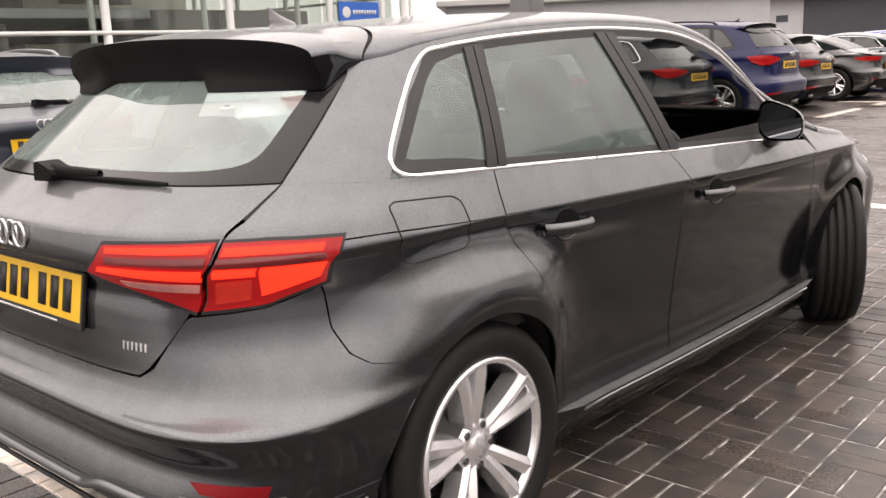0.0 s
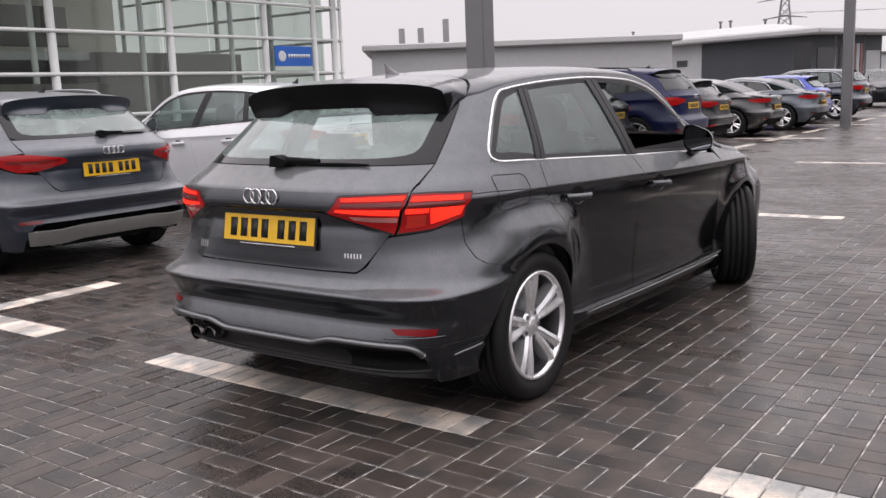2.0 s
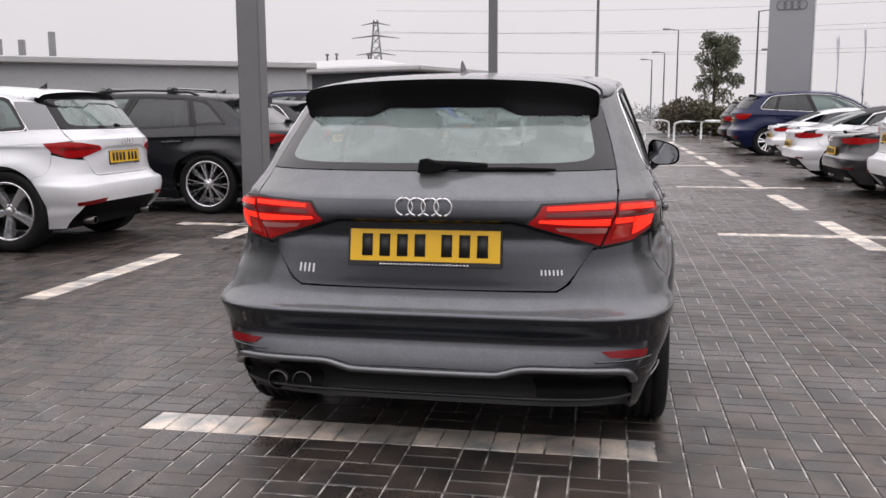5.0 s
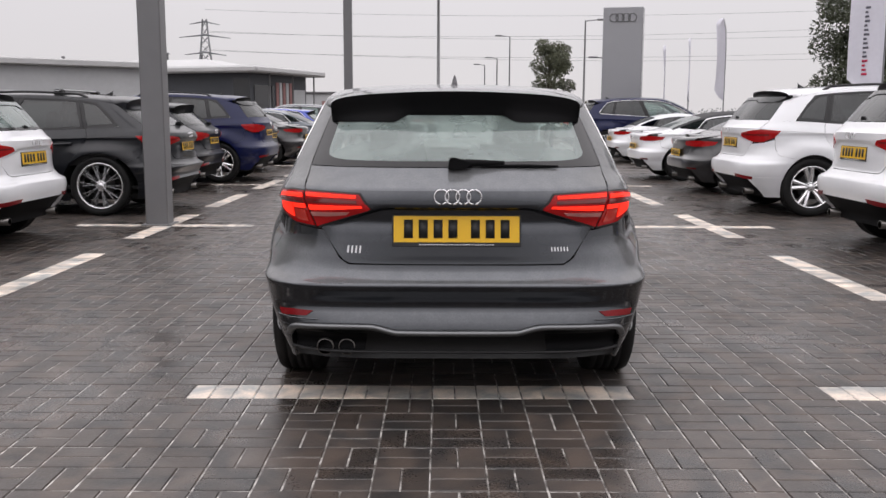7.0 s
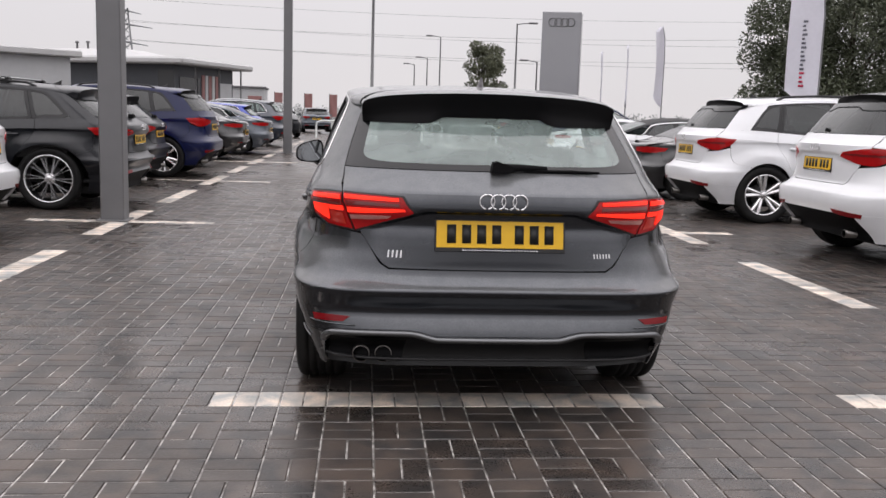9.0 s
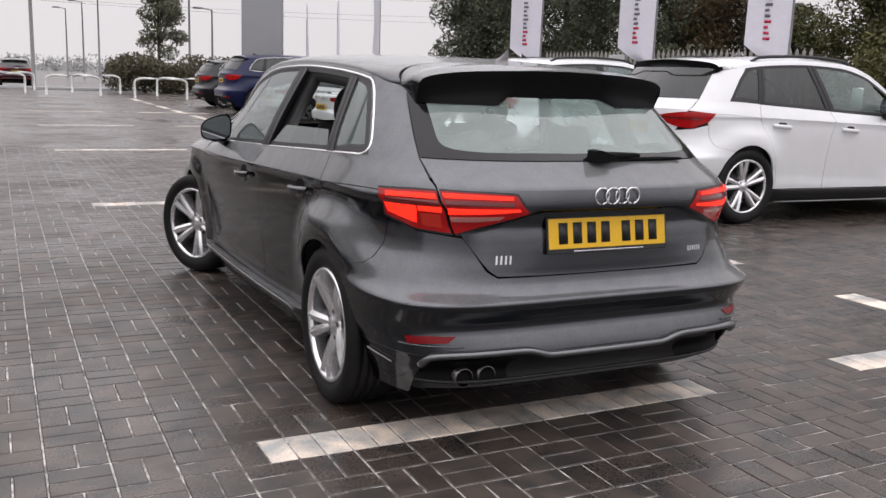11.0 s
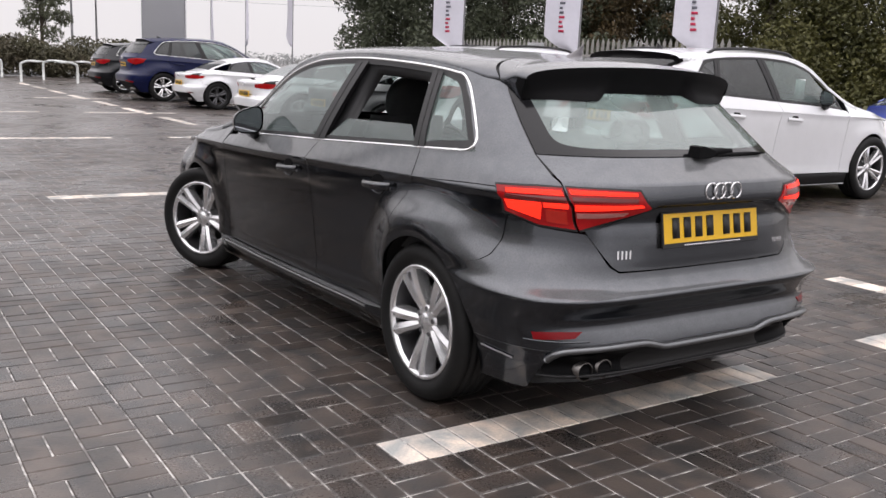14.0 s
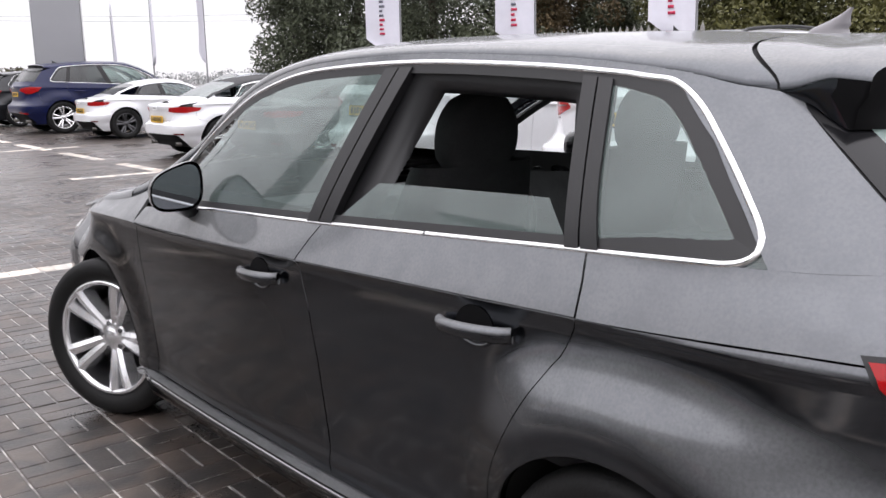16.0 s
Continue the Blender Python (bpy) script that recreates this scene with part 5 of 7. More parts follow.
    if not suv_like:
        both("reflector", lambda: skin(Mesh(), sh.patch(L(lo_), L(hi_), np.array([L(lo_)[0], L(hi_)[0]]), np.array([L(lo_)[-1], L(hi_)[-1]]), 12, 5, (0, 0, 0, 0), 0.004), 0.008), LAMP_DARK if not hero else REFLECTOR, "red bumper reflector")
    if hero:
        put("reflector_lip", Mesh().tube(sh.at(L([("x", x, 0.426) for x in np.linspace(0.585, 0.775, 14)])[:, 0], 0.4045) + (0, -0.004, 0), 0.0032, 5), pm)
        put("reflector_lip", Mesh().tube(sh.at(L([("x", x, 0.426) for x in np.linspace(-0.775, -0.585, 14)])[:, 0], 0.4045) + (0, -0.004, 0), 0.0032, 5), pm)
        for x in (-0.553, -0.462):
            put("exhaust_pipe", Mesh().lathe([(0.110, 0.032), (0.110, 0.0355), (0.26, 0.0355), (0.26, 0.0315), (0.116, 0.0315)], "y", 28, at=(x, 0, 0.278)), EXHAUST, None, "dark chrome exhaust tip")
    else:
        both("exhaust_pipe", lambda: Mesh().lathe([(0.115, 0.030), (0.115, 0.034), (0.26, 0.034)], "y", 14, at=(0.50, 0, 0.255)), EXHAUST)
        if skid:
            zs = np.linspace(0.245, 0.355, 8)
            qs = np.linspace(-sh.qx(0.70, 0.3), sh.qx(0.70, 0.3), N(80))
            dip = ease(0.36, 0.22, np.abs(qs))[:, None]
            put("skid_plate", skin(Mesh(), sh.at(qs[:, None], 0.355 - (0.355 - zs[None, :]) * (1 - 0.7 * ease(0.62, 0.80, np.abs(qs))[:, None]) + 0.02 * dip) + (0, -0.010, 0), 0.02), SKID, None, "satin silver underrun plate")
        if lamps == "suv" and hi and not coupe and not skid:
            both("sill_strip", lambda: Mesh().tube([(float(sh.side(y, 0.20)) + 0.022, y, 0.172) for y in np.linspace(1.2, 3.0, 16)], 0.008, 6), SATIN)

    # ---- wheels
    rim_mat = rim_mat or ALLOY
    half_w = 0.1125
    for i, hy in enumerate(d["hubs"]):
        for g in (1, -1):
            xw = (float(sh.wide(hy)) + 0.030) * sx - half_w - 0.004
            wheel(car, (xw * g, hy * sy, d["wheel_r"]), 17 * i + (10 if g > 0 else 31), d["wheel_r"], half_w * 2, d["rim_r"], rim_mat, spokes, g, steer if i else 0.0, rim, hero or hi)

    # ---- mirrors
    def mirror_cap():
        a = np.linspace(0, 2 * math.pi, 22, endpoint=False)[:, None]
        t = np.linspace(0, 1, 8)[None, :]
        r = np.sqrt(np.clip(1 - (1 - t) ** 2.2, 0.0004, 1))
        cx, cz = np.sign(np.cos(a)) * np.abs(np.cos(a)) ** 0.6, np.sign(np.sin(a)) * np.abs(np.sin(a)) ** 0.7
        p = np.stack(np.broadcast_arrays(0.897 + 0.088 * cx * r + 0.012 * t, 2.55 - 0.115 * t - 0.013 * cx, 0.998 + 0.068 * cz * r * (1 - 0.20 * cx) - 0.012 * cx * r), -1)
        return Mesh().grid(p, close_u=True)
    both("mirror_housing", mirror_cap, GLOSS if hero or black_mirror else pm)
    def mirror_glass():
        a = np.linspace(0, 2 * math.pi, 28, endpoint=False)
        cx, cz = np.sign(np.cos(a)) * np.abs(np.cos(a)) ** 0.6, np.sign(np.sin(a)) * np.abs(np.sin(a)) ** 0.7
        rim_p = np.stack([0.909 + 0.078 * cx, 2.4405 - 0.006 * cx, 0.998 + 0.060 * cz * (1 - 0.20 * cx) - 0.011 * cx], 1)
        return Mesh().add(rim_p, [tuple(range(28))])
    both("mirror_pane", mirror_glass, MIRROR)
    both("mirror_stalk", lambda: Mesh().tube([(0.80, 2.53, 0.905), (0.845, 2.52, 0.915), (0.88, 2.50, 0.945)], (0.035, 0.03, 0.03), 8, flat=(1.5, 0.7)), GLOSS if hero else TRIM)

    # ---- handles
    for yh in ((1.165, 2.02) if not coupe else (1.9,)):
        def handle():
            z0 = zc(yh) - 0.062
            t = np.linspace(0, 1, 12)
            ys = yh - 0.105 + 0.21 * t
            x0 = sh.side(ys, np.full(12, z0))
            p = np.stack([x0 + 0.010 + 0.024 * np.sin(np.pi * np.clip(t, 0.0, 1)) ** 0.5, ys, np.full(12, z0) - 0.012 * (t - 0.5)], 1)
            return Mesh().tube(p, 0.0145, 8, flat=(0.8, 1.15))
        both("door_handle", handle, pm)
        # flat black half disc painted for the shade of the recess above the handle
        def shade_half_disc():
            a = np.linspace(0, math.pi, 18)[:, None]
            r = np.linspace(1, 0.05, 5)[None, :]
            ys, zs = yh + 0.010 + 0.056 * np.cos(a) * r, zc(yh) - 0.064 + 0.047 * np.sin(a) * r
            x = sh.side(ys, zs)
            dep = 0.0015 + 0 * r
            return Mesh().grid(np.stack(np.broadcast_arrays(x + dep, ys, zs), -1), outward=(1, 0, 0))
        both("handle_recess", shade_half_disc, SOFT_BLACK if hero else TRIM)
        if hero:
            def lip():
                a = np.linspace(radians(200), radians(340), 14)
                ys, zs = yh + 0.010 + 0.060 * np.cos(a), zc(yh) - 0.056 + 0.044 * np.sin(a)
                return Mesh().tube(np.stack([sh.side(ys, zs) + 0.001, ys, zs], 1), 0.0035, 6)
            both("recess_lip", lip, pm)

    # ---- plate, badge, wiper, aerial
    if plate:
        number_plate(car, (0.078 if not coupe else 0.03) * sy, 0.785 * sz if not coupe else 0.66 * sz, -10 if hero else -3, hi=hero or hi)
    rings(car, 0.004, (0.043 if not coupe else 0.02) * sy, (0.921 if not coupe else 0.84) * sz, 0.0295)
    if not coupe:
        put("wiper_arm", Mesh().tube([(-0.02, 0.158, 1.050), (0.08, 0.17, 1.052), (0.20, 0.188, 1.050)], (0.017, 0.013, 0.009), 8, flat=(1, 1.2)), SOFT_BLACK)
        put("wiper_pivot", Mesh().prism([(-0.036, 1.028), (0.034, 1.030), (0.060, 1.046), (0.052, 1.058), (-0.010, 1.076), (-0.030, 1.072)], 0.055, pose(0, 0.195, 0, 90, 0, 0)), SOFT_BLACK, sharp=30)
        put("wiper_blade", Mesh().tube([(0.10, 0.172, 1.040), (0.30, 0.192, 1.040), (0.43, 0.217, 1.037)], (0.006, 0.008, 0.005), 6), SOFT_BLACK)
    # aerial: a low foot and a fin that curves back
    fin = Mesh()
    fz = float(sh.top_line(0.93)) - 0.004
    ft = np.linspace(0, 1, 10)
    ring = np.linspace(0, 2 * math.pi, 16, endpoint=False)
    half_l = np.where(ft < 0.25, 0.052 - 0.03 * ft, 0.0445 * (1 - (ft - 0.25) / 0.75) ** 1.7 + 0.005)
    mid_y = np.where(ft < 0.25, 0.920, 0.920 - 0.050 * np.clip((ft - 0.25) / 0.75, 0, 1) ** 0.75)
    p = np.stack([np.outer(np.sin(ring), 0.016 * (1 - ft) ** 0.8 + 0.0025), np.outer(np.cos(ring), half_l) + mid_y, np.broadcast_to(fz + 0.056 * ft, (16, 10))], -1)
    if not coupe:
        put("aerial_fin", fin.grid(p, close_u=True), TRIM if not hero else FIN)
    if panel:
        def blade():
            lo_ = L([("x", 0.640, 1.035), ("y", 0.52, zb(0.52) + 0.012), ("y", 0.575, zb(0.575) + 0.012)])
            hi_ = L([("x", 0.575, 1.255), ("y", 0.70, 1.262), ("y", 0.775, 1.262)])
            return skin(Mesh(), sh.patch(lo_, hi_, np.array([lo_[0], hi_[0]]), np.array([lo_[-1], hi_[-1]]), N(24), N(16), (0, 0, 0, 0), 0.004), 0.01)
        both("pillar_panel", blade, GREY_PANEL, "satin grey panel on the rear pillar")
    if sheet:
        put("window_sheet", Mesh().box((float(sh.side(2.2, 1.12)) - 0.03, 2.14, 0.97), (float(sh.side(2.2, 1.12)) - 0.027, 2.30, 1.17)), PAPER, None, "white paper sheet behind the front side window")
    if rails == "bars":
        for yb_ in (1.25, 2.0):
            zt_ = rail(yb_) + 0.085
            bar = new("roof_bar")
            bar.parent = car
            part("bar", Mesh().tube([(-0.62, yb_, zt_), (0.62, yb_, zt_)], 0.03, 8, flat=(1.0, 0.45)), SATIN, bar, scale=scale)
            for g in (1, -1):
                part("bar_foot", Mesh().box((g * 0.55 - 0.05, yb_ - 0.045, zt_ - 0.10), (g * 0.55 + 0.05, yb_ + 0.045, zt_ + 0.012), 0.015), TRIM, bar, sharp=40, scale=scale)
    if rails:
        def roof_rail():
            ys = np.linspace(0.95, 2.2, 16)
            x = np.array([float(sh.at(sh.qy(y, rail(y)), rail(y))[0]) for y in ys]) * 0.93
            z = np.array([rail(y) for y in ys]) + 0.052
            z[0] -= 0.03
            z[-1] -= 0.03
            return Mesh().tube(np.stack([x, ys, z], 1), 0.015, 6)
        both("roof_rail", roof_rail, SATIN if rails == "silver" else TRIM)

    # ---- cabin
    if hero or hi:
        cab = Mesh()
        for g in (1, -1):
            p = sh.patch(L([("y", 0.62, 0.60), ("y", 3.0, 0.45)]), L([("y", 0.62, zb(0.62) - 0.005), ("y", 1.8, zb(1.8) - 0.005), ("y", 2.95, zb(2.95) - 0.005)]), L([("y", 0.62, 0.60), ("y", 0.62, zb(0.62) - 0.005)]), L([("y", 3.0, 0.45), ("y", 2.95, zb(2.95) - 0.005)]), 20, 6, (0, 0, 0, 0))
            cab.grid((p - (0.075, 0, 0)) * (g, 1, 1))
        cab.box((-0.72, 0.35, 0.30), (0.72, 3.0, 0.34))
        put("door_lining", cab, CABIN)
        put("parcel_shelf", Mesh().box((-0.55, 0.36, 0.93), (0.55, 0.86, 0.95), 0.008), CABIN)
        dash = Mesh().box((-0.70, 2.62, 0.62), (0.70, 3.05, 0.86), 0.06)
        put("dashboard", dash, CABIN, sharp=40)
        hl = top_patch(sh, 0.80, 2.28, -0.9, 0.9, 12, 16, -0.025)
        put("headlining", Mesh().grid(hl), LINING)
        for x in (-0.36, 0.36):
            seat(car, x, 1.915, 0.50)
        bench = new("rear_bench")
        bench.parent = car
        part("backrest", Mesh().box((-0.62, 0.86, 0.48), (0.62, 1.02, 1.00), 0.05), CABIN, bench, sharp=40)
        part("cushion", Mesh().box((-0.62, 0.95, 0.36), (0.62, 1.45, 0.52), 0.05), CABIN, bench, sharp=40)
        for x in (-0.36, 0.36):
            part("headrest", Mesh().box((x - 0.12, 0.86, 1.00), (x + 0.12, 0.95, 1.12), 0.035), CABIN, bench, sharp=40)
        a = np.linspace(0, 2 * math.pi, 33)
        st = np.stack([0.36 + 0.18 * np.cos(a), 2.42 + 0.06 * np.sin(a), 0.80 + 0.17 * np.sin(a)], 1)
        put("steering_wheel", Mesh().tube(st, 0.014, 8, caps=False), TRIM)
        put("steering_boss", Mesh().tube([(0.36, 2.62, 0.74), (0.36, 2.44, 0.80)], (0.05, 0.07), 12), TRIM)
    return car


# ---- the car in the middle ----
grey_car = dress_car(build_car("hatchback_car", pose(0, 0, 0), "dark metallic grey five-door hatchback, wet from rain, standing on block paving", hero=True), hero=True, steer=27, open_right=True, open_left=True)
# details of its own: filler flap, two small badges
grey_shape = Shape(REAR_HATCH, TOP_HATCH, RAIL_HATCH, hubs=(0.79, 3.42), hub_z=0.318, arch=0.318 * 1.105)
flap = rounded(np.array([(0.57, 0.972), (0.765, 0.962), (0.775, 0.84), (0.60, 0.832), (0.555, 0.84), (0.548, 0.965), (0.57, 0.972)]), 0.12, 2)
flap_line = grey_shape.line([("y", y, z) for y, z in flap])
part("filler_flap_joint", strip(grey_shape, flap_line, 0.0022, 80, 0.0, 5), SHELL, grey_car)
part("model_badge", surface_bars(grey_shape, -0.476, 0.683, 0.070, 0.030, 4, 0.42), LETTER, grey_car, "small silver model badge")
part("engine_badge", surface_bars(grey_shape, 0.405, 0.692, 0.083, 0.018, 6, 0.42), LETTER, grey_car, "small silver engine badge")


# ---- ground: wet block paving in basket weave, 200 x 100 mm blocks ----
def wet_block(name, colour, far=False, sand=None, rect=None, white=False):
    m = bpy.data.materials.new(name)
    m.use_nodes = True
    nt = m.node_tree
    nd, ln = nt.nodes, nt.links
    b = nd["Principled BSDF"]
    geo, info = nd.new("ShaderNodeNewGeometry"), nd.new("ShaderNodeObjectInfo")
    pos = geo.outputs["Position"]

    def noise_(scale, detail=4, dist=0.0):
        n = nd.new("ShaderNodeTexNoise")
        n.inputs["Scale"].default_value, n.inputs["Detail"].default_value, n.inputs["Distortion"].default_value = scale, detail, dist
        ln.new(pos, n.inputs["Vector"])
        return n.outputs[0]

    def span(v, a, b_, c, d):
        r = nd.new("ShaderNodeMapRange")
        for k, x in zip(("From Min", "From Max", "To Min", "To Max"), (a, b_, c, d)):
            r.inputs[k].default_value = x
        ln.new(v, r.inputs["Value"])
        return r.outputs[0]

    def mixc(f, a, b_):
        x = nd.new("ShaderNodeMix")
        x.data_type = "RGBA"
        ln.new(f, x.inputs[0])
        for s, v in ((6, a), (7, b_)):
            if isinstance(v, tuple):
                x.inputs[s].default_value = (*v, 1)
            else:
                ln.new(v, x.inputs[s])
        return x.outputs[2]

    def math_(op, a, b_):
        x = nd.new("ShaderNodeMath")
        x.operation = op
        for s, v in ((0, a), (1, b_)):
            if isinstance(v, (int, float)):
                x.inputs[s].default_value = v
            else:
                ln.new(v, x.inputs[s])
        return x.outputs[0]

    wet = math_("ADD", span(noise_(0.55, 3, 0.4), 0.38, 0.62, 0, 0.6), span(noise_(2.6, 4, 0.8), 0.40, 0.62, 0, 0.4))
    grain = noise_(90, 6)
    stain = noise_(5.5, 5, 0.6)
    warm = tuple(c * f for c, f in zip(colour, (1.12, 1.0, 0.92)))
    cool = tuple(c * f for c, f in zip(colour, (0.86, 0.92, 0.98)))
    base = mixc(span(stain, 0.35, 0.65, 0, 1), tuple(c * 0.58 for c in cool), tuple(c * 1.12 for c in warm))
    one = math_("FRACT", math_("ADD", info.outputs["Random"], geo.outputs["Random Per Island"]), 0.0)
    hs = nd.new("ShaderNodeHueSaturation")
    ln.new(base, hs.inputs["Color"])
    tone = math_("MULTIPLY", span(one, 0, 1, 0.72, 1.28), span(grain, 0.3, 0.7, 0.86, 1.14)) if not far else span(grain, 0.3, 0.7, 0.86, 1.14)
    ln.new(tone, hs.inputs["Value"])
    col = hs.outputs[0]
    if far:
        br = nd.new("ShaderNodeTexBrick")
        br.inputs["Scale"].default_value, br.inputs["Mortar Size"].default_value = 5.0, 0.02
        br.inputs["Brick Width"].default_value, br.inputs["Row Height"].default_value = 1.0, 0.5
        br.inputs["Color1"].default_value, br.inputs["Color2"].default_value, br.inputs["Mortar"].default_value = (0.8, 0.8, 0.8, 1), (1.2, 1.2, 1.2, 1), (2.2, 2.1, 2.0, 1)
        ln.new(pos, br.inputs["Vector"])
        mu = nd.new("ShaderNodeMix")
        mu.data_type, mu.blend_type = "RGBA", "MULTIPLY"
        mu.inputs[0].default_value = 1
        ln.new(col, mu.inputs[6])
        ln.new(br.outputs[0], mu.inputs[7])
        col = mu.outputs[2]
        # inside the laid blocks the sheet is the sand of the joints
        sep = nd.new("ShaderNodeSeparateXYZ")
        ln.new(pos, sep.inputs[0])
        x0, x1, y0, y1 = rect
        inside = math_("MULTIPLY", math_("MULTIPLY", math_("GREATER_THAN", sep.outputs[0], x0), math_("LESS_THAN", sep.outputs[0], x1)),
                       math_("MULTIPLY", math_("GREATER_THAN", sep.outputs[1], y0), math_("LESS_THAN", sep.outputs[1], y1)))
        joint = mixc(span(noise_(14, 6, 0.4), 0.42, 0.62, 0, 1), (0.10, 0.092, 0.085), sand)
        col = mixc(inside, col, joint)
    ln.new(col, b.inputs["Base Color"])
    rough = math_("ADD", span(wet, 0, 1, 0.50, 0.17), span(one, 0, 1, -0.05, 0.07)) if not white else span(wet, 0, 1, 0.55, 0.4)
    ln.new(math_("ADD", rough, span(grain, 0.3, 0.7, -0.05, 0.09)), b.inputs["Roughness"])
    b.inputs["Specular IOR Level"].default_value = 0.45
    bp = nd.new("ShaderNodeBump")
    bp.inputs["Strength"].default_value, bp.inputs["Distance"].default_value = 0.25, 0.004
    ln.new(math_("ADD", grain, math_("MULTIPLY", stain, 1.5)), bp.inputs["Height"])
    ln.new(bp.outputs[0], b.inputs["Normal"])
    return m


RX0, RX1, RY0, RY1 = -5.1, 5.1, -3.53, 13.27
PAVER = wet_block("wet_charcoal_paver", (0.060, 0.0525, 0.0475))
WHITE_PAVER = wet_block("white_painted_paver", (0.60, 0.57, 0.52), white=True)
FAR_PAVE = wet_block("wet_paving_sheet", (0.064, 0.057, 0.052), far=True, sand=(0.52, 0.50, 0.47), rect=(RX0, RX1, RY0, RY1))
ground = tagged(part("ground", Mesh().add([(-400, -200, -0.003), (400, -200, -0.003), (400, 700, -0.005), (-400, 700, -0.003)], [(0, 1, 2, 3)]), FAR_PAVE, smooth=False),
                "wet dark paving with pale sand in its joints", "ground", kind="structure")

GAP, BEV = 0.0024, 0.004


def block_mesh(cx, cy, wx, wy, z=0.0, tilt=(0, 0)):
    """A paving block: a top, a small bevel and sides down to the sand."""
    hx, hy = wx / 2 - GAP, wy / 2 - GAP
    v = []
    for d, dz in ((0.0, -0.012), (0.0, -0.004), (BEV, 0.0)):
        for sx, sy in ((-1, -1), (1, -1), (1, 1), (-1, 1)):
            px, py = sx * (hx - d), sy * (hy - d)
            v.append((cx + px, cy + py, z + dz + px * tilt[0] + py * tilt[1]))
    f = [(8, 9, 10, 11)]
    for r in (0, 4):
        f += [(r + i, r + (i + 1) % 4, r + 4 + (i + 1) % 4, r + 4 + i) for i in range(4)]
    return v, f


# painted lines: (x from, x to) in rows across the lot, and dashes along it
MARK_ROWS = (0.37, 6.57, 12.57, 18.77, 24.97)
MARK_SPANS = ((-4.2, -2.2), (-1.2, 0.8), (1.7, 3.7))
DASHES = [(-3.2, c) for c in (0.37, 3.47, 6.57, 9.67, 12.77, 15.87, 18.97, 22.07, 25.17, 28.27, 31.4, 34.5)] + [(3.0, c) for c in (0.37, 3.47, 6.77, 10.17, 13.27, 16.37, 19.47, 22.57, 25.67, 28.77, 31.9, 35)]
DASH_LEN = 2.1


def is_row(x, y):
    return any(abs(y - row) < 0.1 for row in MARK_ROWS) and any(a <= x <= b for a, b in MARK_SPANS)


def is_dash(x, y):
    return any(abs(x - dx) < 0.1 and abs(y - dc) < DASH_LEN / 2 for dx, dc in DASHES)


rng = random.Random(5)
near_blocks, rest, white_rest = [], Mesh(), []
for c in range(-25, 26):
    x0 = -0.1 + 0.2 * c
    if not RX0 - 1e-4 <= x0 <= RX1 - 0.15:
        continue
    for r in range(-66, 20):
        y1 = 0.27 - 0.2 * r
        y0 = y1 - 0.2
        if y0 < RY0 - 1e-4 or y1 > RY1 + 1e-4:
            continue
        white_row, white_dash = is_row(x0 + 0.05, y0 + 0.1) or is_row(x0 + 0.15, y0 + 0.1), is_dash(x0 + 0.1, y0 + 0.1)
        upright = white_row or (not white_dash and (c + r) % 2 == 1)
        pieces = [(x0 + 0.05, y0 + 0.1, 0.1, 0.2), (x0 + 0.15, y0 + 0.1, 0.1, 0.2)] if upright else [(x0 + 0.1, y0 + 0.05, 0.2, 0.1), (x0 + 0.1, y0 + 0.15, 0.2, 0.1)]
        for cx, cy, wx, wy in pieces:
            z, tilt = rng.uniform(-0.0012, 0.0012), (rng.uniform(-0.006, 0.006), rng.uniform(-0.006, 0.006))
            if white_dash or is_row(cx, cy):
                white_rest.append((cx, cy, wx, wy, z, tilt))
            elif -1.1 <= x0 < 1.1 and -1.93 <= y0 < -0.54:
                near_blocks.append((cx, cy, wx, wy, z, tilt))
            else:
                rest.add(*block_mesh(cx, cy, wx, wy, z, tilt))


# ---- the other cars: two rows with their tails to the lane ----
def park(name, label, side, y, tail, **kw):
    """side -1: the row whose noses point to -x; +1: to +x."""
    m = pose(tail, y, 0, 0, 0, 90 if side < 0 else -90)
    dress = {k: kw.pop(k) for k in ("privacy", "hi", "rim_mat", "rim", "spokes", "lamps", "rails", "chrome", "soft_top", "skid", "sheet", "black_mirror", "panel") if k in kw}
    return dress_car(build_car(name, m, label, hi=dress.get("hi", False), privacy=dress.get("privacy", False), **kw), **dress)


SUV = dict(kind="suv", lamps="suv", wheel_r=0.37, rim_r=0.265)
L_TAIL, R_TAIL = -3.72, 3.72
park("estate_car", "dark slate blue estate car with silver roof rails and lower trim", -1, 1.96, L_TAIL, kind="estate", colour="slate", scale=(1.03, 1.09, 1.03), wheel_r=0.335, rim_r=0.235, lamps="suv", rails="silver", hi=True, skid=True)
park("small_suv", "white compact crossover with dark glass and grey pillar", -1, 5.10, L_TAIL - 0.18, colour="white", scale=(1.0, 0.97, 1.06), hi=True, rim="single", panel=True, **SUV)
park("estate_car", "charcoal estate car with black roof bars and multi-spoke wheels", -1, 8.38, -3.32, kind="estate", colour="charcoal", scale=(1.06, 1.20, 1.07), wheel_r=0.37, rim_r=0.285, rim="mesh", spokes=10, lamps="suv", privacy=True, rails="bars", hi=True, chrome=False)
park("saloon_car", "dark grey car parked with its tail to the lane", -1, 11.8, -3.83, kind="hatch", colour="charcoal", scale=(1.03, 1.06, 1.04), privacy=True, lamps="suv")
park("suv", "navy blue sport utility vehicle with tinted glass", -1, 13.85, -3.28, colour="navy", scale=(1.06, 1.08, 1.16), privacy=True, rails="black", chrome=False, **SUV)
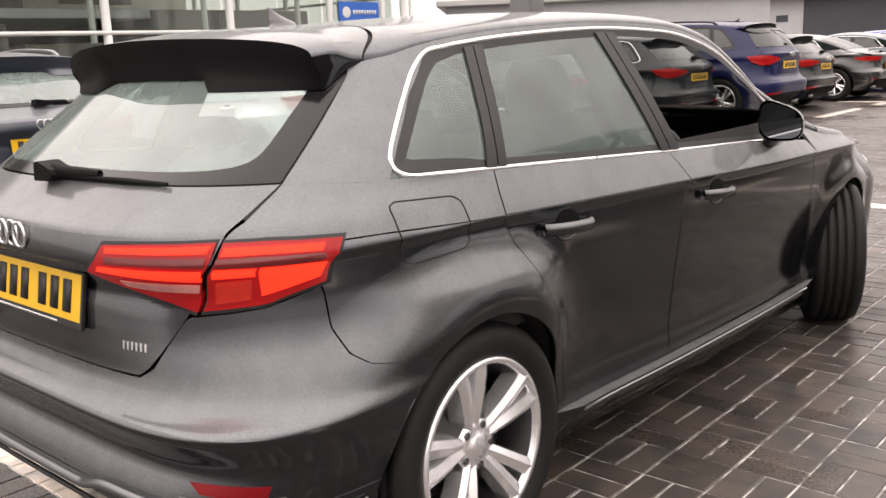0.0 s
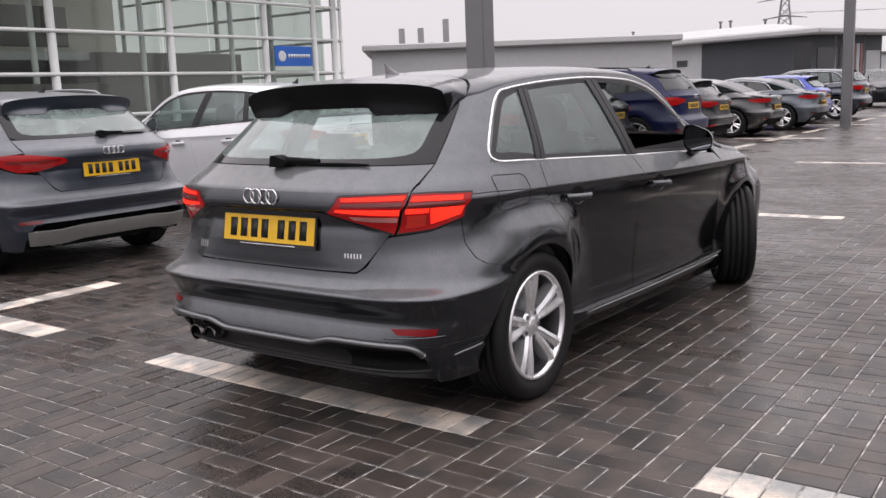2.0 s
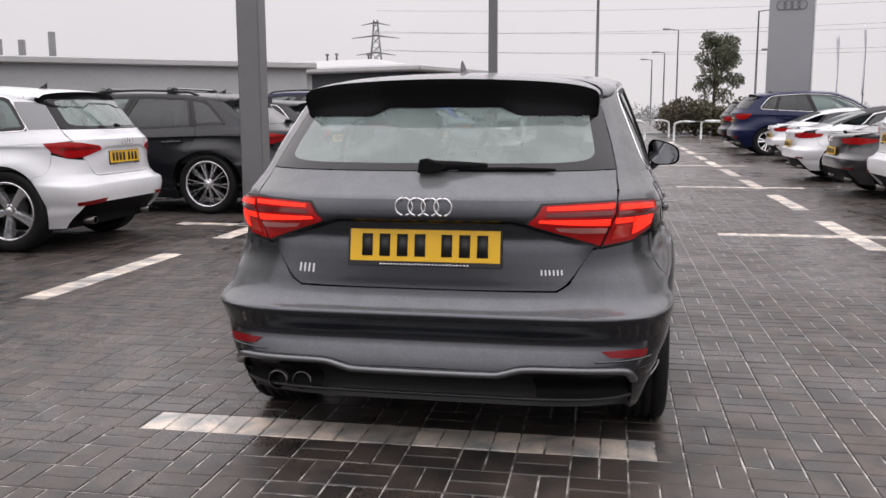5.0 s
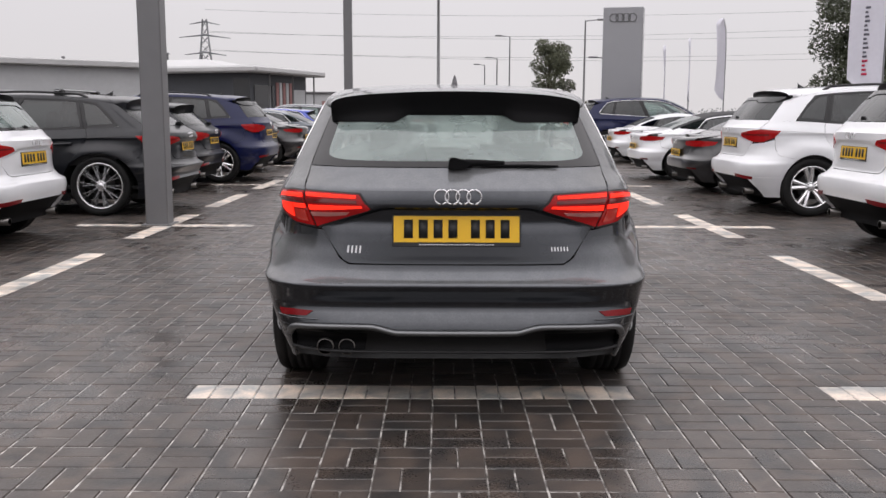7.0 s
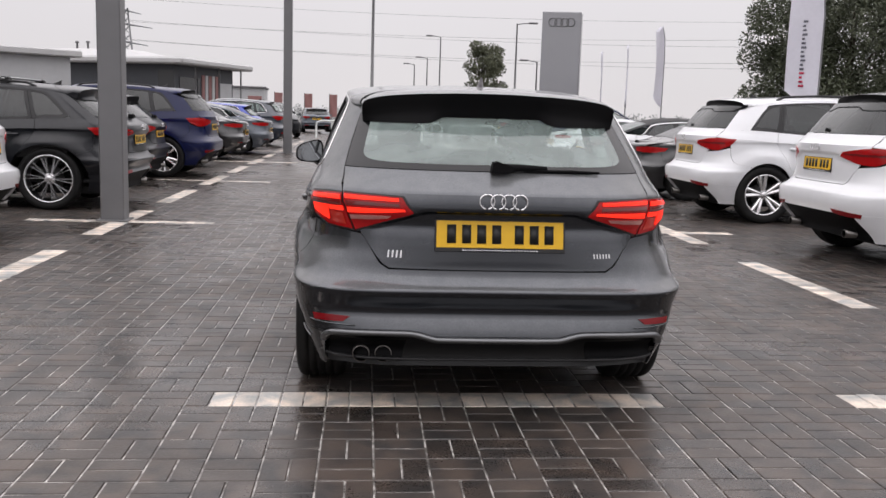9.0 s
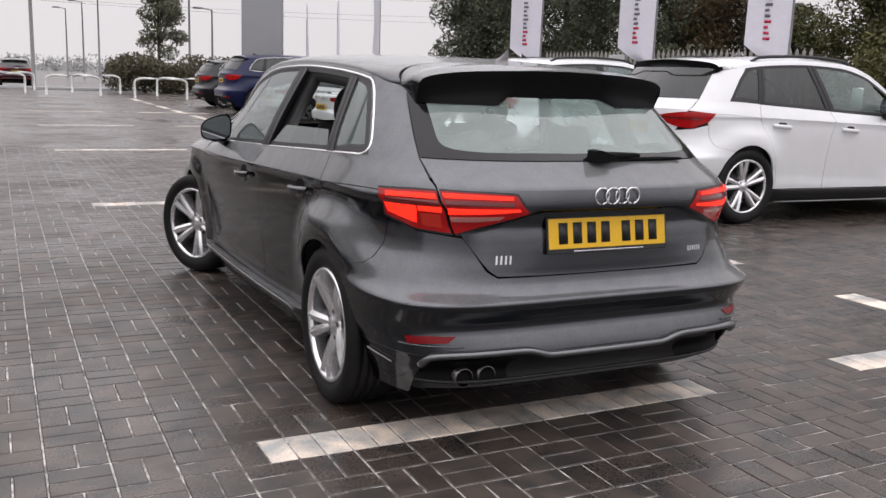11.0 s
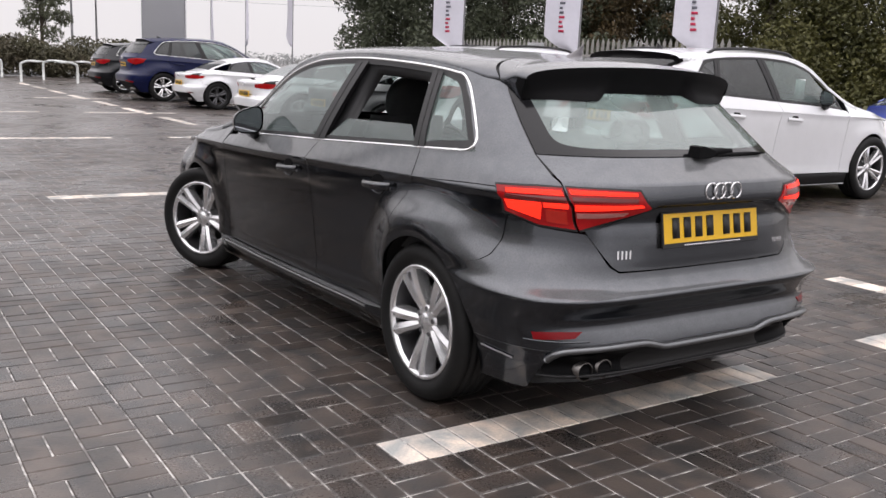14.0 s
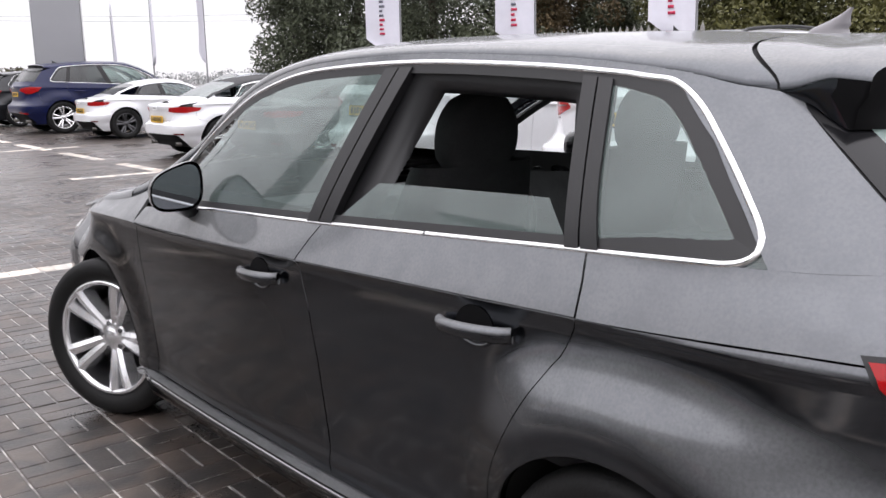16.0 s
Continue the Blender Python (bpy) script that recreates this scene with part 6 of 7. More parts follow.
park("hatchback_car", "charcoal hatchback standing between a navy car and a saloon", -1, 16.9, -3.75, colour="charcoal", scale=(1.02, 1.02, 1.0), lamps="suv", privacy=True)
park("saloon_car", "black saloon with chrome window trim", -1, 19.85, -3.5, kind="coupe", colour="black", scale=(1.04, 1.10, 1.04), lamps="suv", wheel_r=0.34)
park("saloon_car", "blue grey fastback with chrome window trim", -1, 23.0, -3.2, kind="coupe", colour="pewter", scale=(1.04, 1.10, 1.04), lamps="suv", wheel_r=0.34)
park("hatchback_car", "bright blue hatchback in the far row", -1, 26.2, -3.8, colour="blue", scale=(1, 0.95, 1.02))
park("suv", "grey sport utility vehicle with red lamps", -1, 29.4, -3.35, colour="slate", scale=(1.04, 1.05, 1.14), **SUV)
nose_out = dress_car(build_car("suv", pose(-5.9, 44.0, 0, 0, 0, 200), "black sport utility vehicle parked nose out at row end", colour="charcoal", scale=(1.06, 1.08, 1.16), privacy=True, kind="suv", wheel_r=0.37, rim_r=0.265), lamps="suv", privacy=True)
part("front_plate", Mesh().box((-0.27, 4.69, 0.42), (0.27, 4.71, 0.54), 0.003), PAPER, nose_out, "white front number plate", sharp=40)
for far_x, far_y, far_turn, far_colour, far_kind, far_label in ((-5.2, 49.0, 12, "white", "hatch", "white hatchback beyond the hoop barriers"), (-3.4, 50.5, 6, "pewter", "hatch", "blue grey hatchback beyond the hoop barriers"), (-0.9, 50.5, 4, "maroon", "hatch", "dark maroon hatchback beyond the hoop barriers")):
    dress_car(build_car("hatchback_car", pose(far_x, far_y, 0, 0, 0, far_turn), far_label, kind=far_kind, colour=far_colour, scale=(1.03, 1.0, 1.04), privacy=True), lamps="suv", privacy=True)

park("suv", "white sport utility vehicle with black sills and roof rails", 1, 4.90, R_TAIL, colour="white", scale=(1.06, 1.08, 1.165), privacy=True, rails="black", hi=True, chrome=False, sheet=True, black_mirror=True, **SUV)
park("suv", "white sport utility vehicle with twin exhausts and roof rails", 1, 8.55, R_TAIL, colour="white", scale=(1.06, 1.08, 1.165), privacy=True, rails="black", hi=True, chrome=False, **SUV)
park("convertible_car", "black two-door car with its tail to the lane", 1, 11.55, R_TAIL + 0.1, kind="coupe", colour="black", scale=(1.03, 1.06, 0.99), lamps="suv", wheel_r=0.34)
park("convertible_car", "white convertible with a black fabric roof", 1, 14.75, R_TAIL + 0.05, kind="coupe", colour="white", scale=(1.03, 1.06, 0.99), lamps="suv", wheel_r=0.34, soft_top=CABIN)
park("sports_coupe", "white sports coupe with dark alloy wheels", 1, 21.1, R_TAIL + 0.75, kind="coupe", colour="white", scale=(1.02, 0.97, 0.97), lamps="suv", wheel_r=0.34, rim_mat=DARKALLOY, chrome=False)
park("suv", "navy blue large sport utility vehicle", 1, 24.8, R_TAIL + 0.25, colour="navy", scale=(1.14, 1.22, 1.27), privacy=True, kind="suv", lamps="suv", wheel_r=0.40, rim_r=0.28)
park("suv", "dark grey sport utility vehicle", 1, 29.6, R_TAIL + 0.5, colour="charcoal", scale=(1.06, 1.08, 1.16), privacy=True, **SUV)
m = pose(15.4, 6.2, 0, 0, 0, 90)
dress_car(build_car("saloon_car", m, "bright blue saloon facing the row", kind="coupe", colour="blue", scale=(1.04, 1.08, 1.04), wheel_r=0.34), lamps="suv")
park("hatchback_car", "white car in the row behind the flags", -1, 24.0, 9.6 + 4.2, colour="white", scale=(1, 0.98, 1.02))
park("hatchback_car", "pale silver car in the row behind the flags", -1, 28.0, 9.6 + 4.2, colour="silver", scale=(1, 0.98, 1.02))


# ---- pillars, buildings, sign tower, lamps, trees, fence, flags ----
CONCRETE = material("grey_painted_steel", (0.17, 0.17, 0.175), rough=0.45, spots=0.12, scale=6, bump=0.05, bump_scale=40)
STEEL = material("white_steel_tube", (0.66, 0.68, 0.66), rough=0.4, spots=0.1, scale=20)
WALL_PALE = material("pale_cladding", (0.50, 0.51, 0.52), rough=0.6, spots=0.12, scale=4)
WALL_DARK = material("dark_cladding", (0.055, 0.06, 0.07), rough=0.55, spots=0.2, scale=4)
ROOF_PALE = material("pale_roof_sheet", (0.52, 0.52, 0.52), rough=0.5, spots=0.1, scale=3)
ROOM_WALL = material("showroom_wall", (0.58, 0.55, 0.48), rough=0.8, spots=0.12, scale=3)
ROOM_DARK = material("showroom_dark_panel", (0.12, 0.11, 0.095), rough=0.5, spots=0.3, scale=4)
ROOM_GREY = material("showroom_grey_panel", (0.20, 0.19, 0.175), rough=0.6, spots=0.25, scale=3)
PANE = glass("facade_glass", (0.72, 0.78, 0.74), 0.06, (0.5, 0.55, 0.52))
PANE_DARK = material("dark_shop_glass", (0.03, 0.032, 0.035), rough=0.1, spots=0.3, scale=0.8)
RED_PANEL = material("faded_red_panel", (0.33, 0.16, 0.15), rough=0.6, spots=0.3, scale=2)
TOWER = material("silver_sign_panel", (0.34, 0.345, 0.36), rough=0.42, metal=0.3, spots=0.05, scale=2)
BLUE_SIGN = material("blue_sign", (0.015, 0.12, 0.50), rough=0.4, spots=0.1, scale=8)
FLAG = material("white_flag_cloth", (0.72, 0.71, 0.78), rough=0.8, spots=0.08, scale=14)
FLAG_RED = material("flag_red_print", (0.50, 0.03, 0.08), rough=0.8)
FLAG_GREY = material("flag_grey_print", (0.14, 0.14, 0.17), rough=0.8)
BARK = material("bark", (0.07, 0.055, 0.04), rough=0.9, spots=0.4, scale=20, bump=0.5, bump_scale=30)
LEAF = material("dark_leaves", (0.075, 0.088, 0.048), rough=0.6, spots=0.35, scale=1.2, random_value=0.28)
LEAF_OLIVE = material("olive_leaves", (0.105, 0.098, 0.022), rough=0.6, spots=0.45, scale=1.0, random_value=0.28, second=(0.05, 0.055, 0.016))
LEAF_BROWN = material("autumn_leaves", (0.11, 0.075, 0.03), rough=0.6, spots=0.4, scale=1.0, random_value=0.4)
LEAF_HEDGE = material("dull_hedge_leaves", (0.085, 0.085, 0.045), rough=0.7, spots=0.4, scale=1.0, random_value=0.3, second=(0.075, 0.055, 0.035))
# leaves of the small tree, paled because haze is painted into the green
LEAF_HAZE_TINT = material("hazy_leaves", (0.115, 0.125, 0.075), rough=0.7, spots=0.3, scale=1.2, random_value=0.2)
# woods on the horizon: haze is painted into this pale grey
LEAF_FAR_HAZED = material("distant_woods", (0.36, 0.37, 0.365), rough=0.9, spots=0.15, scale=0.3, random_value=0.12)
WOOD = material("grey_palisade", (0.30, 0.29, 0.27), rough=0.6, spots=0.25, scale=8)
CABLE = material("cable", (0.16, 0.16, 0.165), rough=0.6)
PYLON = material("galvanised_lattice", (0.26, 0.27, 0.28), rough=0.6, spots=0.2, scale=1)

for px, py in ((-3.29, 6.68), (-2.85, 23.8)):
    pil = thing("pillar", pose(px, py, 0, 0, 0, 2), "grey painted square steel pillar standing at the edge of the lane", "pillar", group="pillars along the lane")
    part("shaft", Mesh().box((-0.125, -0.125, 0), (0.125, 0.125, 7.5), 0.012), CONCRETE, pil, sharp=40)
    part("base_plate", Mesh().box((-0.17, -0.17, 0.0), (0.17, 0.17, 0.015), 0.004), CONCRETE, pil, sharp=40)


def showroom():
    """The glazed hall: rooms set back behind panes and a cage of white tubes."""
    b = thing("showroom_building", pose(-19.6, 8.5, 0), "glass-fronted showroom with a white steel tube frame", "building")
    y0, y1, hgt, dep = -16.0, 13.0, 7.6, 12.0
    part("floor_slab", Mesh().box((-dep, y0, -0.004), (0.0, y1, 0.10)), WALL_PALE, b)
    part("back_wall", Mesh().box((-dep - 0.3, y0, 0.1), (-dep, y1, hgt)), ROOM_WALL, b)
    part("roof", Mesh().box((-dep - 0.6, y0 - 0.6, hgt), (0.9, y1 + 0.9, hgt + 0.5), 0.1), ROOF_PALE, b, sharp=40)
    part("end_wall", Mesh().box((-dep, y0 - 0.3, 0.1), (0, y0, hgt)), ROOM_WALL, b)
    for ya, yb, za, zb_, dx in ((-4.0, 1.5, 0.1, 2.55, -3.0), (1.7, 6.0, 0.1, 2.0, -2.5), (6.4, 12.4, 0.1, 3.0, -3.6)):
        part("inner_room", Mesh().box((-dep, ya, za), (dx, yb, zb_), 0.02), ROOM_DARK if zb_ < 2.6 else ROOM_GREY, b, sharp=40)
    for ya, yb, za, zb_ in ((-5.5, -1.5, 3.1, 5.0), (0.6, 3.4, 3.0, 5.2), (4.6, 7.0, 3.3, 4.6)):
        part("wall_panel", Mesh().box((-6.2, ya, za), (-6.0, yb, zb_), 0.02), ROOM_DARK, b, sharp=40)
    part("mezzanine", Mesh().box((-dep, y0, 2.75), (-4.0, 7.8, 3.02), 0.02), WALL_PALE, b, sharp=40)
    for y in np.arange(y0, y1 + 0.01, 3.7):
        part("post", Mesh().tube([(0.35, y, 0), (0.35, y, hgt)], 0.11, 12), STEEL, b)
        part("inner_column", Mesh().tube([(-2.6, y + 1.2, 0.1), (-2.6, y + 1.2, hgt)], 0.09, 10), STEEL, b)
    for y, r in ((y1 - 0.9, 0.10), (y1 + 0.1, 0.12), (y1 + 0.45, 0.06)):
        part("corner_post", Mesh().tube([(0.42, y, 0), (0.42, y, hgt)], r, 12), STEEL, b)
    for z in (1.05, 2.15, 3.25, 4.35, 5.45, 6.55):
        part("transom", Mesh().tube([(0.42, y0, z), (0.42, y1 + 0.5, z)], 0.055, 8), STEEL, b)
        part("return_transom", Mesh().tube([(0.42, y1 + 0.45, z), (-dep, y1 + 0.45, z)], 0.055, 8), STEEL, b)
    for i, y in enumerate(np.arange(y0, y1 - 0.1, 3.7)):
        for z in (0.1, 2.15, 4.35):
            pn = part("pane", Mesh().add([(0.0, y + 0.04, z + 0.03), (0.0, min(y + 3.66, y1), z + 0.03), (0.0, min(y + 3.66, y1), min(z + 2.17, hgt)), (0.0, y + 0.04, min(z + 2.17, hgt))], [(0, 1, 2, 3)]), PANE, b, smooth=False)
            pn.visible_shadow = False
    for x in np.arange(-dep, 0, 3.0):
        pn = part("return_pane", Mesh().add([(x, y1, 0.1), (x + 2.95, y1, 0.1), (x + 2.95, y1, hgt), (x, y1, hgt)], [(0, 1, 2, 3)]), PANE, b, smooth=False)
        pn.visible_shadow = False
        part("return_post", Mesh().tube([(x, y1 + 0.4, 0), (x, y1 + 0.4, hgt)], 0.10, 10), STEEL, b)
    s = thing("hanging_sign", pose(-18.95, 19.35, 2.68), "blue rectangular sign with a round white mark", "sign")
    part("board", Mesh().box((-0.03, -0.85, -0.32), (0.03, 0.85, 0.32), 0.01), BLUE_SIGN, s, sharp=40)
    part("round_mark", Mesh().lathe([(0.031, 0.001), (0.036, 0.12), (0.036, 0.16), (0.031, 0.17)], "x", 20, at=(0, -0.55, 0)), STEEL, s)
    wb = Mesh()
    for i in range(9):
        wb.box((0.031, -0.28 + i * 0.115, -0.06), (0.036, -0.28 + i * 0.115 + 0.075, 0.07))
    part("lettering", wb, STEEL, s)
    part("bracket", Mesh().tube([(-0.6, 0.5, 0.1), (0, 0.5, 0.1)], 0.02, 6), STEEL, s)


showroom()


def wing_building():
    """The low building next door: dark wall, pale overhanging roof, glazed end."""
    b = thing("low_building", pose(-17.2, 78.0, 0, 0, 0, 160), "low pale commercial building with a dark wall and wide flat roof", "building")
    # its x runs along the front wall, its -y into the building
    part("wall", Mesh().box((0, -10.5, 0), (11.5, 0, 4.9), 0.02), WALL_DARK, b, sharp=40)
    part("pale_wall", Mesh().box((11.5, -10.5, 0), (19.5, -0.05, 4.9), 0.02), WALL_PALE, b, sharp=40)
    part("low_wing", Mesh().box((19.5, -12, 0), (56.0, -0.9, 4.6), 0.02), WALL_PALE, b, sharp=40)
    part("roof", Mesh().box((-1.6, -11.8, 4.9), (19.8, 1.3, 5.5), 0.16), ROOF_PALE, b, sharp=40)
    part("roof_crown", Mesh().add([(3, -10.8, 5.49), (50, -10.8, 5.49), (50, -1.5, 5.49), (3, -1.5, 5.49), (8, -7.5, 6.5), (50, -7.5, 6.5), (50, -5, 6.5), (8, -5, 6.5)], [(4, 5, 6, 7), (0, 1, 5, 4), (1, 2, 6, 5), (2, 3, 7, 6), (3, 0, 4, 7)]), ROOF_PALE, b, smooth=False)
    part("wing_roof", Mesh().box((19.8, -12.4, 4.6), (56.5, -0.5, 5.0), 0.08), ROOF_PALE, b, sharp=40)
    part("shopfront", Mesh().box((-0.05, -4.2, 0.3), (0.02, -0.8, 3.9), 0.01), PANE_DARK, b, "dark shop window", sharp=40)
    part("corner_glazing", Mesh().box((-0.03, 0.0, 0.3), (1.6, 0.05, 4.4), 0.01), PANE_DARK, b, sharp=40)
    for k in range(5):
        part("display_panel", Mesh().box((-0.06, -5.1 - 0.62 * k, 0.4), (0.02, -4.6 - 0.62 * k, 4.2), 0.01), (RED_PANEL, WALL_PALE)[k % 2], b, sharp=40)
    part("end_panel", Mesh().box((-0.06, -10.2, 0.2), (0.02, -8.0, 3.6), 0.01), WALL_PALE, b, sharp=40)
    for k in range(3):
        part("canopy_post", Mesh().tube([(-1.2, -1.5 - 4.2 * k, 0), (-1.2, -1.5 - 4.2 * k, 4.95)], 0.08, 8), CONCRETE, b)
    for i in range(2):
        part("vent", Mesh().box((13.2 + 2.6 * i, -0.1, 2.9), (14.5 + 2.6 * i, 0.0, 3.5), 0.01), WALL_DARK, b, sharp=40)
    for x, h in ((9.0, 0.4), (13.0, 0.6), (14.2, 0.6), (26, 0.5)):
        part("roof_cowl", Mesh().lathe([(5.4, 0.10), (6.5 + h, 0.10), (6.5 + h, 0.2), (6.65 + h, 0.18), (6.7 + h, 0.001)], "z", 10, at=(x, -6, 0)), CONCRETE, b)
    w = thing("works_building", pose(-34.6, 42.8, 0, 0, 0, 128), "long pale workshop with flues on its roof", "building")
    part("wall", Mesh().box((-16, -14, 0), (16, 0, 3.3), 0.02), WALL_PALE, w, sharp=40)
    part("roof", Mesh().box((-16.4, -14.4, 3.3), (16.4, 0.4, 3.6), 0.05), ROOF_PALE, w, sharp=40)
    for y, h, r in ((-1.4, 1.8, 0.2), (-2.6, 1.8, 0.2), (-3.3, 0.9, 0.16), (-4.2, 2.3, 0.2)):
        part("flue", Mesh().lathe([(3.5, r), (3.6 + h, r), (3.6 + h, r * 0.8), (3.5, r * 0.8)], "z", 12, at=(0, y, 0)), CONCRETE, w)
    part("duct", Mesh().box((-0.2, -2.6, 4.0), (0.2, -1.4, 4.35), 0.03), CONCRETE, w, sharp=40)


wing_building()

far_hall = thing("far_hall", pose(-19.4, 118, 0, 0, 0, 4), "low grey industrial hall beyond the car park", "building")
part("wall", Mesh().box((0, 0, 0), (5.6, 10, 4.0), 0.05), WALL_PALE, far_hall, sharp=40)
part("door", Mesh().box((3.4, -0.06, 0), (5.2, 0.02, 3.0), 0.02), RED_PANEL, far_hall, sharp=40)
part("roof", Mesh().box((-0.2, -0.3, 4.0), (5.8, 10.2, 4.25), 0.05), CONCRETE, far_hall, sharp=40)

tower = thing("sign_tower", pose(6.05, 27.6, 0, 0, 0, -12), "tall silver grey sign tower with four rings near its top", "sign")
part("panel", Mesh().box((-0.66, -0.16, 0), (0.66, 0.16, 4.85), 0.02), TOWER, tower, sharp=40)
part("side_strip", Mesh().box((0.665, -0.12, 0.0), (0.70, 0.12, 4.80), 0.005), ALLOY, tower, sharp=40)
rings(tower, 0.0, -0.175, 4.50, 0.135, CONCRETE)


def street_lamp(x, y, h, arm=1.0, turn=0.0):
    lamp = thing("street_lamp", pose(x, y, 0, 0, 0, turn), "slender grey street lamp with a flat head", "street lamp", group="street lamps beyond the lot")
    part("column", Mesh().tube([(0, 0, 0), (0, 0, h * 0.5), (0, 0, h)], (0.09, 0.07, 0.045), 8), CONCRETE, lamp)
    part("arm", Mesh().tube([(0, 0, h - 0.05), (arm * 0.6, 0, h + 0.02), (arm, 0, h + 0.05)], 0.035, 6), CONCRETE, lamp)
    part("head", Mesh().box((arm - 0.1, -0.12, h), (arm + 0.55, 0.12, h + 0.12), 0.04), CONCRETE, lamp, sharp=40)


for x, y, h, a, t in ((9.8, 60, 7.7, 0.9, 0), (11.4, 60.5, 5.2, 0.7, 180), (6.1, 80, 8.3, 0.8, 180), (5.2, 84, 6.6, 0.6, 180), (4.4, 92, 6.4, 0.6, 180)):
    street_lamp(x, y, h, a, t)
mast = thing("flag_mast", pose(-0.25, 46, 0), "tall thin grey mast", "mast")
part("pole", Mesh().tube([(0, 0, 0), (0, 0, 12)], (0.10, 0.05), 8), CONCRETE, mast)


def lattice_pylon():
    p = thing("electricity_pylon", pose(-42.0, 160, 0, 0, 0, 10), "grey lattice electricity pylon far behind the roofs", "pylon")
    h = 17.8
    half = lambda z: 1.9 * (1 - z / h) ** 1.2 + 0.35
    for sx in (-1, 1):
        for sy in (-1, 1):
            part("leg", Mesh().tube([(sx * half(z), sy * half(z), z) for z in np.linspace(0, h, 8)], 0.10, 5), PYLON, p)
    br = Mesh()
    zs = np.linspace(0, h, 13)
    for a, b in zip(zs[:-1], zs[1:]):
        for s in (-1, 1):
            br.tube([(-half(a), s * half(a), a), (half(b), s * half(b), b)], 0.05, 4)
            br.tube([(half(a), s * half(a), a), (-half(b), s * half(b), b)], 0.05, 4)
    part("bracing", br, PYLON, p)
    for z, w in ((11.6, 3.6), (14.6, 4.4), (16.9, 2.6)):
        part("cross_arm", Mesh().tube([(-w, 0, z), (0, 0, z + 0.5), (w, 0, z)], (0.06, 0.18, 0.06), 5), PYLON, p)
    k = thing("power_line", pose(0, 0, 0), "thin power cables sagging across the grey sky", "cable")
    for z0, z1, yy in ((10.6, 13.5, 160), (10.6, 15.5, 163), (13.8, 18.0, 160), (13.8, 20.5, 163), (17.6, 23.0, 161)):
        t = np.linspace(0, 1, 30)
        x = -42 + t * 190
        z = z0 + (z1 - z0) * t - 12 * t * (1 - t)
        part("cable", Mesh().tube(np.stack([x, np.full(30, yy), z + 2], 1), 0.022, 4), CABLE, k)


lattice_pylon()


def hoop(x, y, w=2.1, h=0.82):
    b = thing("hoop_barrier", pose(x, y, 0), "white tubular steel hoop barrier set in the paving", "barrier", group="hoop barriers at the end of the lane")
    p = rounded([(-w / 2, 0, -0.02), (-w / 2, 0, h), (w / 2, 0, h), (w / 2, 0, -0.02)], 0.12, 3)
    part("tube", Mesh().tube(p, 0.05, 10), STEEL, b)


for hoop_x, hoop_y in ((4.26, 36.9), (1.0, 38.7), (-1.85, 40.5), (5.7, 40.5), (2.3, 43.0), (-1.3, 45.6)):
    hoop(hoop_x, hoop_y)
kerb = tagged(part("kerb", Mesh().box((-3, 47.2, -0.004), (14, 47.35, 0.14), 0.02), WALL_PALE, sharp=40), "grey concrete kerb before the planting", "kerb", kind="structure")


# ---- plants ----
def leaf_cloud(n, centres, size, seed, squash=0.8):
    """n small leaf blades scattered in lumps; each lump is (x, y, z, radius)."""
    r = np.random.RandomState(seed)
    c = np.array(centres, float)
    w = c[:, 3] ** 2
    pick = r.choice(len(c), n, p=w / w.sum())
    d = r.normal(size=(n, 3))
    d /= np.linalg.norm(d, axis=1)[:, None]
    rad = c[pick, 3] * (0.45 + 0.62 * r.rand(n) ** 0.5)
    p = c[pick, :3] + d * rad[:, None] * (1, 1, squash)
    a, b = r.normal(size=(n, 3)), r.normal(size=(n, 3))
    a /= np.linalg.norm(a, axis=1)[:, None]
    b -= a * (a * b).sum(1)[:, None]
    b /= np.linalg.norm(b, axis=1)[:, None]
    s = size * (0.6 + 0.8 * r.rand(n))[:, None]
    v = np.stack([p - a * s, p + b * s * 0.45, p + a * s, p - b * s * 0.45], 1).reshape(-1, 3)
    return Mesh().add(v, np.arange(4 * n).reshape(-1, 4).tolist())


def tree(x, y, h, spread, mat, label, seed, leaves=5000, size=0.16, trunk=0.16, low=0.25, lumps=26):
    r = random.Random(seed)
    t = thing("tree", pose(x, y, 0), label, "tree")
    part("trunk", Mesh().tube([(0, 0, -0.1), (r.uniform(-0.1, 0.1), r.uniform(-0.1, 0.1), h * 0.4), (r.uniform(-0.2, 0.2), r.uniform(-0.2, 0.2), h * 0.85)], (trunk, trunk * 0.7, trunk * 0.2), 9), BARK, t)
    cs = []
    for i in range(lumps):
        f = r.uniform(low, 1.0)
        ring = spread * math.sqrt(max(0.05, 1 - ((f - 0.5) / 0.56) ** 2))
        a = r.uniform(0, 2 * math.pi)
        d = ring * r.uniform(0.2, 0.95)
        cs.append((d * math.cos(a), d * math.sin(a), f * h, spread * r.uniform(0.22, 0.42)))
    for cx, cy, cz, cr in cs[:9]:
        part("limb", Mesh().tube([(0, 0, cz * 0.6), (cx * 0.5, cy * 0.5, cz * 0.82), (cx, cy, cz)], (trunk * 0.4, trunk * 0.25, trunk * 0.08), 5), BARK, t)
    part("crown", leaf_cloud(leaves, cs, size, seed), mat, t)


tree(6.0, 48, 5.3, 1.3, LEAF_HAZE_TINT, "small rounded dark green tree beyond the hoop barriers", 3, 9000, 0.07, 0.11, 0.36, 44)
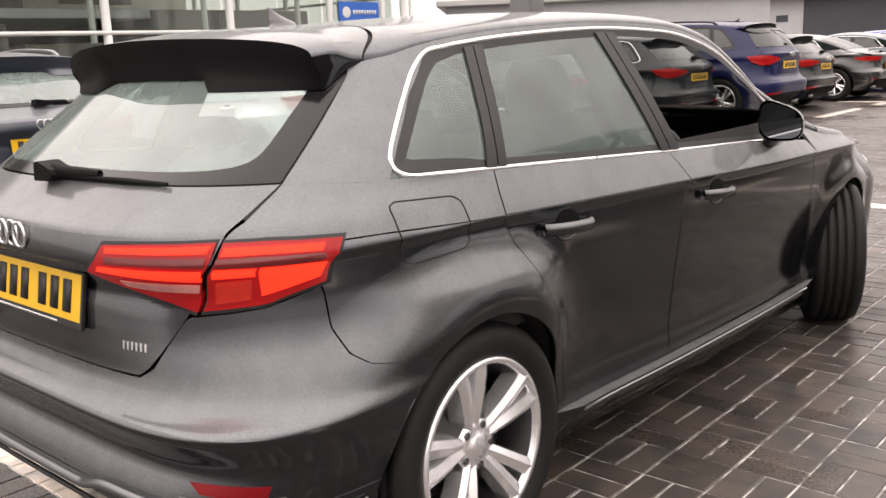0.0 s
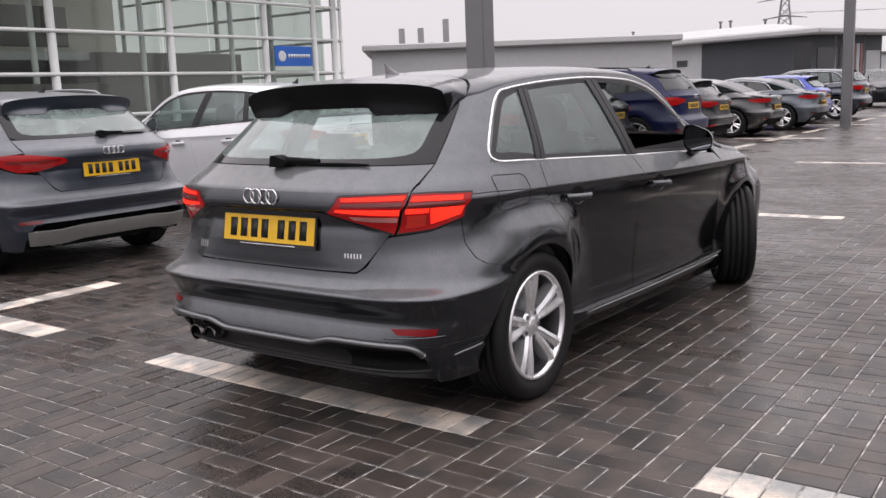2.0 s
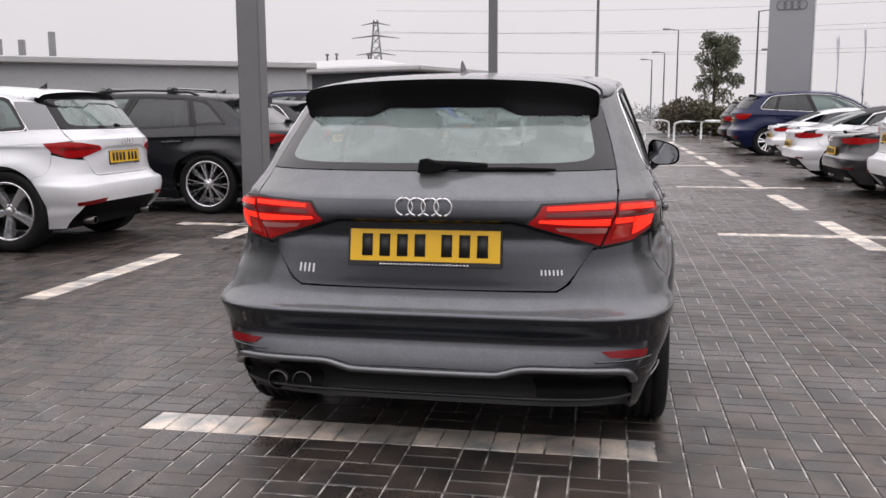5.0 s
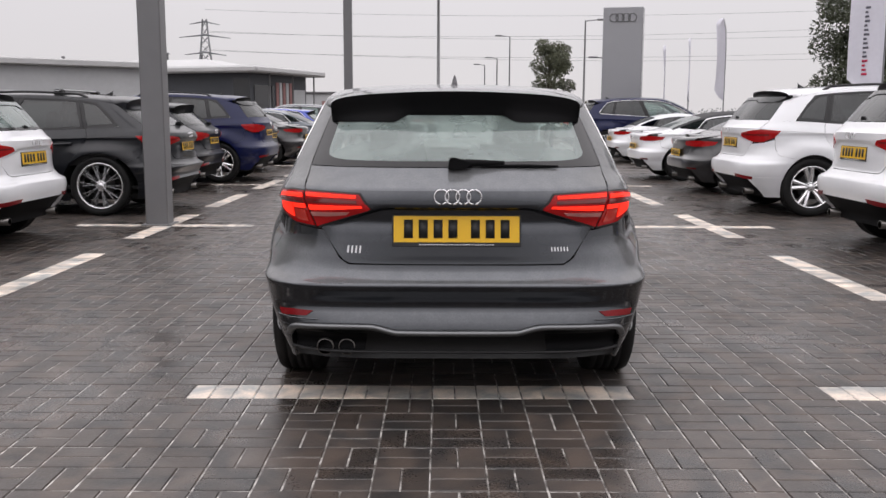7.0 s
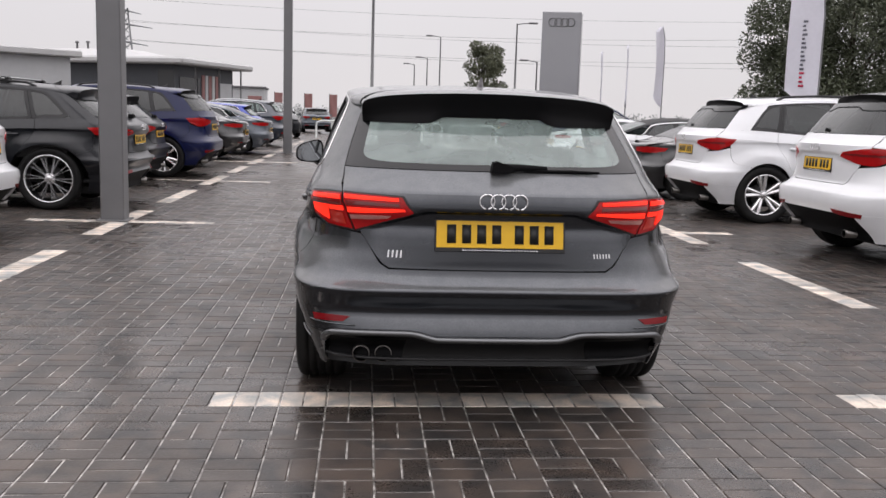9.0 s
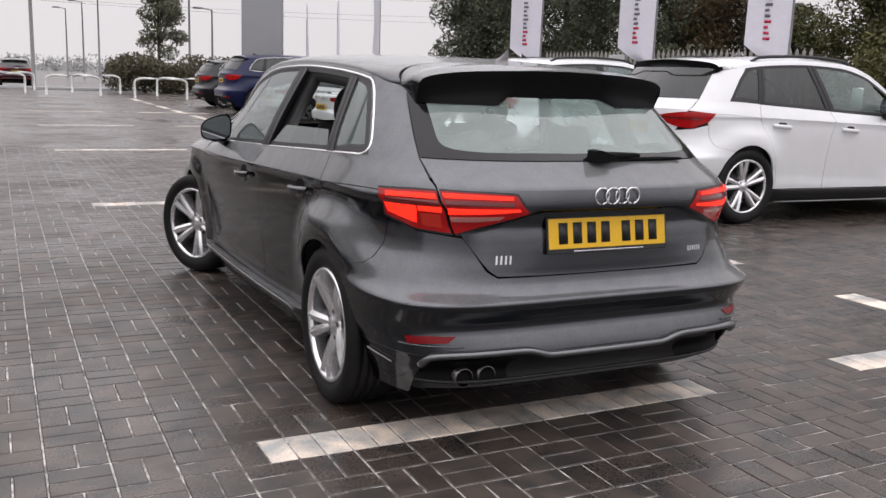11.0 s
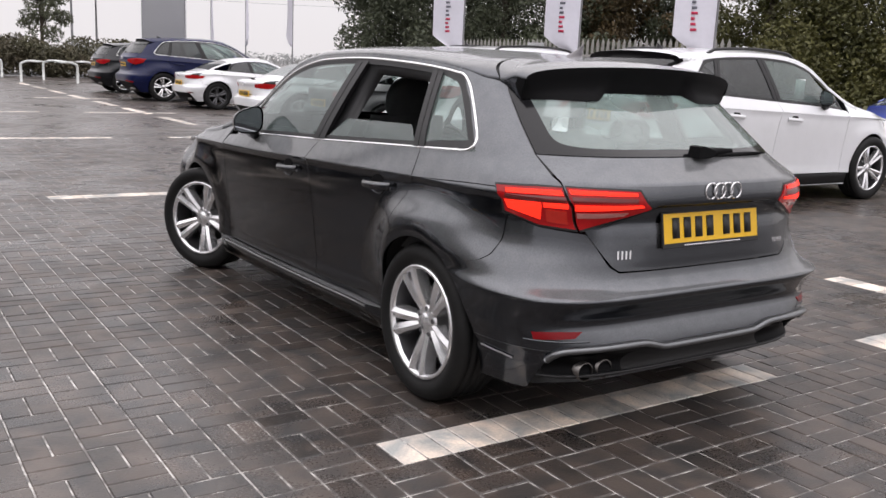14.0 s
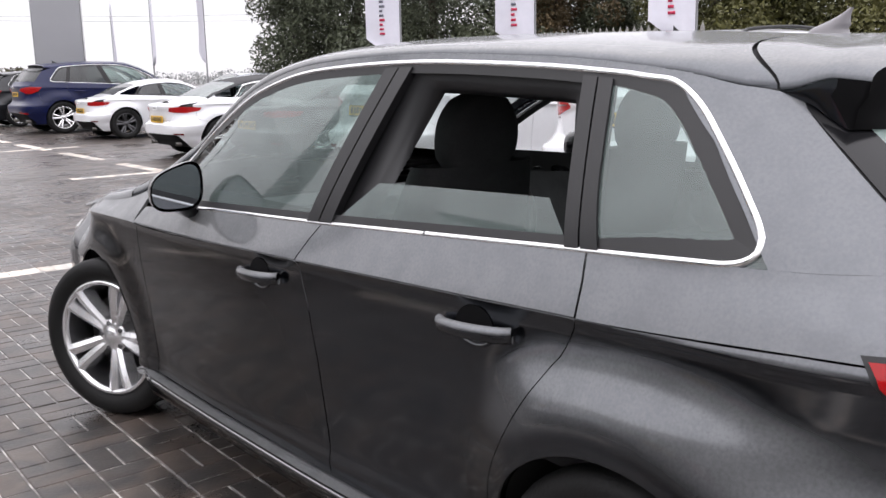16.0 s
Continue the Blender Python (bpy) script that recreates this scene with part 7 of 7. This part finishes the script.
# trees behind the fence: bearing from the lot's corner, distance, height, spread
for i, (brg, dist, h, s, mt) in enumerate(((29.4, 37, 5.9, 2.2, LEAF), (32.5, 36, 7.6, 2.6, LEAF), (36.5, 34, 8.2, 2.8, LEAF), (40.5, 34, 7.2, 2.6, LEAF), (34.5, 39, 8.6, 3.0, LEAF), (43.6, 33, 5.3, 2.0, LEAF_BROWN),
                                           (47.0, 34, 4.0, 1.6, LEAF), (52.0, 29, 8.0, 2.0, LEAF_OLIVE), (55.0, 28, 8.6, 3.2, LEAF_OLIVE), (60.5, 28, 8.8, 3.2, LEAF_OLIVE), (67, 29, 8.5, 3.2, LEAF_OLIVE))):
    x, y = -2.77 + dist * math.sin(radians(brg)), -2.58 + dist * math.cos(radians(brg))
    nm = {"dark_leaves": "dark green tree behind the fence", "olive_leaves": "yellowing olive green tree behind the parked cars", "autumn_leaves": "brown autumn tree behind the fence"}[mt.name]
    tree(x, y, h, s, mt, "tall " + nm, 20 + i, 36000, 0.062, 0.2, 0.06, 60)


def hedge(x0, x1, y0, y1, h, n, mat, label, seed, size=0.07):
    r = random.Random(seed)
    t = thing("hedge", pose(0, 0, 0), label, "hedge", kind="stuff")
    cs = [(r.uniform(x0, x1), r.uniform(y0, y1), r.uniform(0.2, 0.85) * h, h * r.uniform(0.25, 0.4)) for _ in range(60)]
    part("leaves", leaf_cloud(n, cs, size, seed), mat, t)


hedge(3.4, 9.5, 44.5, 46.5, 1.9, 20000, LEAF_HEDGE, "dark brown and green bushes beyond the barriers", 50, 0.08)
hedge(9.4, 10.2, 3.0, 8.6, 0.9, 7000, LEAF_OLIVE, "low clipped hedge between the rows of cars", 51)
hedge(12.2, 13.6, 10, 19, 1.5, 16000, LEAF, "undergrowth behind the palisade fence", 52, 0.07)
hedge(14.0, 24.0, 19, 26, 2.6, 30000, LEAF, "undergrowth below the trees", 53, 0.08)
hedge(17.0, 24.0, 6.0, 16, 2.8, 40000, LEAF_OLIVE, "olive undergrowth below the trees", 54, 0.07)
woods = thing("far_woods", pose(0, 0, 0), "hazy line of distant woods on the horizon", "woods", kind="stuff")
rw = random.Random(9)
part("crowns", leaf_cloud(30000, [(rw.uniform(-60, 140), rw.uniform(150, 190), rw.uniform(0.0, 1.4), rw.uniform(1.0, 2.2)) for _ in range(420)], 0.24, 77), LEAF_FAR_HAZED, woods)

# palisade fence
fence = thing("palisade_fence", pose(10.6, 8.8, 0), "grey palisade fence with pointed pales before the trees", "fence")
FL = 8.6
for z in (0.45, 1.65):
    part("rail", Mesh().box((0.0, 0, z), (0.05, FL, z + 0.06)), WOOD, fence)
pale = None
for i in range(int(FL / 0.155)):
    if pale is None:
        pale = Mesh().prism([(0, 0), (0.075, 0), (0.075, 1.93), (0.0375, 2.02), (0, 1.93)], 0.012).data("pale", WOOD, False)
    ob = part("pale", pale, None, fence)
    ob.matrix_local = Matrix.Translation((-0.005, 0.03 + 0.155 * i, 0.02)) @ Matrix(((0, 0, 1, 0), (1, 0, 0, 0), (0, 1, 0, 0), (0, 0, 0, 1)))
part("sign_board", Mesh().box((-0.06, 5.2, 1.35), (-0.02, 5.75, 1.95), 0.005), WALL_PALE, fence, "plain grey board on the fence", sharp=40)


# feather flags
def feather_flag(x, y, turn, seed, h=4.3, lettered=True):
    f = thing("feather_flag", pose(x, y, 0, 0, 0, turn), "tall white feather flag with printed lettering on a thin pole", "flag", group="feather flags behind the cars")
    part("pole", Mesh().tube([(0, 0, 0), (0, 0, h * 0.8), (-0.05, 0, h * 0.93), (-0.22, 0, h)], (0.022, 0.016, 0.012, 0.008), 8), CABLE, f)
    n = 26
    z = np.linspace(1.66, h, n)
    t = np.linspace(0, 1, n)
    right = np.where(z > h * 0.8, -0.22 * ((z - h * 0.8) / (h * 0.2)) ** 2, 0.0)
    left = -0.66 * np.clip(t / 0.12, 0, 1) ** 0.55 * np.clip((1 - t) / 0.06, 0.25, 1) ** 0.5
    u = np.linspace(0, 1, 9)[:, None]
    x_ = right[None] * (1 - u) + np.minimum(left, right - 0.02)[None] * u
    wave = 0.05 * np.sin(u * 4 + z[None] * 1.7 + seed) * u
    part("cloth", Mesh().grid(np.stack([x_, wave, np.broadcast_to(z, x_.shape)], -1)), FLAG, f)
    part("base", Mesh().lathe([(0.0, 0.22), (0.05, 0.22), (0.06, 0.05), (0.3, 0.03)], "z", 14), TRIM, f)
    if lettered:
        for s in (-1, 1):
            for i in range(16):
                zz = 2.05 + i * 0.085
                w = 0.05 * math.sin(0.5 * 4 + zz * 1.7 + seed) * 0.5
                bar = Mesh().box((-0.40, w + s * 0.010 - 0.002, zz), (-0.30 - 0.02 * (i % 3), w + s * 0.010 + 0.002, zz + 0.042))
                part("printed_bar", bar, FLAG_RED if i < 4 else FLAG_GREY, f)


for i, (x, y, a, s, fh) in enumerate(((8.9, 7.75, -42, 0.3, 4.3), (8.9, 10.95, -40, 1.1, 4.3), (8.5, 14.2, -38, 2.0, 4.3), (7.4, 20.6, 50, 2.6, 3.75), (7.3, 23.7, 72, 3.3, 3.5), (7.3, 26.7, 74, 4.0, 3.5))):
    feather_flag(x, y, a, s, fh, lettered=i < 3)
for bx_, by_ in ((-6.8, 60.0), (-4.8, 60.5), (-3.1, 61.0)):
    ban = thing("banner", pose(bx_, by_, 0, 0, 0, 12), "small faded red banner on a pole beyond the parked cars", "banner", group="red banners beyond the lot")
    part("pole", Mesh().tube([(0, 0, 0), (0, 0, 2.5)], 0.03, 6), CABLE, ban)
    bu = np.stack(np.meshgrid(np.linspace(0, 0.55, 6), np.linspace(0.9, 2.45, 9), indexing="ij"), -1)
    part("cloth", Mesh().grid(np.stack([bu[..., 0], 0.05 * np.sin(bu[..., 0] * 9 + bu[..., 1] * 2), bu[..., 1]], -1)), RED_PANEL, ban)
fallen = thing("fallen_flag", pose(6.6, 2.55, 0.03, 0, 0, 4), "dark flag pole lying on the paving with its white cloth", "flag")
part("pole", Mesh().tube([(-0.9, -0.12, 0.0), (0.4, 0.0, 0.05), (1.1, 0.1, 0.14)], 0.02, 8), CABLE, fallen)
cl = np.stack(np.meshgrid(np.linspace(0, 1.4, 12), np.linspace(0, 0.6, 8), indexing="ij"), -1)
part("cloth", Mesh().grid(np.concatenate([cl + (1.0, 0.0), 0.10 + 0.10 * np.sin(cl[..., :1] * 5 + cl[..., 1:] * 6) + 0.2 * cl[..., 1:]], -1)), FLAG, fallen)


# ---- the blocks themselves, last ----
tagged(part("paving_blocks", rest, PAVER, ground, smooth=False), "dark grey paving blocks", kind="stuff")
shared = {}
for cx, cy, wx, wy, z, tilt in near_blocks:
    key = (wx > wy)
    if key not in shared:
        shared[key] = Mesh().add(*block_mesh(0, 0, wx, wy)).data("paving_block", PAVER, False)
    ob = part("paving_block", shared[key], None, ground)
    ob.matrix_local = Matrix.Translation((cx, cy, z)) @ pose(0, 0, 0, math.degrees(tilt[1]), -math.degrees(tilt[0]), 0)
marking_near = tagged(new("road_marking"), "white painted blocks that mark the parking bays", "road marking", kind="structure")
far_marks = Mesh()
for cx, cy, wx, wy, z, tilt in white_rest:
    key = ("w", wx > wy)
    if abs(cy - 0.37) < 0.1:
        if key not in shared:
            shared[key] = Mesh().add(*block_mesh(0, 0, wx, wy)).data("painted_block", WHITE_PAVER, False)
        ob = part("painted_block", shared[key], None, marking_near)
        ob.matrix_local = Matrix.Translation((cx, cy, z)) @ pose(0, 0, 0, math.degrees(tilt[1]), -math.degrees(tilt[0]), 0)
    else:
        far_marks.add(*block_mesh(cx, cy, wx, wy, z, tilt))
for dx, dc in DASHES:
    if dc > RY1 - 0.9:
        far_marks.add(*block_mesh(dx, dc, 0.2, DASH_LEN))
for row in MARK_ROWS:
    if row > RY1:
        for a, b in MARK_SPANS:
            far_marks.add(*block_mesh((a + b) / 2, row, b - a, 0.2))
tagged(part("painted_blocks", far_marks, WHITE_PAVER, marking_near, smooth=False), "white painted paving blocks", kind="stuff")
